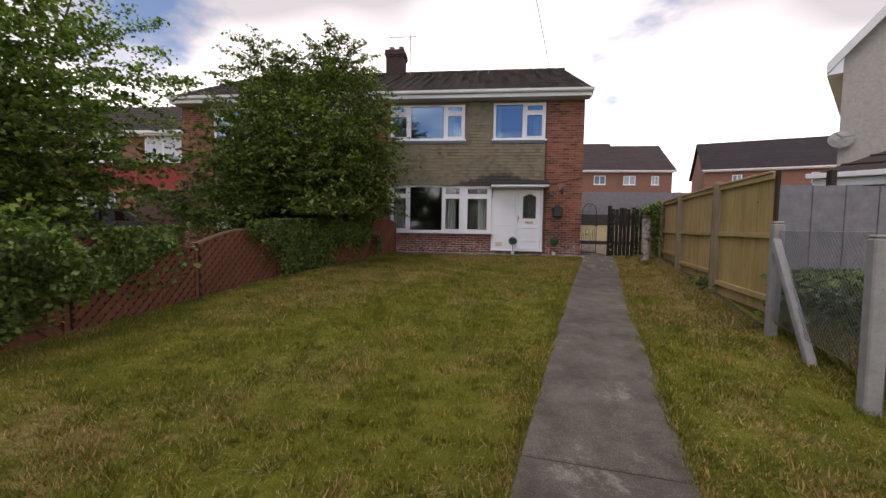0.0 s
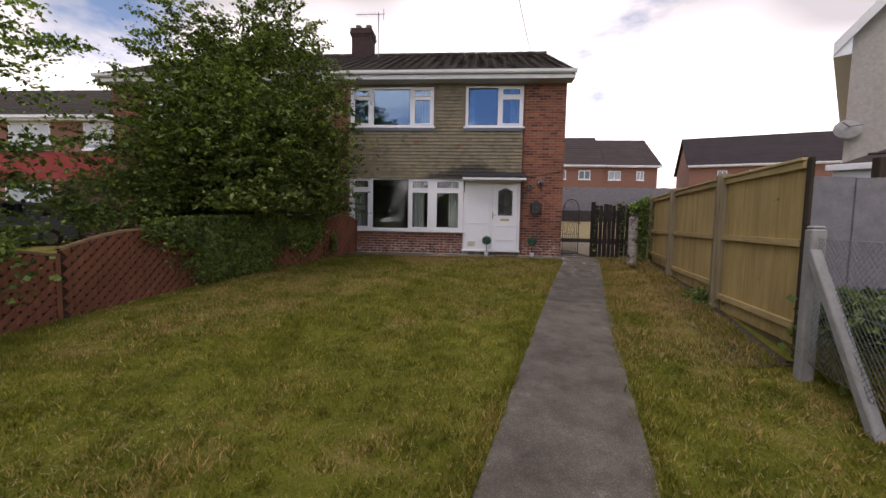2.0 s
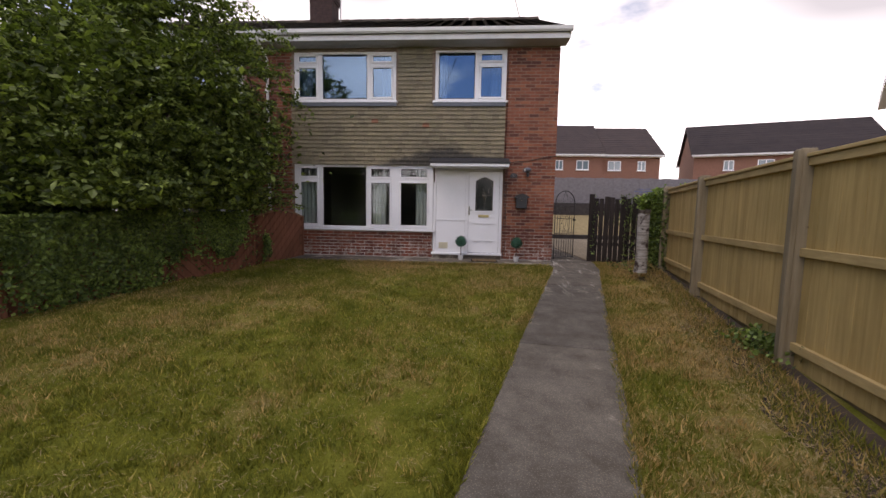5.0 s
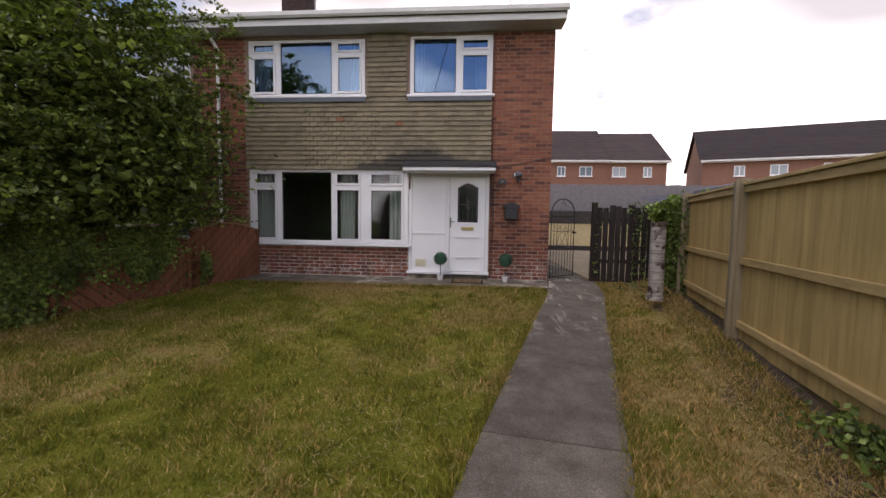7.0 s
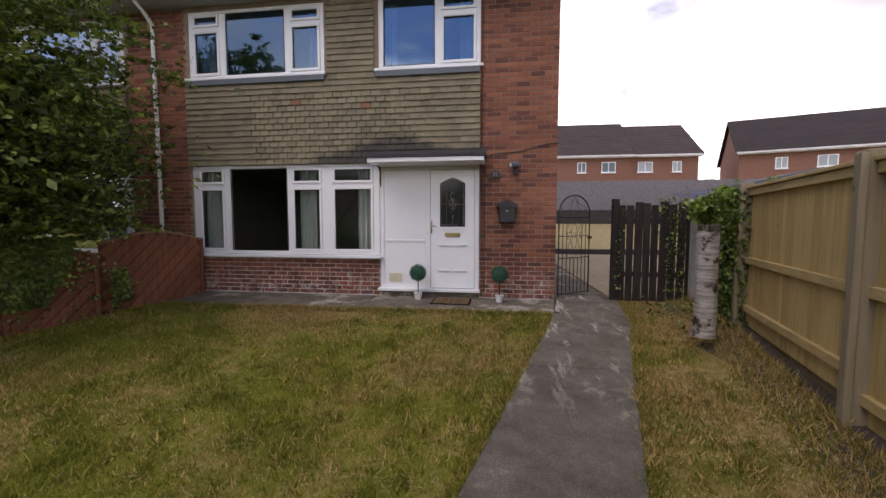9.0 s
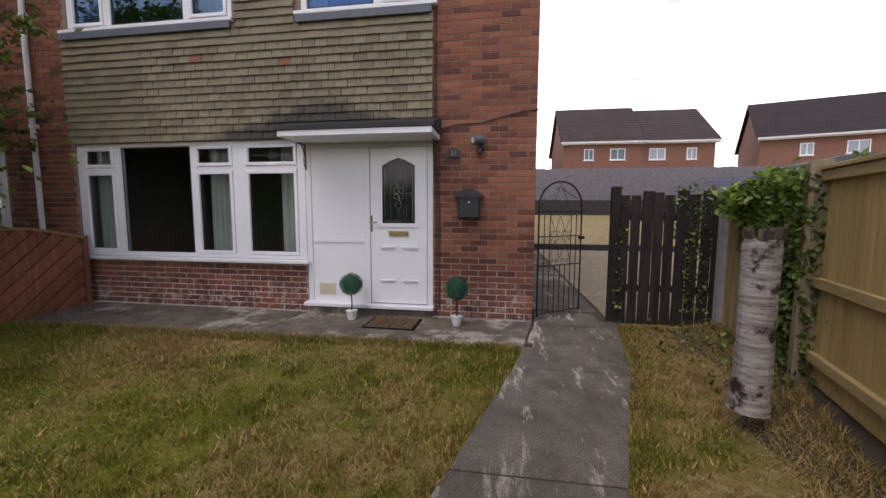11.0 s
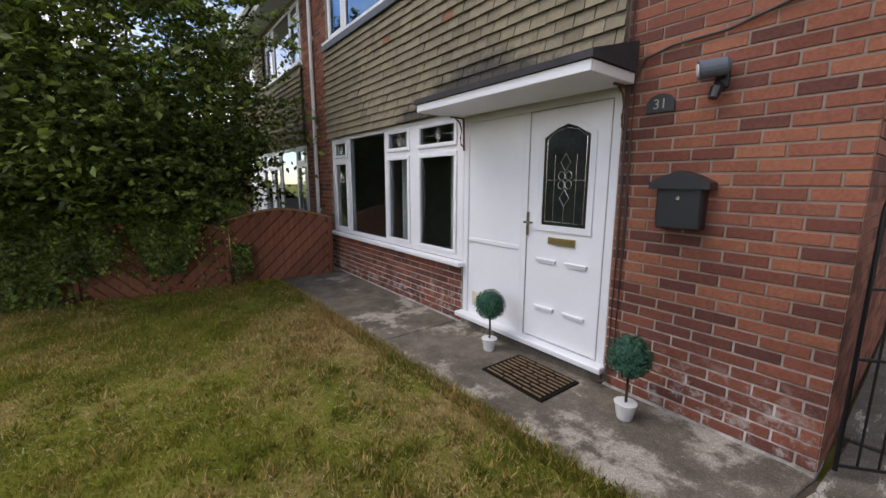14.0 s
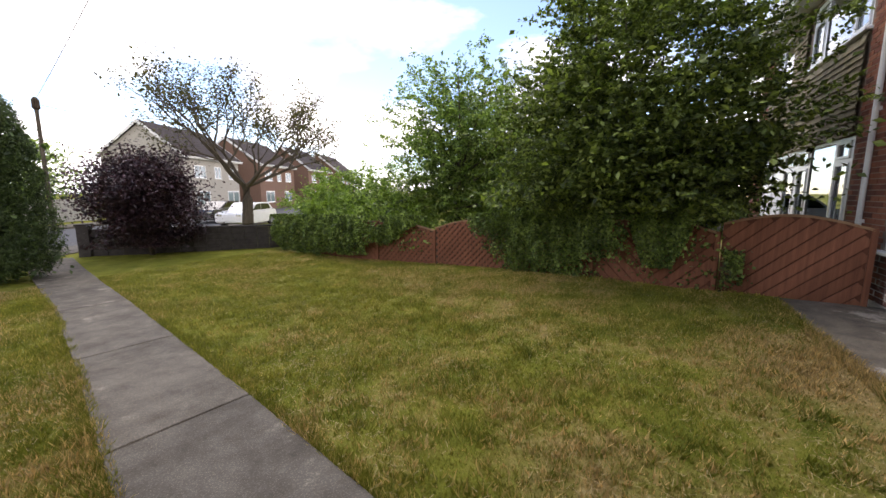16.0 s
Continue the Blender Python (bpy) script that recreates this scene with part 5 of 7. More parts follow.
# ---- red-brown boundary panels ----
def arched_panel(name, label, ya, yb, top, slats):
    """One stained fence panel; top(u) is its height above the foot for u in 0..1.
    slats: "/" or "\\" as seen from the garden, "V" for both meeting in the middle, "X" for crossing lattice strips."""
    xa, xb = fence_x(ya), fence_x(yb)
    L = math.hypot(xb - xa, yb - ya)
    zg = float(min(ground_z(xa, ya), ground_z(xb, yb)))
    f = thing(name, label, "fence", (xa, ya, zg - 0.03), math.degrees(math.atan2(yb - ya, xb - xa)), "red-brown boundary fence panels")
    n = 14
    us = [i / n for i in range(n + 1)]

    def ribbon(y0, y1, lo, hi):
        """A band along the panel between two heights given at each step."""
        bm = bmesh.new()
        for i in range(n):
            a, b = us[i] * L, us[i + 1] * L
            v = [bm.verts.new(p) for p in ((a, y0, lo[i]), (b, y0, lo[i + 1]), (b, y0, hi[i + 1]), (a, y0, hi[i]), (a, y1, lo[i]), (b, y1, lo[i + 1]), (b, y1, hi[i + 1]), (a, y1, hi[i]))]
            for q in ((0, 1, 2, 3), (7, 6, 5, 4), (3, 2, 6, 7), (0, 4, 5, 1)):
                bm.faces.new([v[k] for k in q])
        bmesh.ops.remove_doubles(bm, verts=bm.verts, dist=0.0005)
        return bm

    tops = [top(u) for u in us]
    # backing sheet coloured dark to stand for shade in the slat and lattice gaps
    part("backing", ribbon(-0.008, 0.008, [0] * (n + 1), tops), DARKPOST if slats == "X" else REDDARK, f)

    def lay(s, lo, hi, step, w, yy, piece):
        """Sloping strips between two places along the panel, cut to its outline."""
        k = -2.2
        while k < L + 2.2:
            ins = [(k + s * 0.7071 * t, 0.7071 * t) for t in np.linspace(0, 2.4, 161) if lo < k + s * 0.7071 * t < hi and 0.02 < 0.7071 * t < top(min(1, max(0, (k + s * 0.7071 * t) / L))) - 0.02]
            if len(ins) > 3:
                (x0, z0), (x1, z1) = ins[0], ins[-1]
                d = math.hypot(x1 - x0, z1 - z0)
                o = part(piece, boxes((0, d, -0.007, 0.007, -w, w), bevel=0.003), REDWOOD, f)
                o.matrix_basis = pose(x0, yy, z0, 0, -math.degrees(math.atan2(z1 - z0, x1 - x0)), 0)
            k += step * 1.414
    if slats in "/V":
        lay(-1, 0.03, L / 2 - 0.02 if slats == "V" else L - 0.03, 0.14, 0.062, 0.017, "slat")
    if slats in "\\V":
        lay(1, L / 2 + 0.02 if slats == "V" else 0.03, L - 0.03, 0.14, 0.062, 0.017, "slat")
    if slats == "V":
        part("middle_rail", boxes((L / 2 - 0.03, L / 2 + 0.03, 0.0085, 0.03, 0.02, top(0.5) - 0.03), bevel=0.003), REDWOOD, f)
    if slats == "X":
        lay(1, 0.03, L - 0.03, 0.105, 0.036, 0.017, "lattice_strip")
        lay(-1, 0.03, L - 0.03, 0.105, 0.036, 0.033, "lattice_strip")
    part("capping", ribbon(-0.04, 0.045, [t - 0.02 for t in tops], [t + 0.012 for t in tops]), REDTRIM, f, "pale curved timber capping")
    part("bottom_rail", boxes((0, L, -0.04, 0.045, -0.03, 0.02), bevel=0.004), DARKPOST, f)
    part("end_post", boxes((-0.03, 0.03, -0.04, 0.045, -0.05, top(0) + 0.02), bevel=0.005), REDWOOD, f)
    return f


P = math.pi
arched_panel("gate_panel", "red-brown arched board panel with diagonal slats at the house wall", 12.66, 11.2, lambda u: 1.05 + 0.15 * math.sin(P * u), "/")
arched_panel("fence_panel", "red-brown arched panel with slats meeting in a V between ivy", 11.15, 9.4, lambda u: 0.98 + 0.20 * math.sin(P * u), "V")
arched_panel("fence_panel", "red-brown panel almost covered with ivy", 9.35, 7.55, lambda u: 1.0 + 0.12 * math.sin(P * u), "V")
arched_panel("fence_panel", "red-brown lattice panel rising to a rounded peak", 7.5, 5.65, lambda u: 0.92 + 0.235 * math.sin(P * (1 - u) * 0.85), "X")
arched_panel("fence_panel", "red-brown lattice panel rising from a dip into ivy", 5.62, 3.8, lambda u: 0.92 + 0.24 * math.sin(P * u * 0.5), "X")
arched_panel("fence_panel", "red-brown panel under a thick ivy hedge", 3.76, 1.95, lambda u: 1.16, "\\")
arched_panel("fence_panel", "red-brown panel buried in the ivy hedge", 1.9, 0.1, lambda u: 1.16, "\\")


# ---- plants ----
def ivy_mass(name, label, pts, n, size, mat, seed, category="ivy", core=None):
    t = thing(name, label, category, (0, 0, 0))
    leaves("leaf_mass", pts, size, mat, t, seed=seed, flat=0.1, aspect=0.85)["kind"] = "stuff"
    if len(pts) < 1200:
        return t
    q = random.Random(seed)
    pts = [Vector(p) for p in pts]
    for k in range(7):
        a = q.choice(pts)
        near = sorted(pts[::37], key=lambda p: (p - a).length)[3:9:2]
        part("stem", tube(bmesh.new(), [a] + near, 0.006, 4), BARK, t, "thin woody ivy stem")
    return t


def ivy_on_fence(ya, yb, n, lo, hi, keep, thick, seed):
    """Leaf places over a stretch of the left boundary; keep(y, z) thins them."""
    r = np.random.RandomState(seed)
    out = []
    while len(out) < n:
        y = r.uniform(ya, yb)
        z = r.uniform(0, 1) ** 0.8
        if r.random_sample() > keep(y, z):
            continue
        x = fence_x(y)
        fade = min(1.0, (y - ya + 0.3 * math.sin(z * 9 + ya)) / 0.7, (yb - y + 0.3 * math.sin(z * 7 + yb)) / 0.7)
        if r.random_sample() > fade:
            continue
        h = lo(y) + (hi(y) - lo(y)) * z
        bulge = thick * (0.4 + 0.6 * math.sin(math.pi * min(1, z * 0.8 + 0.1))) * (1 + 0.35 * math.sin(y * 5.1 + z * 4) + 0.2 * math.sin(y * 13))
        out.append((x + 0.06 + bulge * r.uniform(0.55, 1.0), y, h))
    return out


gl = lambda y: float(ground_z(fence_x(y), y))
ivy_mass("ivy", "thick dark ivy over the middle boundary panels", ivy_on_fence(6.6, 9.9, 14500, lambda y: gl(y) + 0.02, lambda y: gl(y) + 1.22, lambda y, z: min(1.0, 0.25 + z + (0.6 if y < 9.2 and y > 7.6 else 0) - (0.9 * max(0, 7.6 - y) * (1.4 - z))), 0.20, 21), 0, 0.056, LEAF_IVY, 21)
ivy_mass("ivy", "ivy draped over the slatted panel leaving brown wedges bare", ivy_on_fence(9.2, 11.6, 5600, lambda y: gl(y) + 0.02, lambda y: gl(y) + 1.16, lambda y, z: 1.0 if (abs(y - 10.38) < 0.20 + 0.42 * (z - 0.25) and z > 0.25) or z > 0.93 or y > 11.2 and z < 0.55 and y < 11.45 or y < 9.5 else 0.04, 0.14, 22), 0, 0.054, LEAF_IVY, 22)
ivy_mass("ivy_hedge", "deep ivy hedge covering the front boundary fence", ivy_on_fence(-1.9, 3.9, 27000, lambda y: gl(y) + 0.02 + (0.12 if y > 1.5 else 0), lambda y: gl(y) + 1.25, lambda y, z: 1.0, 0.42, 23), 0, 0.068, LEAF_IVY, 23, "hedge")
ivy_mass("ivy", "ivy spilling over the lattice panel top", ivy_on_fence(3.7, 5.6, 4600, lambda y: gl(y) + 0.30, lambda y: gl(y) + 1.2, lambda y, z: 1.0 if z > (y - 3.9) * 0.62 else 0.03, 0.22, 24), 0, 0.07, LEAF_IVY, 24)


def crown_points(cx, cy, cz, rx, ry, rz, n, seed, clumps=140, shell=0.62, spread=0.24, low=-1.0, spray=0.0, lift=0.35):
    """Leaf places in uneven clumps through a crown, drawn out along twigs if spray is given (metres)."""
    r = np.random.RandomState(seed)
    d = r.normal(size=(clumps, 3))
    d /= np.linalg.norm(d, axis=1)[:, None]
    d[:, 2] = np.maximum(d[:, 2], low * r.uniform(0.75, 1.0, clumps))
    rad = r.uniform(shell, 1.0, clumps) * (1 + 0.16 * np.sin(d[:, 0] * 5 + seed) + 0.12 * np.cos(d[:, 1] * 7 + d[:, 2] * 4))
    cc = d * rad[:, None]
    w = r.uniform(0.4, 1.0, clumps)
    idx = r.choice(clumps, n, p=w / w.sum())
    size = np.array([rx, ry, rz])
    if spray:
        out = d * np.array([1, 1, lift]) + 0.5 * r.normal(size=(clumps, 3)) * np.array([1, 1, 0.35]) + np.array([0, 0, 0.3 * lift])
        out /= np.linalg.norm(out, axis=1)[:, None]
        along = (r.rand(n) ** 0.8 - 0.6) * spray
        length = r.uniform(0.5, 1.3, clumps)
        o = out[idx] * (along * length[idx])[:, None] + r.normal(size=(n, 3)) * np.array([1, 1, 0.45]) * (spread * r.uniform(0.6, 1.2, clumps))[idx][:, None]
        p = cc[idx] * size + o
    else:
        o = r.normal(size=(n, 3)) * (spread * r.uniform(0.5, 1.2, clumps))[idx][:, None]
        o[:, 2] *= 0.6
        p = (cc[idx] + o) * size
    return np.stack([cx + p[:, 0], cy + p[:, 1], np.maximum(cz + p[:, 2], ground_z(cx, cy) + 0.15)], 1), cc


def tree(name, label, base, trunk, cz, rx, ry, rz, n, size, mat, seed, clumps=140, category="tree", shell=0.6, spread=0.24, sprigs=0, inner=None, low=-1.0, limb=0.05, limbs=22, bark=None, core=0.25, spray=0.0, gap=0.78, lift=0.35, skirt=0.0):
    t = thing(name, label, category, base)
    bx, by, bz = base
    pts, cc = crown_points(0, 0, cz - bz, rx, ry, rz, n, seed, clumps, shell, spread, low, spray, lift)
    pts[:, 2] = np.maximum(pts[:, 2], 0.1)
    if skirt:
        under = pts[:, 2] < skirt - bz
        pts[under, 2] = skirt - bz + np.random.RandomState(seed).rand(under.sum()) ** 1.3 * 1.1 + 0.12 * np.sin(pts[under, 1] * 5) * np.sin(pts[under, 0] * 4)
    r = random.Random(seed)
    bm = bmesh.new()
    zt = cz - bz
    top = (r.uniform(-0.1, 0.1) * rx, 0, zt + rz * 0.35)
    tube(bm, [(0, 0, -0.1), (0.03, 0, zt * 0.3), (0.06, 0.02, zt * 0.7), top], [trunk * 1.25, trunk, trunk * 0.75, trunk * 0.25], 9)
    part("trunk", bm, bark or BARK, t)
    for k in range(limbs):
        c = cc[r.randrange(len(cc))]
        e = Vector((c[0] * rx, c[1] * ry, max(0.3, zt + c[2] * rz)))
        s = Vector((0.04, 0.01, max(0.25, min(e.z - 0.3, zt * r.uniform(0.35, 0.95)))))
        mid = s.lerp(e, 0.5) + Vector((r.uniform(-0.2, 0.2), r.uniform(-0.2, 0.2), -0.1))
        part("limb", tube(bmesh.new(), [s, mid, e], [limb, limb * 0.6, limb * 0.15], 6), bark or BARK, t)
    o = leaves("crown", pts, size, mat, t, seed=seed)
    o["kind"] = "stuff"
    # an inner leaf darker than mat puts the crown's inside shade into colour
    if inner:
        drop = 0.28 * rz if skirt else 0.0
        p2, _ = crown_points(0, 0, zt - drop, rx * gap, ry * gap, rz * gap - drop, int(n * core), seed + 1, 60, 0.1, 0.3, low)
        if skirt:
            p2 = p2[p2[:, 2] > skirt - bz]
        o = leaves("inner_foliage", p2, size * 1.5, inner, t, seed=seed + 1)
        o["kind"] = "stuff"
    if sprigs:
        rr = np.random.RandomState(seed + 7)
        acc = []
        for k in range(sprigs):
            d = rr.normal(size=3)
            d /= np.linalg.norm(d)
            d[2] = abs(d[2]) * 0.9 - 0.15
            a = np.array([d[0] * rx, d[1] * ry, zt + d[2] * rz])
            for q in range(16):
                acc.append(a * 1.0 + (np.array([d[0], d[1], d[2] * 0.6 + 0.3]) * (0.045 * q)) + rr.normal(size=3) * 0.035)
        o = leaves("young_growth", np.array(acc), size * 0.9, mat, t, "young shoots standing out of the crown", seed + 7)
        o["kind"] = "stuff"
    return t


tree("hawthorn_tree", "large dense dark green tree behind the ivied fence", (-4.5, 9.95, 0.68), 0.14, 3.5, 2.3, 2.3, 2.95, 120000, 0.074, LEAF_DARK, 11, 1500, sprigs=90, inner=LEAF_DARK, spread=0.055, spray=0.85, shell=0.62, low=-0.60, core=0.5, gap=0.82, lift=0.12, skirt=1.92)
tree("undergrowth", "dark tangled undergrowth below the large tree behind the fence", (-5.45, 9.3, 0.68), 0.03, 1.75, 0.75, 2.4, 1.0, 22000, 0.08, LEAF_IVY, 28, 120, "hedge", limb=0.015, limbs=10, spread=0.15, inner=LEAF_IVY)
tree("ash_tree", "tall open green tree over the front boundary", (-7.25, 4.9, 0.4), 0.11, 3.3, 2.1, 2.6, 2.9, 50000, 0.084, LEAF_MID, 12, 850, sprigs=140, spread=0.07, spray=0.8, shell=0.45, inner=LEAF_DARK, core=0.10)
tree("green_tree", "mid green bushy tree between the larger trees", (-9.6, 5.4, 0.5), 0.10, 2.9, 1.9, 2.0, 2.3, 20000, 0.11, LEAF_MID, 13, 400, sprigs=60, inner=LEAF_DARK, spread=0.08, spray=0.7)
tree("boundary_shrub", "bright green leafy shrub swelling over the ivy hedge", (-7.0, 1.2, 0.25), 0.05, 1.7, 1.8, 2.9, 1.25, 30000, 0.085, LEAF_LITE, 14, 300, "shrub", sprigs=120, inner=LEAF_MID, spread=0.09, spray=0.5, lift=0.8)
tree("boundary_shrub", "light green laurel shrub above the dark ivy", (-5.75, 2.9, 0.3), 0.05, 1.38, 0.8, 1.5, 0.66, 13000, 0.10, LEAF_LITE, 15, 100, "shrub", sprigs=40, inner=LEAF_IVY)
tree("purple_shrub", "large purple-leaved shrub inside the front wall", (-3.05, -4.5, 0.12), 0.07, 1.95, 1.45, 1.5, 1.75, 34000, 0.095, LEAF_PURPLE, 16, 110, "shrub", sprigs=60, inner=LEAF_PURPLE)


def street_tree(at, label):
    """A forked trunk with crooked spreading boughs and sparse leaves."""
    t = thing("street_tree", label, "tree", at)
    q = random.Random(61)
    tips = []
    part("trunk", tube(bmesh.new(), [(0, 0, -0.1), (0.02, 0, 0.6), (-0.03, 0.02, 1.7), (0, 0, 2.5)], [0.34, 0.27, 0.24, 0.26], 10), BARK, t)

    def grow(p, d, length, rad, level, mesh):
        pts, q0, dd = [p], p, d.copy()
        for k in range(4):
            dd = (dd + Vector((q.uniform(-0.28, 0.28), q.uniform(-0.28, 0.28), q.uniform(-0.12, 0.2)))).normalized()
            q0 = q0 + dd * length / 4
            pts.append(q0)
        tube(mesh, pts, [rad * (1 - 0.11 * k) for k in range(5)], 6 if level < 2 else 4)
        if level >= 4:
            tips.extend(pts[1:])
            return
        if level == 3:
            tips.extend(pts[2:])
        for k in range(3 if level < 3 else 2):
            side = Vector((q.uniform(-1, 1), q.uniform(-1, 1), q.uniform(-0.25, 0.6))).normalized()
            grow(pts[-1] if k < 2 else pts[2], (dd + side * 0.85).normalized(), length * q.uniform(0.62, 0.82), rad * 0.58, level + 1, mesh)
    for k in range(6):
        a = k * 1.047 + 0.3
        bm = bmesh.new()
        grow(Vector((0, 0, 2.35)), Vector((math.cos(a) * 1.1, math.sin(a) * 1.1, 0.5)).normalized(), 2.2, 0.105, 0, bm)
        part("bough", bm, BARK, t)
    rr = np.random.RandomState(62)
    c = np.array([tuple(p) for p in tips])
    c = c[rr.choice(len(c), 9500)] + rr.normal(size=(9500, 3)) * 0.2
    leaves("crown", c, 0.13, LEAF_RED, t, seed=63)["kind"] = "stuff"
    return t


street_tree((-8.55, -7.1, 0.1), "sparse-leaved street tree with grey forked trunk")



def conifer(at, label):
    t = thing("conifer", label, "conifer", at)
    bm = tube(bmesh.new(), [(0, 0, -0.1), (0, 0, 2.0), (0, 0, 3.6)], [0.1, 0.07, 0.02], 8)
    part("trunk", bm, BARK, t)
    r = np.random.RandomState(31)
    acc = []
    for k in range(1150):
        a, z = r.uniform(0, 6.283), r.uniform(0.15, 3.9)
        rad = 1.08 * (1 - (z / 4.35) ** 2.6) ** 0.5 * (1 + 0.12 * math.sin(5 * a + z)) * (0.8 if z < 0.3 else 1)
        for q in range(46):
            u = q / 46
            acc.append((math.cos(a) * rad * (0.80 + 0.22 * u) + r.normal() * 0.035, math.sin(a) * rad * (0.78 + 0.24 * u) + r.normal() * 0.035, z - 0.1 + 0.42 * u + r.normal() * 0.03))
    inn = np.stack([r.normal(size=9000) * 0.36, r.normal(size=9000) * 0.36, 0.1 + 3.4 * r.rand(9000)], 1)
    leaves("inner_foliage", inn, 0.14, LEAF_CON, t, seed=32)["kind"] = "stuff"
    o = leaves("frond", np.array(acc), 0.06, LEAF_CON, t, seed=31, flat=0, aspect=0.4)
    o["kind"] = "stuff"
    return t


conifer((0.85, -2.95, 0.14), "dense upright green conifer beside the garden path")
tree("garden_shrub", "bright green rounded shrub by the conifer", (2.35, -0.15, 0.2), 0.04, 0.85, 0.5, 0.5, 0.75, 7000, 0.06, LEAF_LITE, 18, 60, "shrub", inner=LEAF_MID)
tree("climber_hedge", "leafy climbing hedge behind the dark fence and birch trunk", (5.58, 11.7, 0.88), 0.02, 1.8, 0.25, 0.38, 0.64, 7500, 0.085, LEAF_MID, 19, 60, "hedge", inner=LEAF_IVY, shell=0.5, limb=0.012, limbs=8)
tree("climber_hedge", "leafy climber spilling over the end of the pine fence", (5.42, 12.15, 0.88), 0.03, 2.25, 0.25, 0.6, 0.24, 4000, 0.085, LEAF_MID, 20, 40, "hedge", inner=LEAF_IVY, limb=0.012, limbs=6)
tree("back_hedge", "low green hedge running behind the dark fence", (8.5, 14.4, 0.83), 0.04, 1.85, 2.6, 0.45, 0.55, 16000, 0.085, LEAF_MID, 25, 110, "hedge", sprigs=20, limb=0.015, inner=LEAF_IVY, spread=0.16)
r = np.random.RandomState(40)
pts = np.stack([4.30 + 1.05 * r.rand(1500), 12.995 + 0.012 * r.normal(size=1500), 0.95 + 1.5 * r.rand(1500)], 1)
keep = (pts[:, 0] > 5.05) | ((pts[:, 2] > 2.2) & (pts[:, 0] > 4.9)) | ((pts[:, 0] < 4.42) & (r.rand(1500) < 0.35))
ivy_mass("climber", "dense dark climber hanging down behind the birch trunk", DRAPE, 0, 0.058, LEAF_IVY, 52, "climber")
wx, wy = 4.45 + 0.85 * r_.rand(320) ** 0.6, 11.2 + 1.65 * r_.rand(320)
WEEDS = np.stack([wx, wy, ground_z(wx, wy) + 0.02 + 0.10 * r_.rand(320) ** 2], 1)
ivy_mass("weed", "low dark weeds between the path and the climber", WEEDS, 0, 0.05, LEAF_IVY, 53, "weeds")
ivy_mass("ivy", "thin ivy trailing on the blackened boards", pts[keep], 0, 0.042, LEAF_IVY, 41)
r = np.random.RandomState(42)
pts = np.stack([3.72 + 0.5 * r.rand(9500) + 0.9 * r.rand(9500), 3.1 + 2.0 * r.rand(9500), 0.38 + 0.85 * r.rand(9500) ** 1.3], 1)
ivy_mass("nettles", "dark rank weeds behind the chain-link fence", pts, 0, 0.09, LEAF_IVY, 43, "weeds")
r = np.random.RandomState(44)
pts = np.stack([4.2 + 0.12 * r.normal(size=450), 7.15 + 0.2 * r.normal(size=450), 0.68 + 0.16 * r.rand(450)], 1)
ivy_mass("weed", "low dark weed sprouting at the fence foot", pts, 0, 0.05, LEAF_IVY, 45, "weeds")


# ---- front wall and gate posts, road ----
def front_wall():
    a, b = Vector((-1.85, -5.95, 0.1)), Vector((-6.25, -2.0, 0.1))
    L = (b - a).length
    f = thing("front_wall", "low dark concrete block garden wall with pierced screen blocks", "wall", a, math.degrees(math.atan2(b.y - a.y, b.x - a.x)))
    part("pillar", boxes((-0.16, 0.16, -0.16, 0.16, -0.1, 1.02), (-0.19, 0.19, -0.19, 0.19, 1.0205, 1.08), bevel=0.01), DARKWALL, f)
    n = 14
    for i in range(n):
        for j in range(4):
            x0, x1 = 0.17 + (L - 0.2) * i / n, 0.17 + (L - 0.2) * (i + 1) / n
            o = part("block", boxes((x0 + 0.006, x1 - 0.006, -0.06, 0.06 + 0.004 * ((i + j) % 3), j * 0.21, j * 0.21 + 0.2), bevel=0.006), DARKWALL, f)
    part("coping", boxes((0.17, L, -0.09, 0.09, 0.842, 0.90), bevel=0.01), DARKWALL, f)
    return f


front_wall()
dirv = Vector((-0.906, -0.42))
nrm = Vector((0.42, -0.906))


def strip(name, off0, off1, z, material, label, category):
    bm = bmesh.new()
    o = Vector((-2.0, -7.3))
    q = [o + nrm * off0 - dirv * 60, o + nrm * off1 - dirv * 60, o + nrm * off1 + dirv * 110, o + nrm * off0 + dirv * 110]
    hi = [bm.verts.new((p.x, p.y, z)) for p in q]
    lo = [bm.verts.new((p.x, p.y, z - 0.2)) for p in q]
    bm.faces.new(hi)
    bm.faces.new(lo[::-1])
    for k in range(4):
        bm.faces.new((hi[k], lo[k], lo[(k + 1) % 4], hi[(k + 1) % 4]))
    bmesh.ops.recalc_face_normals(bm, faces=bm.faces)
    return tagged(part(name, bm, material), label, category, "", "structure")


strip("pavement", 0.0, 1.8, 0.125, CONC, "grey pavement along the street", "pavement")
strip("road", 1.8, 9.0, 0.108, ASPHALT, "grey asphalt residential street", "road")
strip("pavement", 9.0, 10.8, 0.22, CONC, "grey pavement on the far side of the street", "pavement")


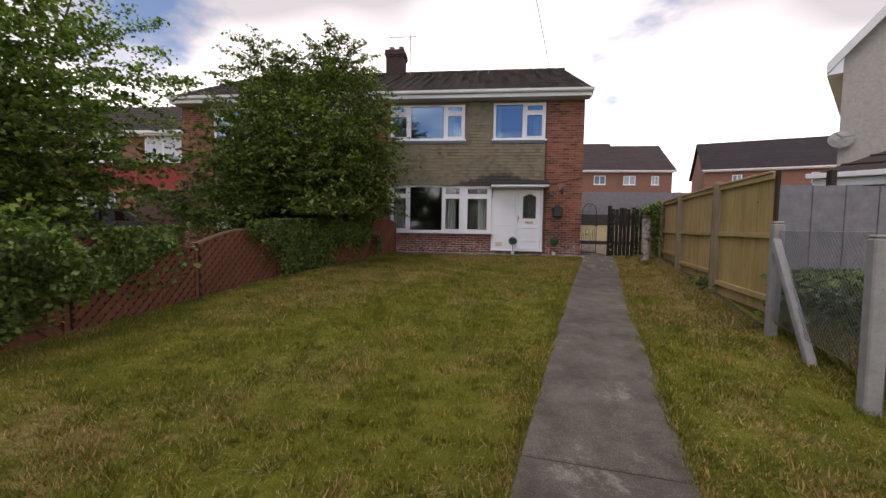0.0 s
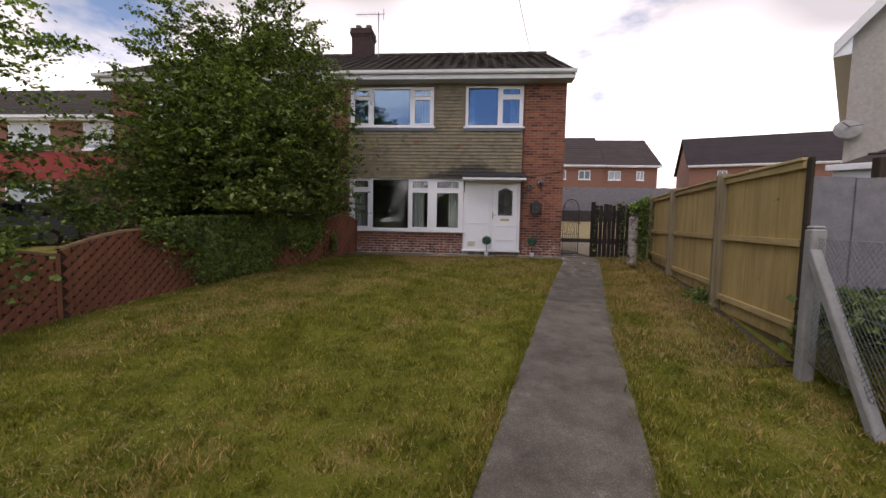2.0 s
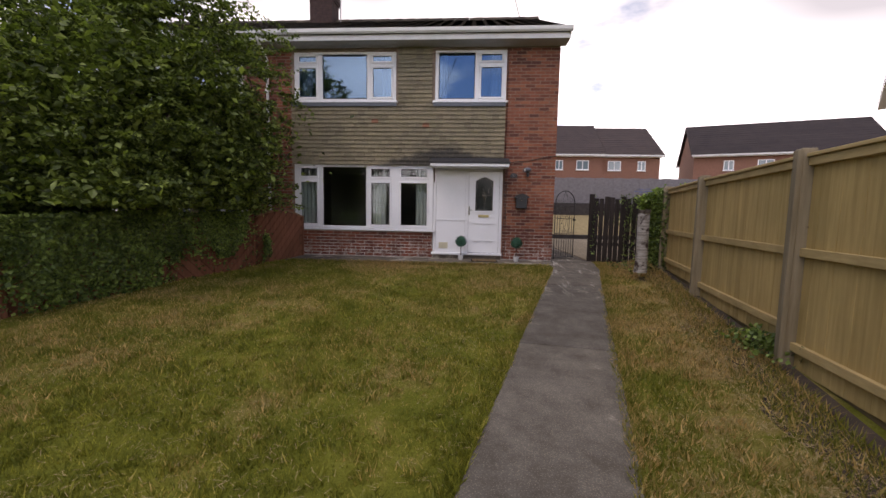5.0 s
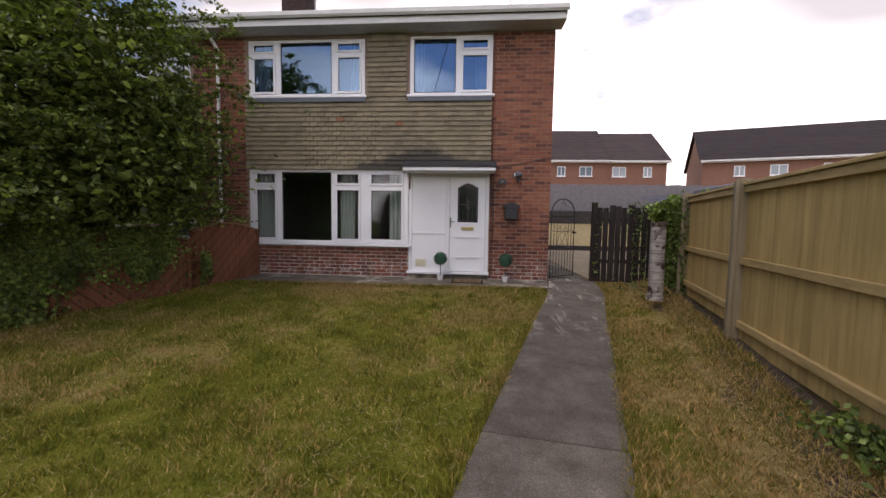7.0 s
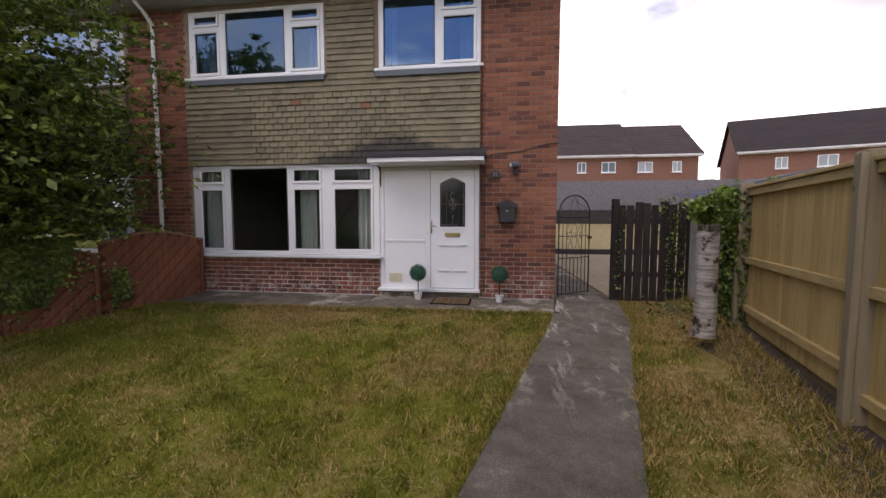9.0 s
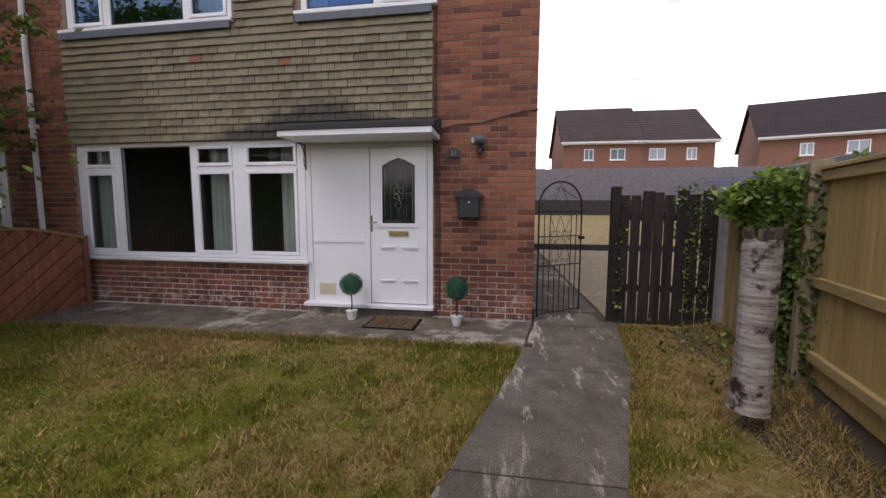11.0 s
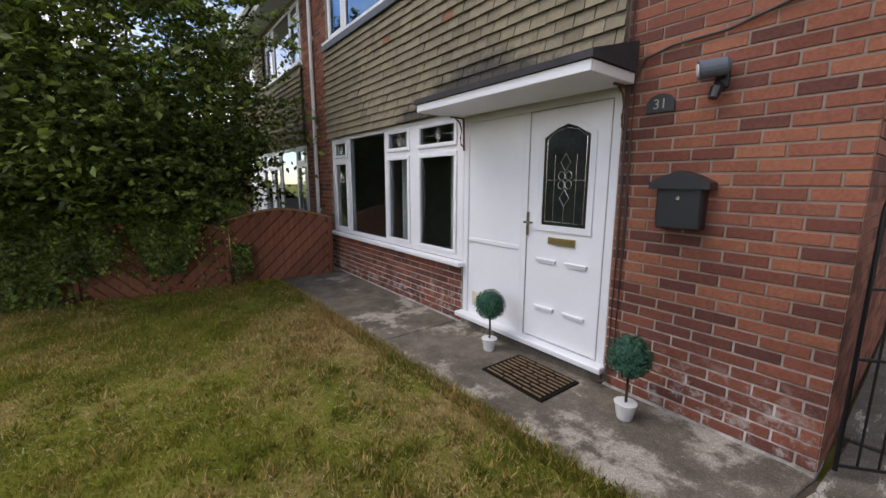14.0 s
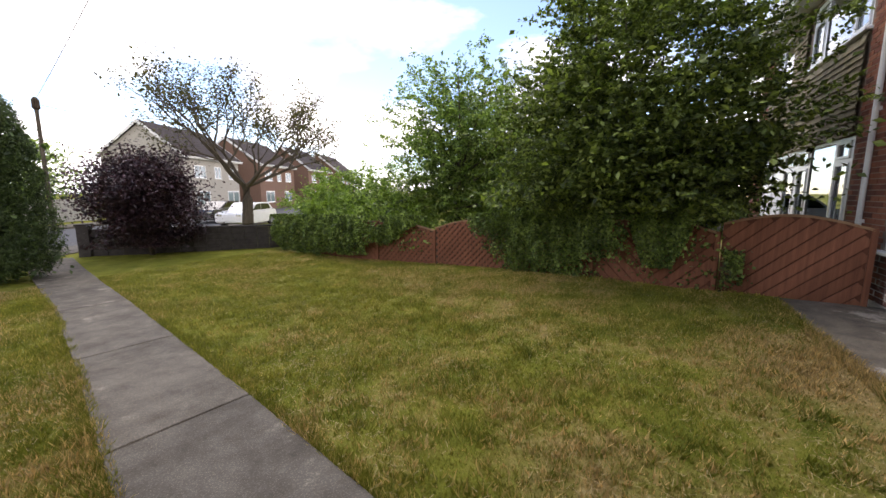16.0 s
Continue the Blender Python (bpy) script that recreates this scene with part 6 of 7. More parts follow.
def car(at, rz, body, label, L=4.0, W=1.7, H=1.45):
    c = thing("car", label, "car", at, rz, "parked cars")
    lower = [(-L / 2, 0.35), (-L / 2, 0.75), (-L / 2 + 0.15, 0.9), (-L * 0.22, 0.98), (L / 2 - 0.12, 0.98), (L / 2, 0.8), (L / 2, 0.32), (L * 0.42, 0.22), (-L * 0.42, 0.22)]
    bm = bmesh.new()
    prism(bm, lower, "y", -W / 2, W / 2)
    bmesh.ops.bevel(bm, geom=list(bm.edges), offset=0.05, segments=2, affect="EDGES", clamp_overlap=True)
    b = part("body", bm, body, c)
    bm = bmesh.new()
    cab = [(-L * 0.24, 0.97), (-L * 0.08, H - 0.04), (L * 0.05, H), (L * 0.30, H - 0.03), (L * 0.455, 0.99)]
    prism(bm, cab, "y", -W / 2 + 0.1, W / 2 - 0.1)
    bmesh.ops.bevel(bm, geom=list(bm.edges), offset=0.06, segments=2, affect="EDGES", clamp_overlap=True)
    part("cabin", bm, body, c)
    for s in (-1, 1):
        y = s * (W / 2 - 0.098)
        for quad in ([(-L * 0.19, 1.0), (-L * 0.075, H - 0.11), (L * 0.04, H - 0.08), (L * 0.04, 1.0)], [(L * 0.055, 1.0), (L * 0.055, H - 0.08), (L * 0.27, H - 0.11), (L * 0.34, 1.03)]):
            bm = bmesh.new()
            prism(bm, quad, "y", y - 0.006, y + 0.006)
            part("side_window", bm, GLASS_CAR, c, "dark side window")
    for x, s in ((-L * 0.31, -1), (L * 0.31, -1), (-L * 0.31, 1), (L * 0.31, 1)):
        y = s * (W / 2 - 0.08)
        w = part("wheel", tube(bmesh.new(), [(x, y - 0.1, 0.31), (x, y - 0.08, 0.31), (x, y + 0.08, 0.31), (x, y + 0.1, 0.31)], [0.27, 0.31, 0.31, 0.27], 20), RUBBER, c)
        part("rim", tube(bmesh.new(), [(x, y + s * 0.095, 0.31), (x, y + s * 0.108, 0.31)], 0.19, 14), ALU, w)
    for s in (-1, 1):
        part("headlight", boxes((-L / 2 - 0.01, -L / 2 + 0.2, s * (W / 2 - 0.28) - 0.16, s * (W / 2 - 0.28) + 0.16, 0.66, 0.8), bevel=0.03), CHROME, c)
        part("tail_light", boxes((L / 2 - 0.1, L / 2 + 0.012, s * (W / 2 - 0.2) - 0.1, s * (W / 2 - 0.2) + 0.1, 0.7, 0.95), bevel=0.02), REDPANEL, c)
    return c


car((-12.0, -11.9, 0.11), 24 + 180 - 0, CARWHITE, "small white hatchback parked on the street")
car((-13.2, -16.6, 0.11), 24 + 180, CARBLACK, "black car parked across the street")
car((-13.6, 11.4, 0.7), 75, CARGREY, "dark grey car parked beyond the fence")


# ---- houses round about ----
def lattice_frame(xs, zs, y0, y1):
    """One welded window frame: bars on the even intervals of xs and zs, openings between."""
    bm = bmesh.new()
    v = {}

    def at(i, j, y):
        if (i, j, y) not in v:
            v[i, j, y] = bm.verts.new((xs[i], y, zs[j]))
        return v[i, j, y]

    def solid(i, j):
        return 0 <= i < len(xs) - 1 and 0 <= j < len(zs) - 1 and (i % 2 == 0 or j % 2 == 0)
    for i in range(len(xs) - 1):
        for j in range(len(zs) - 1):
            if not solid(i, j):
                continue
            bm.faces.new((at(i, j, y0), at(i + 1, j, y0), at(i + 1, j + 1, y0), at(i, j + 1, y0)))
            bm.faces.new((at(i, j, y1), at(i, j + 1, y1), at(i + 1, j + 1, y1), at(i + 1, j, y1)))
            for (di, dj), (a, b) in (((-1, 0), ((i, j + 1), (i, j))), ((1, 0), ((i + 1, j), (i + 1, j + 1))), ((0, -1), ((i, j), (i + 1, j))), ((0, 1), ((i + 1, j + 1), (i, j + 1)))):
                if not solid(i + di, j + dj):
                    bm.faces.new((at(*a, y0), at(*a, y1), at(*b, y1), at(*b, y0)))
    return bm


def simple_house(name, label, at, rz, L, D, eave, ridge, wall, roofm, wins, barge=None, zb=-1.5, over=0.35):
    """A gabled house: the front runs along local x from 0 to L at y 0; wins are (x, z, w, h)."""
    h = thing(name, label, "house", at, rz, "houses round about")
    bm = boxes((0, L, 0, D, zb, eave))
    w = part("wall", bm, wall, h)
    bm = bmesh.new()
    prism(bm, [(0.01, eave + 0.001), (D - 0.01, eave + 0.001), (D / 2, ridge - 0.12)], "x", 0.01, L - 0.01)
    part("gable", bm, wall, h)
    o = over
    s = (ridge - eave) / (D / 2)
    bm = bmesh.new()
    prism(bm, [(-o, eave - o * s), (D / 2, ridge), (D + o, eave - o * s), (D + o, eave - o * s + 0.12), (D / 2, ridge + 0.14), (-o, eave - o * s + 0.12)], "x", -0.2, L + 0.2)
    r = part("roof", bm, roofm, h)
    bm = bmesh.new()
    rows = int(math.hypot(D / 2, ridge - eave) / 0.35)
    for k in range(rows):
        y = -o + (D / 2 + o) * k / rows
        z = eave + (y) * s + 0.12
        box(bm, -0.2, L + 0.2, y, y + 0.07, z, z + 0.045)
    part("tile_coursing", bm, roofm, r)["kind"] = "stuff"
    part("gutter", boxes((-0.22, L + 0.22, -o - 0.1, -o - 0.002, eave - o * s - 0.02, eave - o * s + 0.1), (-0.1, L + 0.1, -o, -0.002, eave - o * s - 0.1, eave - o * s - 0.02)), GUTTER, h, "white gutter and fascia")
    for x in (-0.24, L + 0.205):
        bm = bmesh.new()
        prism(bm, [(-o, eave - o * s - 0.12), (-o, eave - o * s + 0.15), (D / 2, ridge + 0.16), (D + o, eave - o * s + 0.15), (D + o, eave - o * s - 0.12), (D / 2, ridge - 0.12)], "x", x, x + 0.035)
        part("bargeboard", bm, barge or GUTTER, h)
    for x, z, ww, hh in wins:
        wn_ = part("window", lattice_frame([x - ww / 2, x - ww / 2 + 0.07, x - 0.035, x + 0.035, x + ww / 2 - 0.07, x + ww / 2], [z - hh / 2, z - hh / 2 + 0.07, z + hh / 2 - 0.07, z + hh / 2], -0.04, -0.003), UPVC, h)
        part("window_sill", boxes((x - ww / 2 - 0.05, x + ww / 2 + 0.05, -0.10, -0.002, z - hh / 2 - 0.06, z - hh / 2 - 0.001)), UPVC, wn_)
        part("pane", boxes((x - ww / 2 + 0.07, x - 0.036, -0.02, -0.002, z - hh / 2 + 0.07, z + hh / 2 - 0.07), (x + 0.036, x + ww / 2 - 0.07, -0.02, -0.002, z - hh / 2 + 0.07, z + hh / 2 - 0.07)), FARGLASS, wn_)
    return h


FARGLASS = Mat("dark glazed pane", 0.05, 0, 0.9).color((0.16, 0.22, 0.25)).m
simple_house("terrace_house", "orange-brick semi-detached house with dark roof beyond the fence", (7.4, 40.0, 0), 0, 5.75, 8.0, 7.6, 10.75, FARBRICK, ROOF_FAR, [(1.9, 6.5, 0.7, 0.85), (4.0, 6.5, 1.1, 0.85), (2.0, 3.6, 1.2, 1.2), (4.2, 3.6, 1.2, 1.2)], barge=ROOF_FAR)
simple_house("terrace_house", "orange-brick semi-detached house with brown gable roof beyond the fence", (13.2, 40.25, 0), 0, 5.1, 8.0, 7.6, 10.55, FARBRICK, ROOF_FAR, [(1.1, 6.5, 1.15, 0.85), (3.5, 6.5, 0.7, 0.85), (1.2, 3.6, 1.2, 1.2)], barge=ROOF_FAR)
simple_house("terrace_house", "orange-brick house with long brown roof and side gable", (21.1, 40.0, 0), -19, 13.0, 8.0, 7.6, 10.6, FARBRICK, ROOF_FAR, [(2.6, 6.5, 0.75, 0.85), (5.2, 6.5, 1.15, 0.85), (8.5, 6.5, 1.15, 0.85)], barge=ROOF_FAR)
simple_house("terrace_house", "brown brick house gable seen past the side wall", (-6.0, 41.0, 0), 0, 10.6, 8.0, 6.2, 9.0, FARBRICK, ROOF_FAR, [(8.5, 5.3, 1.0, 0.9)], barge=ROOF_FAR)
h = simple_house("neighbour_house", "red brick house with deep red cladding band and white windows", (-24.0, 17.0, 0), 0, 12.6, 7.5, 6.05, 8.2, FARBRICK, ROOFT, [(8.9, 5.15, 1.9, 1.15), (5.4, 5.15, 2.0, 1.15), (8.6, 2.4, 2.2, 1.3), (5.2, 2.4, 2.2, 1.3), (1.8, 5.15, 1.9, 1.15)], zb=0.3)
part("cladding", boxes((0.1, 12.4, -0.035, -0.004, 3.3, 4.45)), REDPANEL, h, "deep red cladding band")
for x, z, ww, hh in ((8.9, 5.15, 1.9, 1.15), (5.4, 5.15, 2.0, 1.15)):
    part("blind", boxes((x - ww / 2 + 0.08, x + ww / 2 - 0.08, -0.028, -0.021, z - 0.35, z + hh / 2 - 0.08)), BLIND, h, "white window blind")
bm = bmesh.new()
box(bm, 0, 1, -0.3, 0.3, 0, 1.3, 0.02)
ch = part("chimney_stack", bm, FARBRICK, h)
ch.location = (11.0, 3.7, 7.9)
sh = thing("garden_shed", "brown painted flat-roofed garden shed beside the brick house", "shed", (-12.9, 13.2, 0.7))
part("wall", boxes((0, 2.1, 0, 1.6, 0, 2.15)), BROWNSHED, sh)
part("roof", boxes((-0.08, 2.18, -0.1, 1.7, 2.151, 2.23), bevel=0.01), REDTRIM, sh)
part("door", boxes((1.45, 2.05, -0.03, -0.002, 0.05, 1.9), bevel=0.004), DARKPOST, sh)

gh = simple_house("gable_house", "pebbledashed house with dark verge beside the garden", (9.44 + 0.743 * 8.6, 11.2 - 0.669 * 8.6, 0), 48, 9.2, 8.6, 6.3, 11.25, RENDERW, ROOFT, [], over=0.3)
bm = bmesh.new()
prism(bm, [(8.601, 5.80), (8.90, 5.80), (8.90, 5.94), (8.601, 6.28)], "x", -0.19, 9.38)
part("boxed_eave", bm, UPVC, gh, "white plastic boxed eave")
dish = thing("satellite_dish", "pale round satellite dish on the corner of the rendered house", "satellite dish", (9.34, 11.0, 4.15), 310)
bm = bmesh.new()
bmesh.ops.create_uvsphere(bm, u_segments=20, v_segments=10, radius=0.42)
bmesh.ops.delete(bm, geom=[v for v in bm.verts if v.co.z < 0.26], context="VERTS")
bmesh.ops.transform(bm, matrix=pose(0, 0, 0, 68, 0, 20) @ Matrix.Translation((0, 0, -0.45)), verts=bm.verts)
o = part("reflector", bm, CONCPOST, dish)
o.modifiers.new("thickness", "SOLIDIFY").thickness = 0.01
part("arm", tube(bmesh.new(), [(0.25, 0, 0), (0, 0, 0), (-0.05, -0.3, 0.05)], 0.015, 6), ALU, dish)


def garage():
    g = thing("garage", "low garage with dark tiled hipped roof and white gutter", "garage", (5.85, 7.2, 0.6), -42)
    part("wall", boxes((0.2, 3.6, 0.2, 3.0, 0, 2.0)), RENDERW, g)
    bm = bmesh.new()
    v = [bm.verts.new(p) for p in ((0, 0, 2.08), (3.8, 0, 2.08), (3.8, 3.2, 2.08), (0, 3.2, 2.08), (2.6, 1.6, 3.25), (3.8, 1.6, 3.25))]
    for q in ((0, 1, 5, 4), (1, 2, 5), (2, 3, 4, 5), (3, 0, 4), (3, 2, 1, 0)):
        bm.faces.new([v[k] for k in q])
    rf = part("roof", bm, ROOFT, g)
    bm = bmesh.new()
    for k in range(1, 8):
        u = k / 8
        tube(bm, [(2.6 * u, 1.6 * u, 2.09 + 1.17 * u), (3.8, 1.6 * u, 2.09 + 1.17 * u)], 0.02, 4)
    part("tile_coursing", bm, ROOFT, rf)["kind"] = "stuff"
    part("gutter", boxes((-0.08, 3.85, -0.10, -0.002, 2.0, 2.09), (0.0, 3.8, 0.0, 0.05, 1.86, 1.999), bevel=0.01), GUTTER, g, "white gutter and fascia")
    return g


garage()
sd = thing("garden_shed", "grey low-roofed shed far behind the hedge", "shed", (13.6, 24.0, 1.0), -5)
part("wall", boxes((0, 4.5, 0, 3, 0, 2.6)), SHEDGREY, sd)
bm = bmesh.new()
prism(bm, [(-0.2, 2.85), (1.4, 3.2), (4.7, 3.0), (4.7, 2.5), (-0.2, 2.5)], "y", -0.2, 3.2)
part("roof", bm, SHEDGREY, sd)
ai = thing("rotary_airer", "rotary washing line with blue cords beyond the hedge", "washing line", (7.6, 17.0, 0.83))
part("pole", tube(bmesh.new(), [(0, 0, 0), (0, 0, 2.1)], 0.022, 8), ALU, ai)
bm = bmesh.new()
for k in range(4):
    a = k * math.pi / 2 + 0.5
    tube(bm, [(0, 0, 1.75), (0.9 * math.cos(a), 0.9 * math.sin(a), 1.98)], 0.012, 5)
part("arms", bm, ALU, ai)
bm = bmesh.new()
for q in (0.5, 0.75, 1.0):
    ps = [(0.9 * q * math.cos(k * math.pi / 2 + 0.5), 0.9 * q * math.sin(k * math.pi / 2 + 0.5), 1.75 + 0.23 * q) for k in range(5)]
    tube(bm, ps, 0.006, 4)
part("cords", bm, plain("blue cord", (0.08, 0.14, 0.35)), ai, "blue washing cords")

# row across the street
ROW = [((-18.0, -29.1), 8.2, 7.6, "cream rendered semi-detached house across the street"), ((-28.0, -32.5), 9.0, 7.6, "brown brick semi-detached house across the street"),
       ((-38.5, -36.0), 9.0, 7.8, "brick and white semi-detached house further along the street"), ((-49.0, -40.0), 9.0, 7.8, "distant brick semi-detached house along the street")]
for i, ((x, y), L, hgt, lab) in enumerate(ROW):
    simple_house("street_house", lab, (x + 2.0, y + 3.6, 0.1), 24.9 + 180, L, 7.4, 5.35, hgt + 0.45, RENDERW if i == 0 else BROWNBRICK, ROOF_FAR, [(2.0, 3.9, 1.6, 1.1), (4.6, 3.9, 1.0, 1.1), (7.2, 3.9, 1.6, 1.1), (2.2, 1.5, 2.0, 1.3), (7.0, 1.5, 2.0, 1.3)])
bw = thing("street_wall", "pale block garden wall across the street", "wall", (4.5, -19.8, 0.1), 24.9 + 180)
part("wall", boxes((0, 16, 0, 0.2, 0, 1.5), (0, 16, -0.04, 0.24, 1.5005, 1.57), bevel=0.01), CONCPOST, bw)
for i, (x, y, rx, rz, lab, m_) in enumerate(((-6, -30, 4.0, 2.6, "rounded green trees behind the street wall", LEAF_MID), (0, -27, 4.5, 3.2, "dark green trees across the street", LEAF_DARK), (7, -24, 4.5, 3.4, "green trees at the street bend", LEAF_MID))):
    tree("background_tree", lab, (x, y, 0.1), 0.2, 2.4 + rz * 0.5, rx, 3.0, rz, 9000, 0.24, m_, 50 + i, 70, limbs=10)


def pole(at, h, label):
    p = thing("utility_pole", label, "utility pole", at)
    part("pole", tube(bmesh.new(), [(0, 0, -0.1), (0, 0, h)], [0.12, 0.085], 10), BARK, p)
    part("pole_cap", tube(bmesh.new(), [(0, 0, h - 0.5), (0, 0, h - 0.4), (0, 0, h), (0, 0, h + 0.15)], [0.10, 0.17, 0.17, 0.05], 10), DARKPOST, p)
    return p


pole((-4.9, -18.2, 0.1), 6.8, "wooden telegraph pole in the street")
bm = bmesh.new()


def wire(a, b, sag, rad=0.012):
    tube(bm, [Vector(a).lerp(Vector(b), t) + Vector((0, 0, -4 * sag * t * (1 - t))) for t in np.linspace(0, 1, 13)], rad, 4)


wire((-4.9, -18.2, 6.9), (2.8, 16.9, 8.4), 0.35)
wire((-4.9, -18.2, 6.7), (-30, -26, 7.5), 0.6)
tagged(part("overhead_wire", bm, CABLE), "thin overhead telephone wires", "wire")


# ---- grass blades ----
def on_path(x, y):
    w = np.interp(y, [-7.0, -4.0, 2.1, 5.05, 7.4, 10.2, 11.85, 12.6, 13.4], [-1.75, -1.0, 0.50, 1.27, 1.92, 2.72, 3.20, 3.35, 3.40])
    e = np.interp(y, [-7.0, -4.0, 2.1, 5.05, 7.4, 10.2, 11.9, 13.4], [-0.65, 0.05, 1.43, 2.20, 2.86, 3.68, 4.20, 4.40])
    return (x > w - 0.0) & (x < e + 0.0)


def blades(name, x, y, h, label, seed, wide=1.0):
    r = np.random.RandomState(seed)
    n = len(x)
    z = ground_z(x, y)
    a = r.uniform(0, 2 * np.pi, n)
    lean = r.uniform(0.2, 1.1, n) * h
    b = r.uniform(0, 2 * np.pi, n)
    w = 0.003 + 0.0042 * r.rand(n) + (0.004 * (r.rand(n) < 0.12))
    w = w * wide
    dx, dy = np.cos(a) * w, np.sin(a) * w
    p0 = np.stack([x - dx, y - dy, z - 0.01], 1)
    p1 = np.stack([x + dx, y + dy, z - 0.01], 1)
    p2 = np.stack([x + np.cos(b) * lean, y + np.sin(b) * lean, z + h], 1)
    v = np.stack([p0, p1, p2], 1).reshape(-1, 3)
    o = from_arrays(name, v, np.arange(3 * n).reshape(n, 3), BLADE)
    return tagged(o, label, "grass", "", "stuff")


def straw_clippings(x, y, seed):
    """Dry cut grass lying on the lawn."""
    r = np.random.RandomState(seed)
    n = len(x)
    a, L = r.uniform(0, 2 * np.pi, n), r.uniform(0.02, 0.075, n)
    w = 0.0016
    z = ground_z(x, y) + r.uniform(0.008, 0.035, n)
    ux, uy = np.cos(a), np.sin(a)
    dz = r.uniform(-0.012, 0.012, n)
    v = np.stack([np.stack([x - uy * w, y + ux * w, z], 1), np.stack([x + uy * w, y - ux * w, z], 1), np.stack([x + ux * L + uy * w * 0.5, y + uy * L - ux * w * 0.5, z + dz], 1), np.stack([x + ux * L - uy * w * 0.5, y + uy * L + ux * w * 0.5, z + dz], 1)], 1).reshape(-1, 3)
    tagged(from_arrays("straw_clippings", v, np.arange(4 * n).reshape(n, 4), STRAW), "dry straw-coloured grass clippings lying on the lawn", "grass clippings", "", "stuff")


STRAW = plain("dry straw", (0.48, 0.36, 0.17), 0.8, var=0.35, scale=30)
r = np.random.RandomState(77)
N = 760000
gx, gy = r.uniform(-5.2, 5.4, N), -1.5 + 14.6 * r.rand(N) ** 0.9
fx = np.interp(gy, [-1.84, 2.0, 3.8, 5.6, 7.4, 9.2, 11.0, 12.66], [-6.1, -4.85, -4.6, -4.45, -4.2, -3.72, -3.2, -2.78])
rx_ = np.interp(gy, [-2.0, 2.97, 4.75, 6.88, 9.15, 11.35, 13.0], [3.0, 3.6, 3.70, 4.10, 4.64, 5.2, 5.45])
ok = (gx > fx + 0.05) & (gx < rx_) & ~on_path(gx, gy) & ~((gy > 11.80 + 0.024 * (gx + 2.7)) & (gx < 3.42)) & (gy < 12.95)
bare = np.sin(gx * 1.7 + 1.0) * np.sin(gy * 1.3) + 0.5 * np.sin(gx * 4.1 + gy * 3.3)
ok &= r.rand(N) < np.clip(0.9 - 0.25 * bare, 0.45, 1)
gx, gy = gx[ok], gy[ok]
clump = 0.5 + 0.5 * np.sin(gx * 3.1 + 2 * np.sin(gy * 2.7)) * np.sin(gy * 3.7 + gx)
tuft = np.sin(gx * 11 + 3 * np.sin(gy * 6)) * np.sin(gy * 13 + 2 * np.sin(gx * 7))
h = (0.014 + 0.034 * r.rand(len(gx)) ** 1.5) * (0.55 + 0.8 * clump) * (0.75 + 0.75 * np.clip(tuft, 0, 1))
blades("lawn_grass", gx, gy, h, "short uneven lawn grass with dry patches", 78)
K = 62000
sx, sy = r.uniform(-5.2, 5.4, K), -1.5 + 14.6 * r.rand(K) ** 0.9
fx = np.interp(sy, [-1.84, 2.0, 3.8, 5.6, 7.4, 9.2, 11.0, 12.66], [-6.1, -4.85, -4.6, -4.45, -4.2, -3.72, -3.2, -2.78])
rx_ = np.interp(sy, [-2.0, 2.97, 4.75, 6.88, 9.15, 11.35, 13.0], [3.0, 3.6, 3.70, 4.10, 4.64, 5.2, 5.45])
patch = np.sin(sx * 1.9 + 2) * np.sin(sy * 1.4 + 0.5) + 0.5 * np.sin(sx * 4.7 - sy * 3.1) + 0.5 * (sx > 0.25 * sy + 1.8)
ok = (sx > fx + 0.05) & (sx < rx_) & ~on_path(sx, sy) & ~((sy > 11.80 + 0.024 * (sx + 2.7)) & (sx < 3.42)) & (sy < 12.95) & (patch > r.uniform(-1.2, 0.9, K))
straw_clippings(sx[ok], sy[ok], 90)
# coarse tufts of broad blades scattered in the nearer lawn
cx_, cy_ = r.uniform(-3.6, 5.2, 2600), r.uniform(0.5, 11.7, 2600)
tx = np.repeat(cx_, 26) + 0.035 * r.normal(size=2600 * 26)
ty = np.repeat(cy_, 26) + 0.035 * r.normal(size=2600 * 26)
rr_ = np.interp(ty, [-2.0, 2.97, 4.75, 6.88, 9.15, 11.35, 13.0], [3.0, 3.6, 3.70, 4.10, 4.64, 5.2, 5.45])
ff_ = np.interp(ty, [-1.84, 2.0, 3.8, 5.6, 7.4, 9.2, 11.0, 12.66], [-6.1, -4.85, -4.6, -4.45, -4.2, -3.72, -3.2, -2.78])
ok = (tx > ff_ + 0.05) & (tx < rr_) & ~on_path(tx, ty) & (ty < 11.7)
blades("coarse_grass", tx[ok], ty[ok], 0.025 + 0.045 * r.rand(ok.sum()), "coarse broad-bladed grass tufts in the lawn", 86, 1.5)
# longer tufts along the path edges, fences and patio
M = 26000
ty = r.uniform(-1.0, 12.9, M)
pw = np.interp(ty, [-7.0, -4.0, 2.1, 5.05, 7.4, 10.2, 11.85, 12.6, 13.4], [-1.75, -1.0, 0.50, 1.27, 1.92, 2.72, 3.20, 3.35, 3.40])
pe = np.interp(ty, [-7.0, -4.0, 2.1, 5.05, 7.4, 10.2, 11.9, 13.4], [-0.65, 0.05, 1.43, 2.20, 2.86, 3.68, 4.20, 4.40])
side = r.rand(M) < 0.5
tx = np.where(side, pw - 0.10 * r.rand(M) ** 1.4, pe + 0.14 * r.rand(M) ** 1.4)
ok = ~(side & (ty > 11.7))
tx, ty = tx[ok], ty[ok]
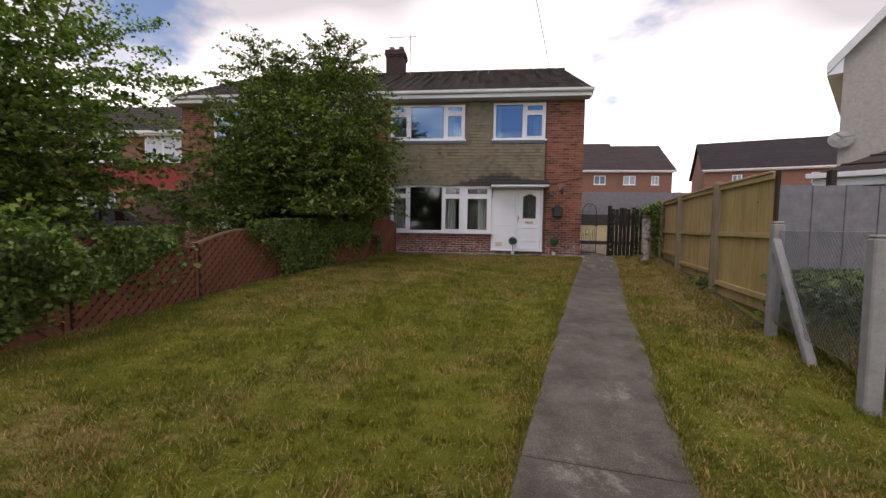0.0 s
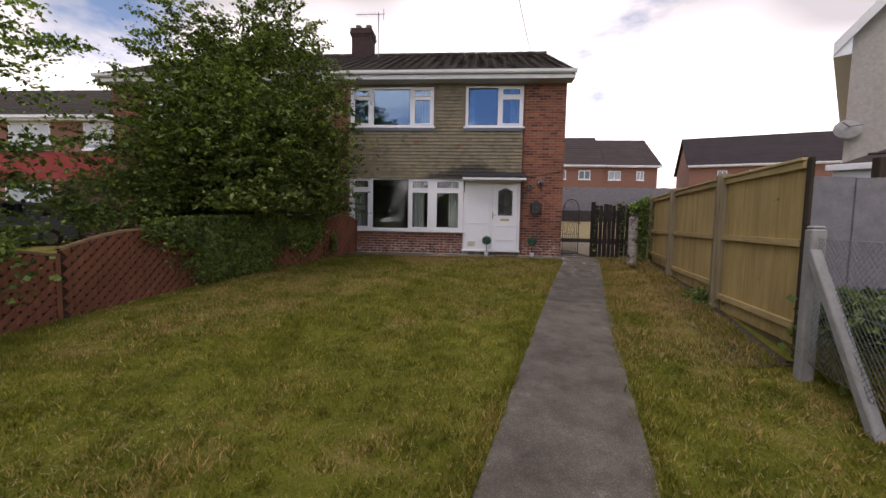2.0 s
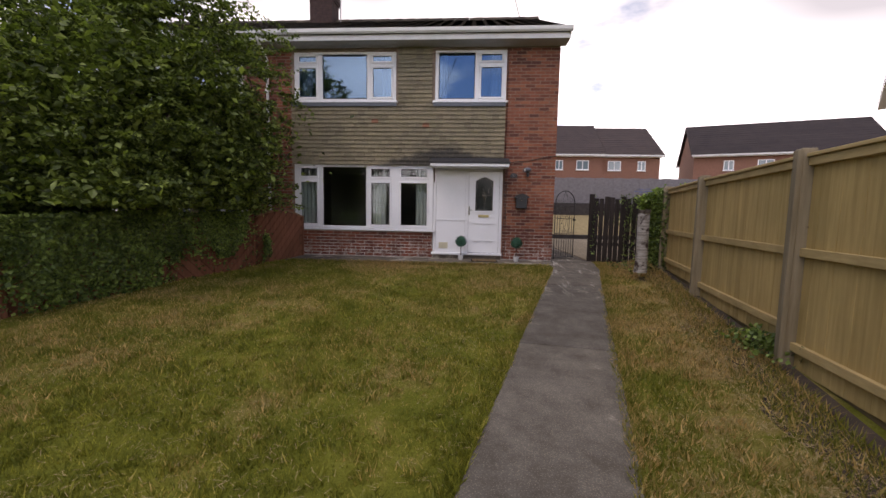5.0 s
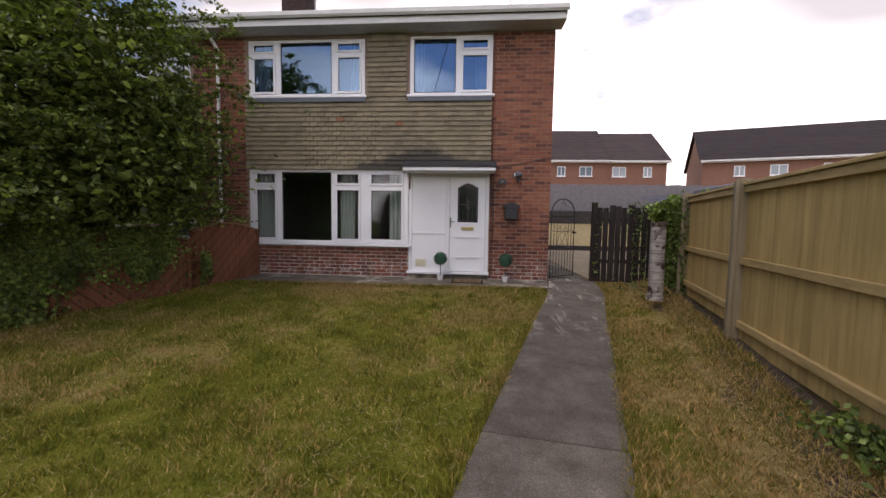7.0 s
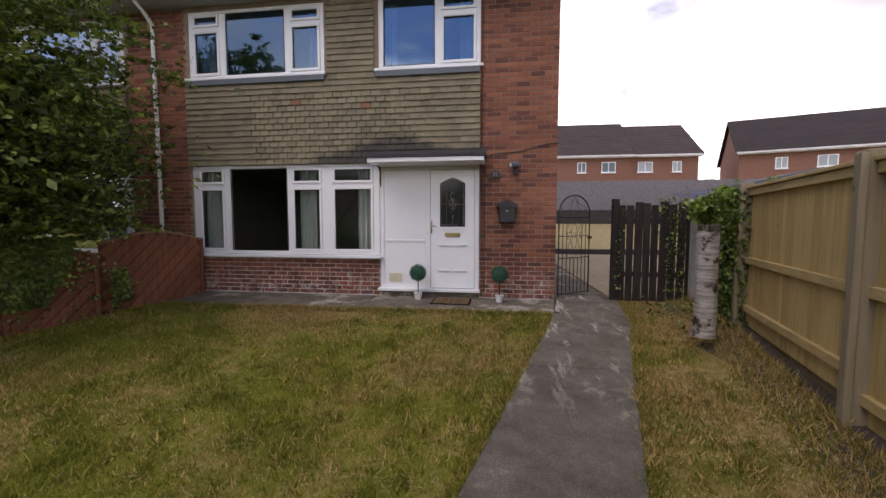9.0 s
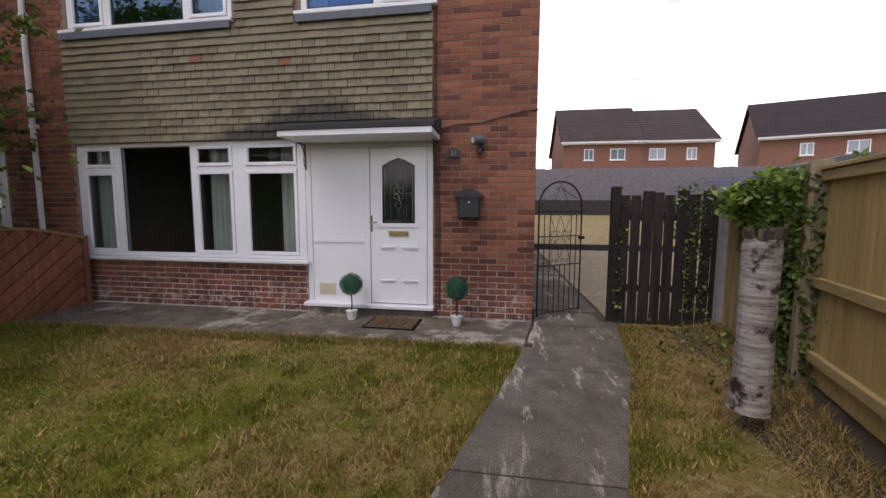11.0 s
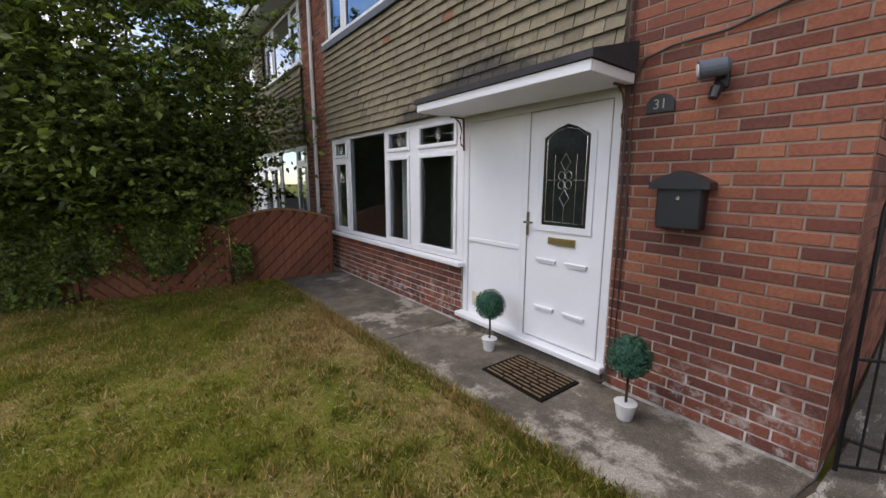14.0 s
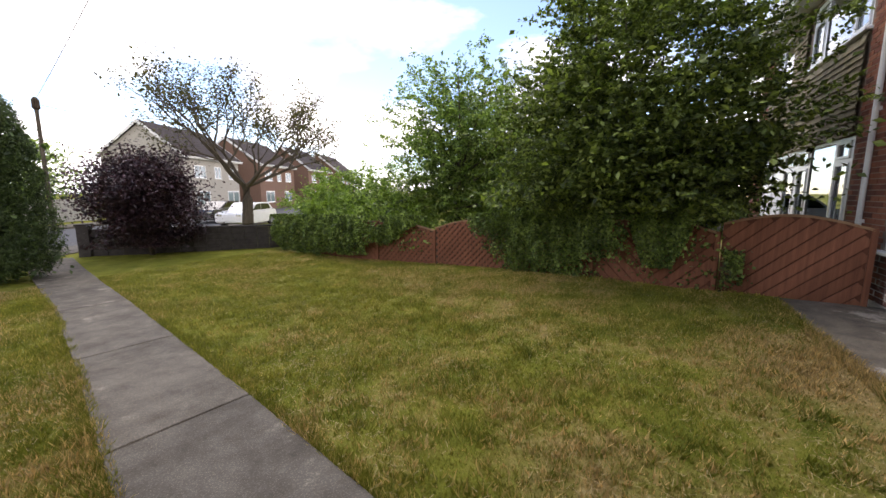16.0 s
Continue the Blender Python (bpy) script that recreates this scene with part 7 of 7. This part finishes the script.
tuft = np.clip(np.sin(ty * 9) * np.sin(ty * 4.3 + 1), 0, 1)
blades("edge_grass", tx, ty, 0.03 + 0.07 * r.rand(len(tx)) * (0.3 + tuft), "longer grass tufts along the path edges", 79)
M = 13000
ty = r.uniform(5.0, 13.0, M)
tx = np.interp(ty, [2.97, 4.75, 6.88, 9.15, 11.35, 13.0], [3.18, 3.60, 4.08, 4.62, 5.17, 5.4]) - 0.35 * r.rand(M) ** 2
blades("rank_grass", tx, ty, 0.03 + 0.08 * r.rand(M) ** 2, "rank grass along the pine fence foot", 80)
M = 7000
ty = r.uniform(5.0, 12.9, M)
tx = np.interp(ty, [2.97, 4.75, 6.88, 9.15, 11.35, 13.0], [3.18, 3.60, 4.08, 4.62, 5.17, 5.4]) - 0.05 - 0.45 * r.rand(M)
straw_clippings(tx, ty, 95)
M = 9000
tx, ty = r.uniform(3.3, 4.6, M), r.uniform(2.4, 5.0, M)
ok = tx > np.interp(ty, [2.4, 5.0], [3.35, 3.85])
blades("rank_grass", tx[ok], ty[ok], 0.15 + 0.35 * r.rand(ok.sum()), "tall rank grass behind the chain-link fence", 81)
M = 9000
tx = r.uniform(-2.7, 3.15, M)
blades("edge_grass", tx, 11.80 + 0.025 * (tx + 2.7) - 0.12 * r.rand(M) ** 1.5, 0.03 + 0.06 * r.rand(M), "longer grass tufts along the patio edge", 82)


# ---- bricks of the front wall ----
def brick_places(x0, x1, z0, z1, holes=()):
    out = []
    k = 0
    z = z0
    while z + 0.065 <= z1 + 0.001:
        x = x0 - (0.1125 if k % 2 else 0)
        while x < x1 - 0.01:
            a, b = max(x, x0), min(x + 0.215, x1)
            if b - a > 0.03:
                mid = (a + b) / 2
                for ha, hb, hc, hd in holes:
                    if hc - 0.05 < z < hd and b > ha and a < hb:
                        if mid < (ha + hb) / 2:
                            b = min(b, ha)
                        else:
                            a = max(a, hb)
                if b - a > 0.03:
                    out.append((a, b, z))
            x += 0.225
        z += 0.075
        k += 1
    return out


_meshes = {}


def brick_mesh(w, material):
    key = (round(w, 2), material.name)
    if key not in _meshes:
        bm = boxes((0.001, w - 0.002, -0.007, 0.03, 0, 0.062), bevel=0.003)
        me = bpy.data.meshes.new("brick")
        bm.to_mesh(me)
        bm.free()
        me.materials.append(material)
        _meshes[key] = me
    return _meshes[key]


def lay_bricks(places, parent, limit, material, joined_name, y=Y0, low=None):
    """The first places become bricks of their own, the rest one joined mesh."""
    rr = random.Random(9)
    for a, b, z in places[:limit]:
        o = new("brick", brick_mesh(b - a, low if low and z < 1.45 else material))
        o.parent = parent
        o.location = (a, y + rr.uniform(-0.002, 0.002), z)
    rest = places[limit:]
    if rest:
        V, F = [], []
        for a, b, z in rest:
            d = rr.uniform(-0.002, 0.002) - 0.006
            k = len(V)
            b -= 0.002
            V += [(a, y + d, z), (b, y + d, z), (b, y + d, z + 0.061), (a, y + d, z + 0.061), (a, y + 0.005, z), (b, y + 0.005, z), (b, y + 0.005, z + 0.062), (a, y + 0.005, z + 0.062)]
            F += [(k, k + 1, k + 2, k + 3), (k + 4, k + 5, k + 1, k), (k + 3, k + 2, k + 6, k + 7), (k + 4, k, k + 3, k + 7), (k + 1, k + 5, k + 6, k + 2)]
        from_arrays(joined_name, np.array(V), np.array(F), material, parent)["kind"] = "stuff"


pier = brick_places(2.13, 3.34, 0.83, 5.78)
V, F = [], []
for i, (a, b, z) in enumerate(brick_places(12.86, 17.0, 0.83, 5.78)):
    k = len(V)
    V += [(3.346, a, z), (3.346, b, z), (3.346, b, z + 0.065), (3.346, a, z + 0.065), (3.338, a - 0.002, z - 0.002), (3.338, b + 0.002, z - 0.002), (3.338, b + 0.002, z + 0.067), (3.338, a - 0.002, z + 0.067)]
    F += [(k, k + 1, k + 2, k + 3), (k + 4, k + 5, k + 1, k), (k + 3, k + 2, k + 6, k + 7), (k + 4, k, k + 3, k + 7), (k + 1, k + 5, k + 6, k + 2)]
from_arrays("brickwork_side", np.array(V), np.array(F), BRICK, house_wall)["kind"] = "stuff"
pier_low = [p for p in pier if p[2] < 3.9]
apron = brick_places(-3.05, 0.44, 0.83, 1.43)
west = brick_places(CX, -3.06, 0.83, 5.78)
near = [p for p in pier_low if p[2] < 3.3][:190] + [p for p in apron if p[0] > -1.9][:110]
done = set(near)
lay_bricks(near, house_wall, 300, BRICK, "bricks", low=BRICK_LOW)
rest = [p for p in apron if p not in done]
lay_bricks(rest, house_wall, 0, BRICK_LOW, "brickwork_low")
lay_bricks([p for p in pier if p not in done] + west, house_wall, 0, BRICK, "brickwork")
ne = [(2 * CX - b, 2 * CX - a, z) for a, b, z in apron + west + brick_places(2.13, 3.34, 0.83, 5.78)]
lay_bricks(ne, neigh_wall, 0, BRICK, "brickwork")


# ---- hanging tiles ----
def tile_rows(x0, x1, z0, z1, holes):
    out = []
    k, z = 0, z0
    while z < z1:
        x = x0 - (0.0825 if k % 2 else 0)
        while x < x1 - 0.01:
            a, b = max(x, x0), min(x + 0.163, x1)
            top = min(z + 0.16, z1)
            skip = False
            for ha, hb, hc, hd in holes:
                if z + 0.08 > hc - 0.05 and z < hd and b > ha + 0.001 and a < hb - 0.001:
                    if a < ha - 0.03:
                        b = ha
                    elif b > hb + 0.03:
                        a = hb
                    else:
                        skip = True
            if not skip and b - a > 0.02:
                out.append((a, b, z, top))
            x += 0.165
        z += 0.0985
        k += 1
    return out


UP_HOLES = [(-3.06, -0.43, 4.53, 5.72), (0.39, 2.14, 4.53, 5.74)]
tiles = tile_rows(-3.05, 2.13, 3.06, 5.78, UP_HOLES)
_tm = {}


def tile_mesh(w, material):
    key = (round(w, 2), material.name)
    if key not in _tm:
        bm = bmesh.new()
        v = [bm.verts.new(p) for p in ((0, -0.072, 0), (w, -0.072, 0), (w, -0.030, 0.16), (0, -0.030, 0.16), (0, -0.052, 0), (w, -0.052, 0), (w, -0.018, 0.16), (0, -0.018, 0.16))]
        for q in ((0, 1, 2, 3), (4, 0, 3, 7), (1, 5, 6, 2), (5, 1, 0, 4), (3, 2, 6, 7), (4, 7, 6, 5)):
            bm.faces.new([v[i] for i in q])
        me = bpy.data.meshes.new("tile")
        bm.to_mesh(me)
        bm.free()
        me.materials.append(material)
        _tm[key] = me
    return _tm[key]


tr = tagged(new("tile_hanging"), "weathered olive-brown hanging tiles between the windows", "wall tiles", "", "structure")
rr = random.Random(12)
RED = {(0.24, 3.95), (-0.92, 4.05), (0.55, 4.45)}
near_t = sorted([t for t in tiles if t[2] < 4.2 and t[0] > -2.6], key=lambda t: -t[0])[:300]
nt = set(near_t)
for a, b, z, top in near_t:
    red = any(abs((a + b) / 2 - p) < 0.083 and abs(z + 0.05 - q) < 0.05 for p, q in RED)
    o = new("tile", tile_mesh(b - a - 0.006, TILE_RED if red else TILE))
    o.parent = tr
    o.location = (a, Y0 + rr.uniform(-0.004, 0.002), z + rr.uniform(-0.003, 0.003))
V, F = [], []


def add_tile(a, b, z, y):
    k = len(V)
    j, q = rr.uniform(-0.004, 0.002), rr.uniform(-0.003, 0.003)
    V.extend([(a, y - 0.072 + j, z + q), (b - 0.006, y - 0.072 + j, z + q), (b - 0.006, y - 0.030 + j, z + 0.16), (a, y - 0.030 + j, z + 0.16), (a, y - 0.052 + j, z + q), (b - 0.006, y - 0.052 + j, z + q)])
    F.extend([(k, k + 1, k + 2, k + 3), (k + 4, k + 5, k + 1, k)])


for a, b, z, top in tiles:
    if (a, b, z, top) not in nt:
        add_tile(a, b, min(z, 5.64), Y0)
from_arrays("tiles", np.array(V), np.array(F), TILE, tr)["kind"] = "stuff"
V, F = [], []
for a, b, z, top in tiles:
    add_tile(2 * CX - b, 2 * CX - a, min(z, 5.64), Y0)
tn = tagged(new("tile_hanging"), "weathered brown hanging tiles on the adjoining house", "wall tiles", "", "structure")
from_arrays("tiles", np.array(V), np.array(F), TILE, tn)["kind"] = "stuff"
# lead flashing strips under the upstairs windows
for x0, x1 in ((-3.04, -0.46), (0.42, 2.12)):
    tagged(part("flashing", boxes((x0, x1, Y0 - 0.095, Y0 - 0.074, 4.43, 4.52), bevel=0.003), SHEDGREY), "grey lead flashing below the bedroom window", "flashing", "", "structure")
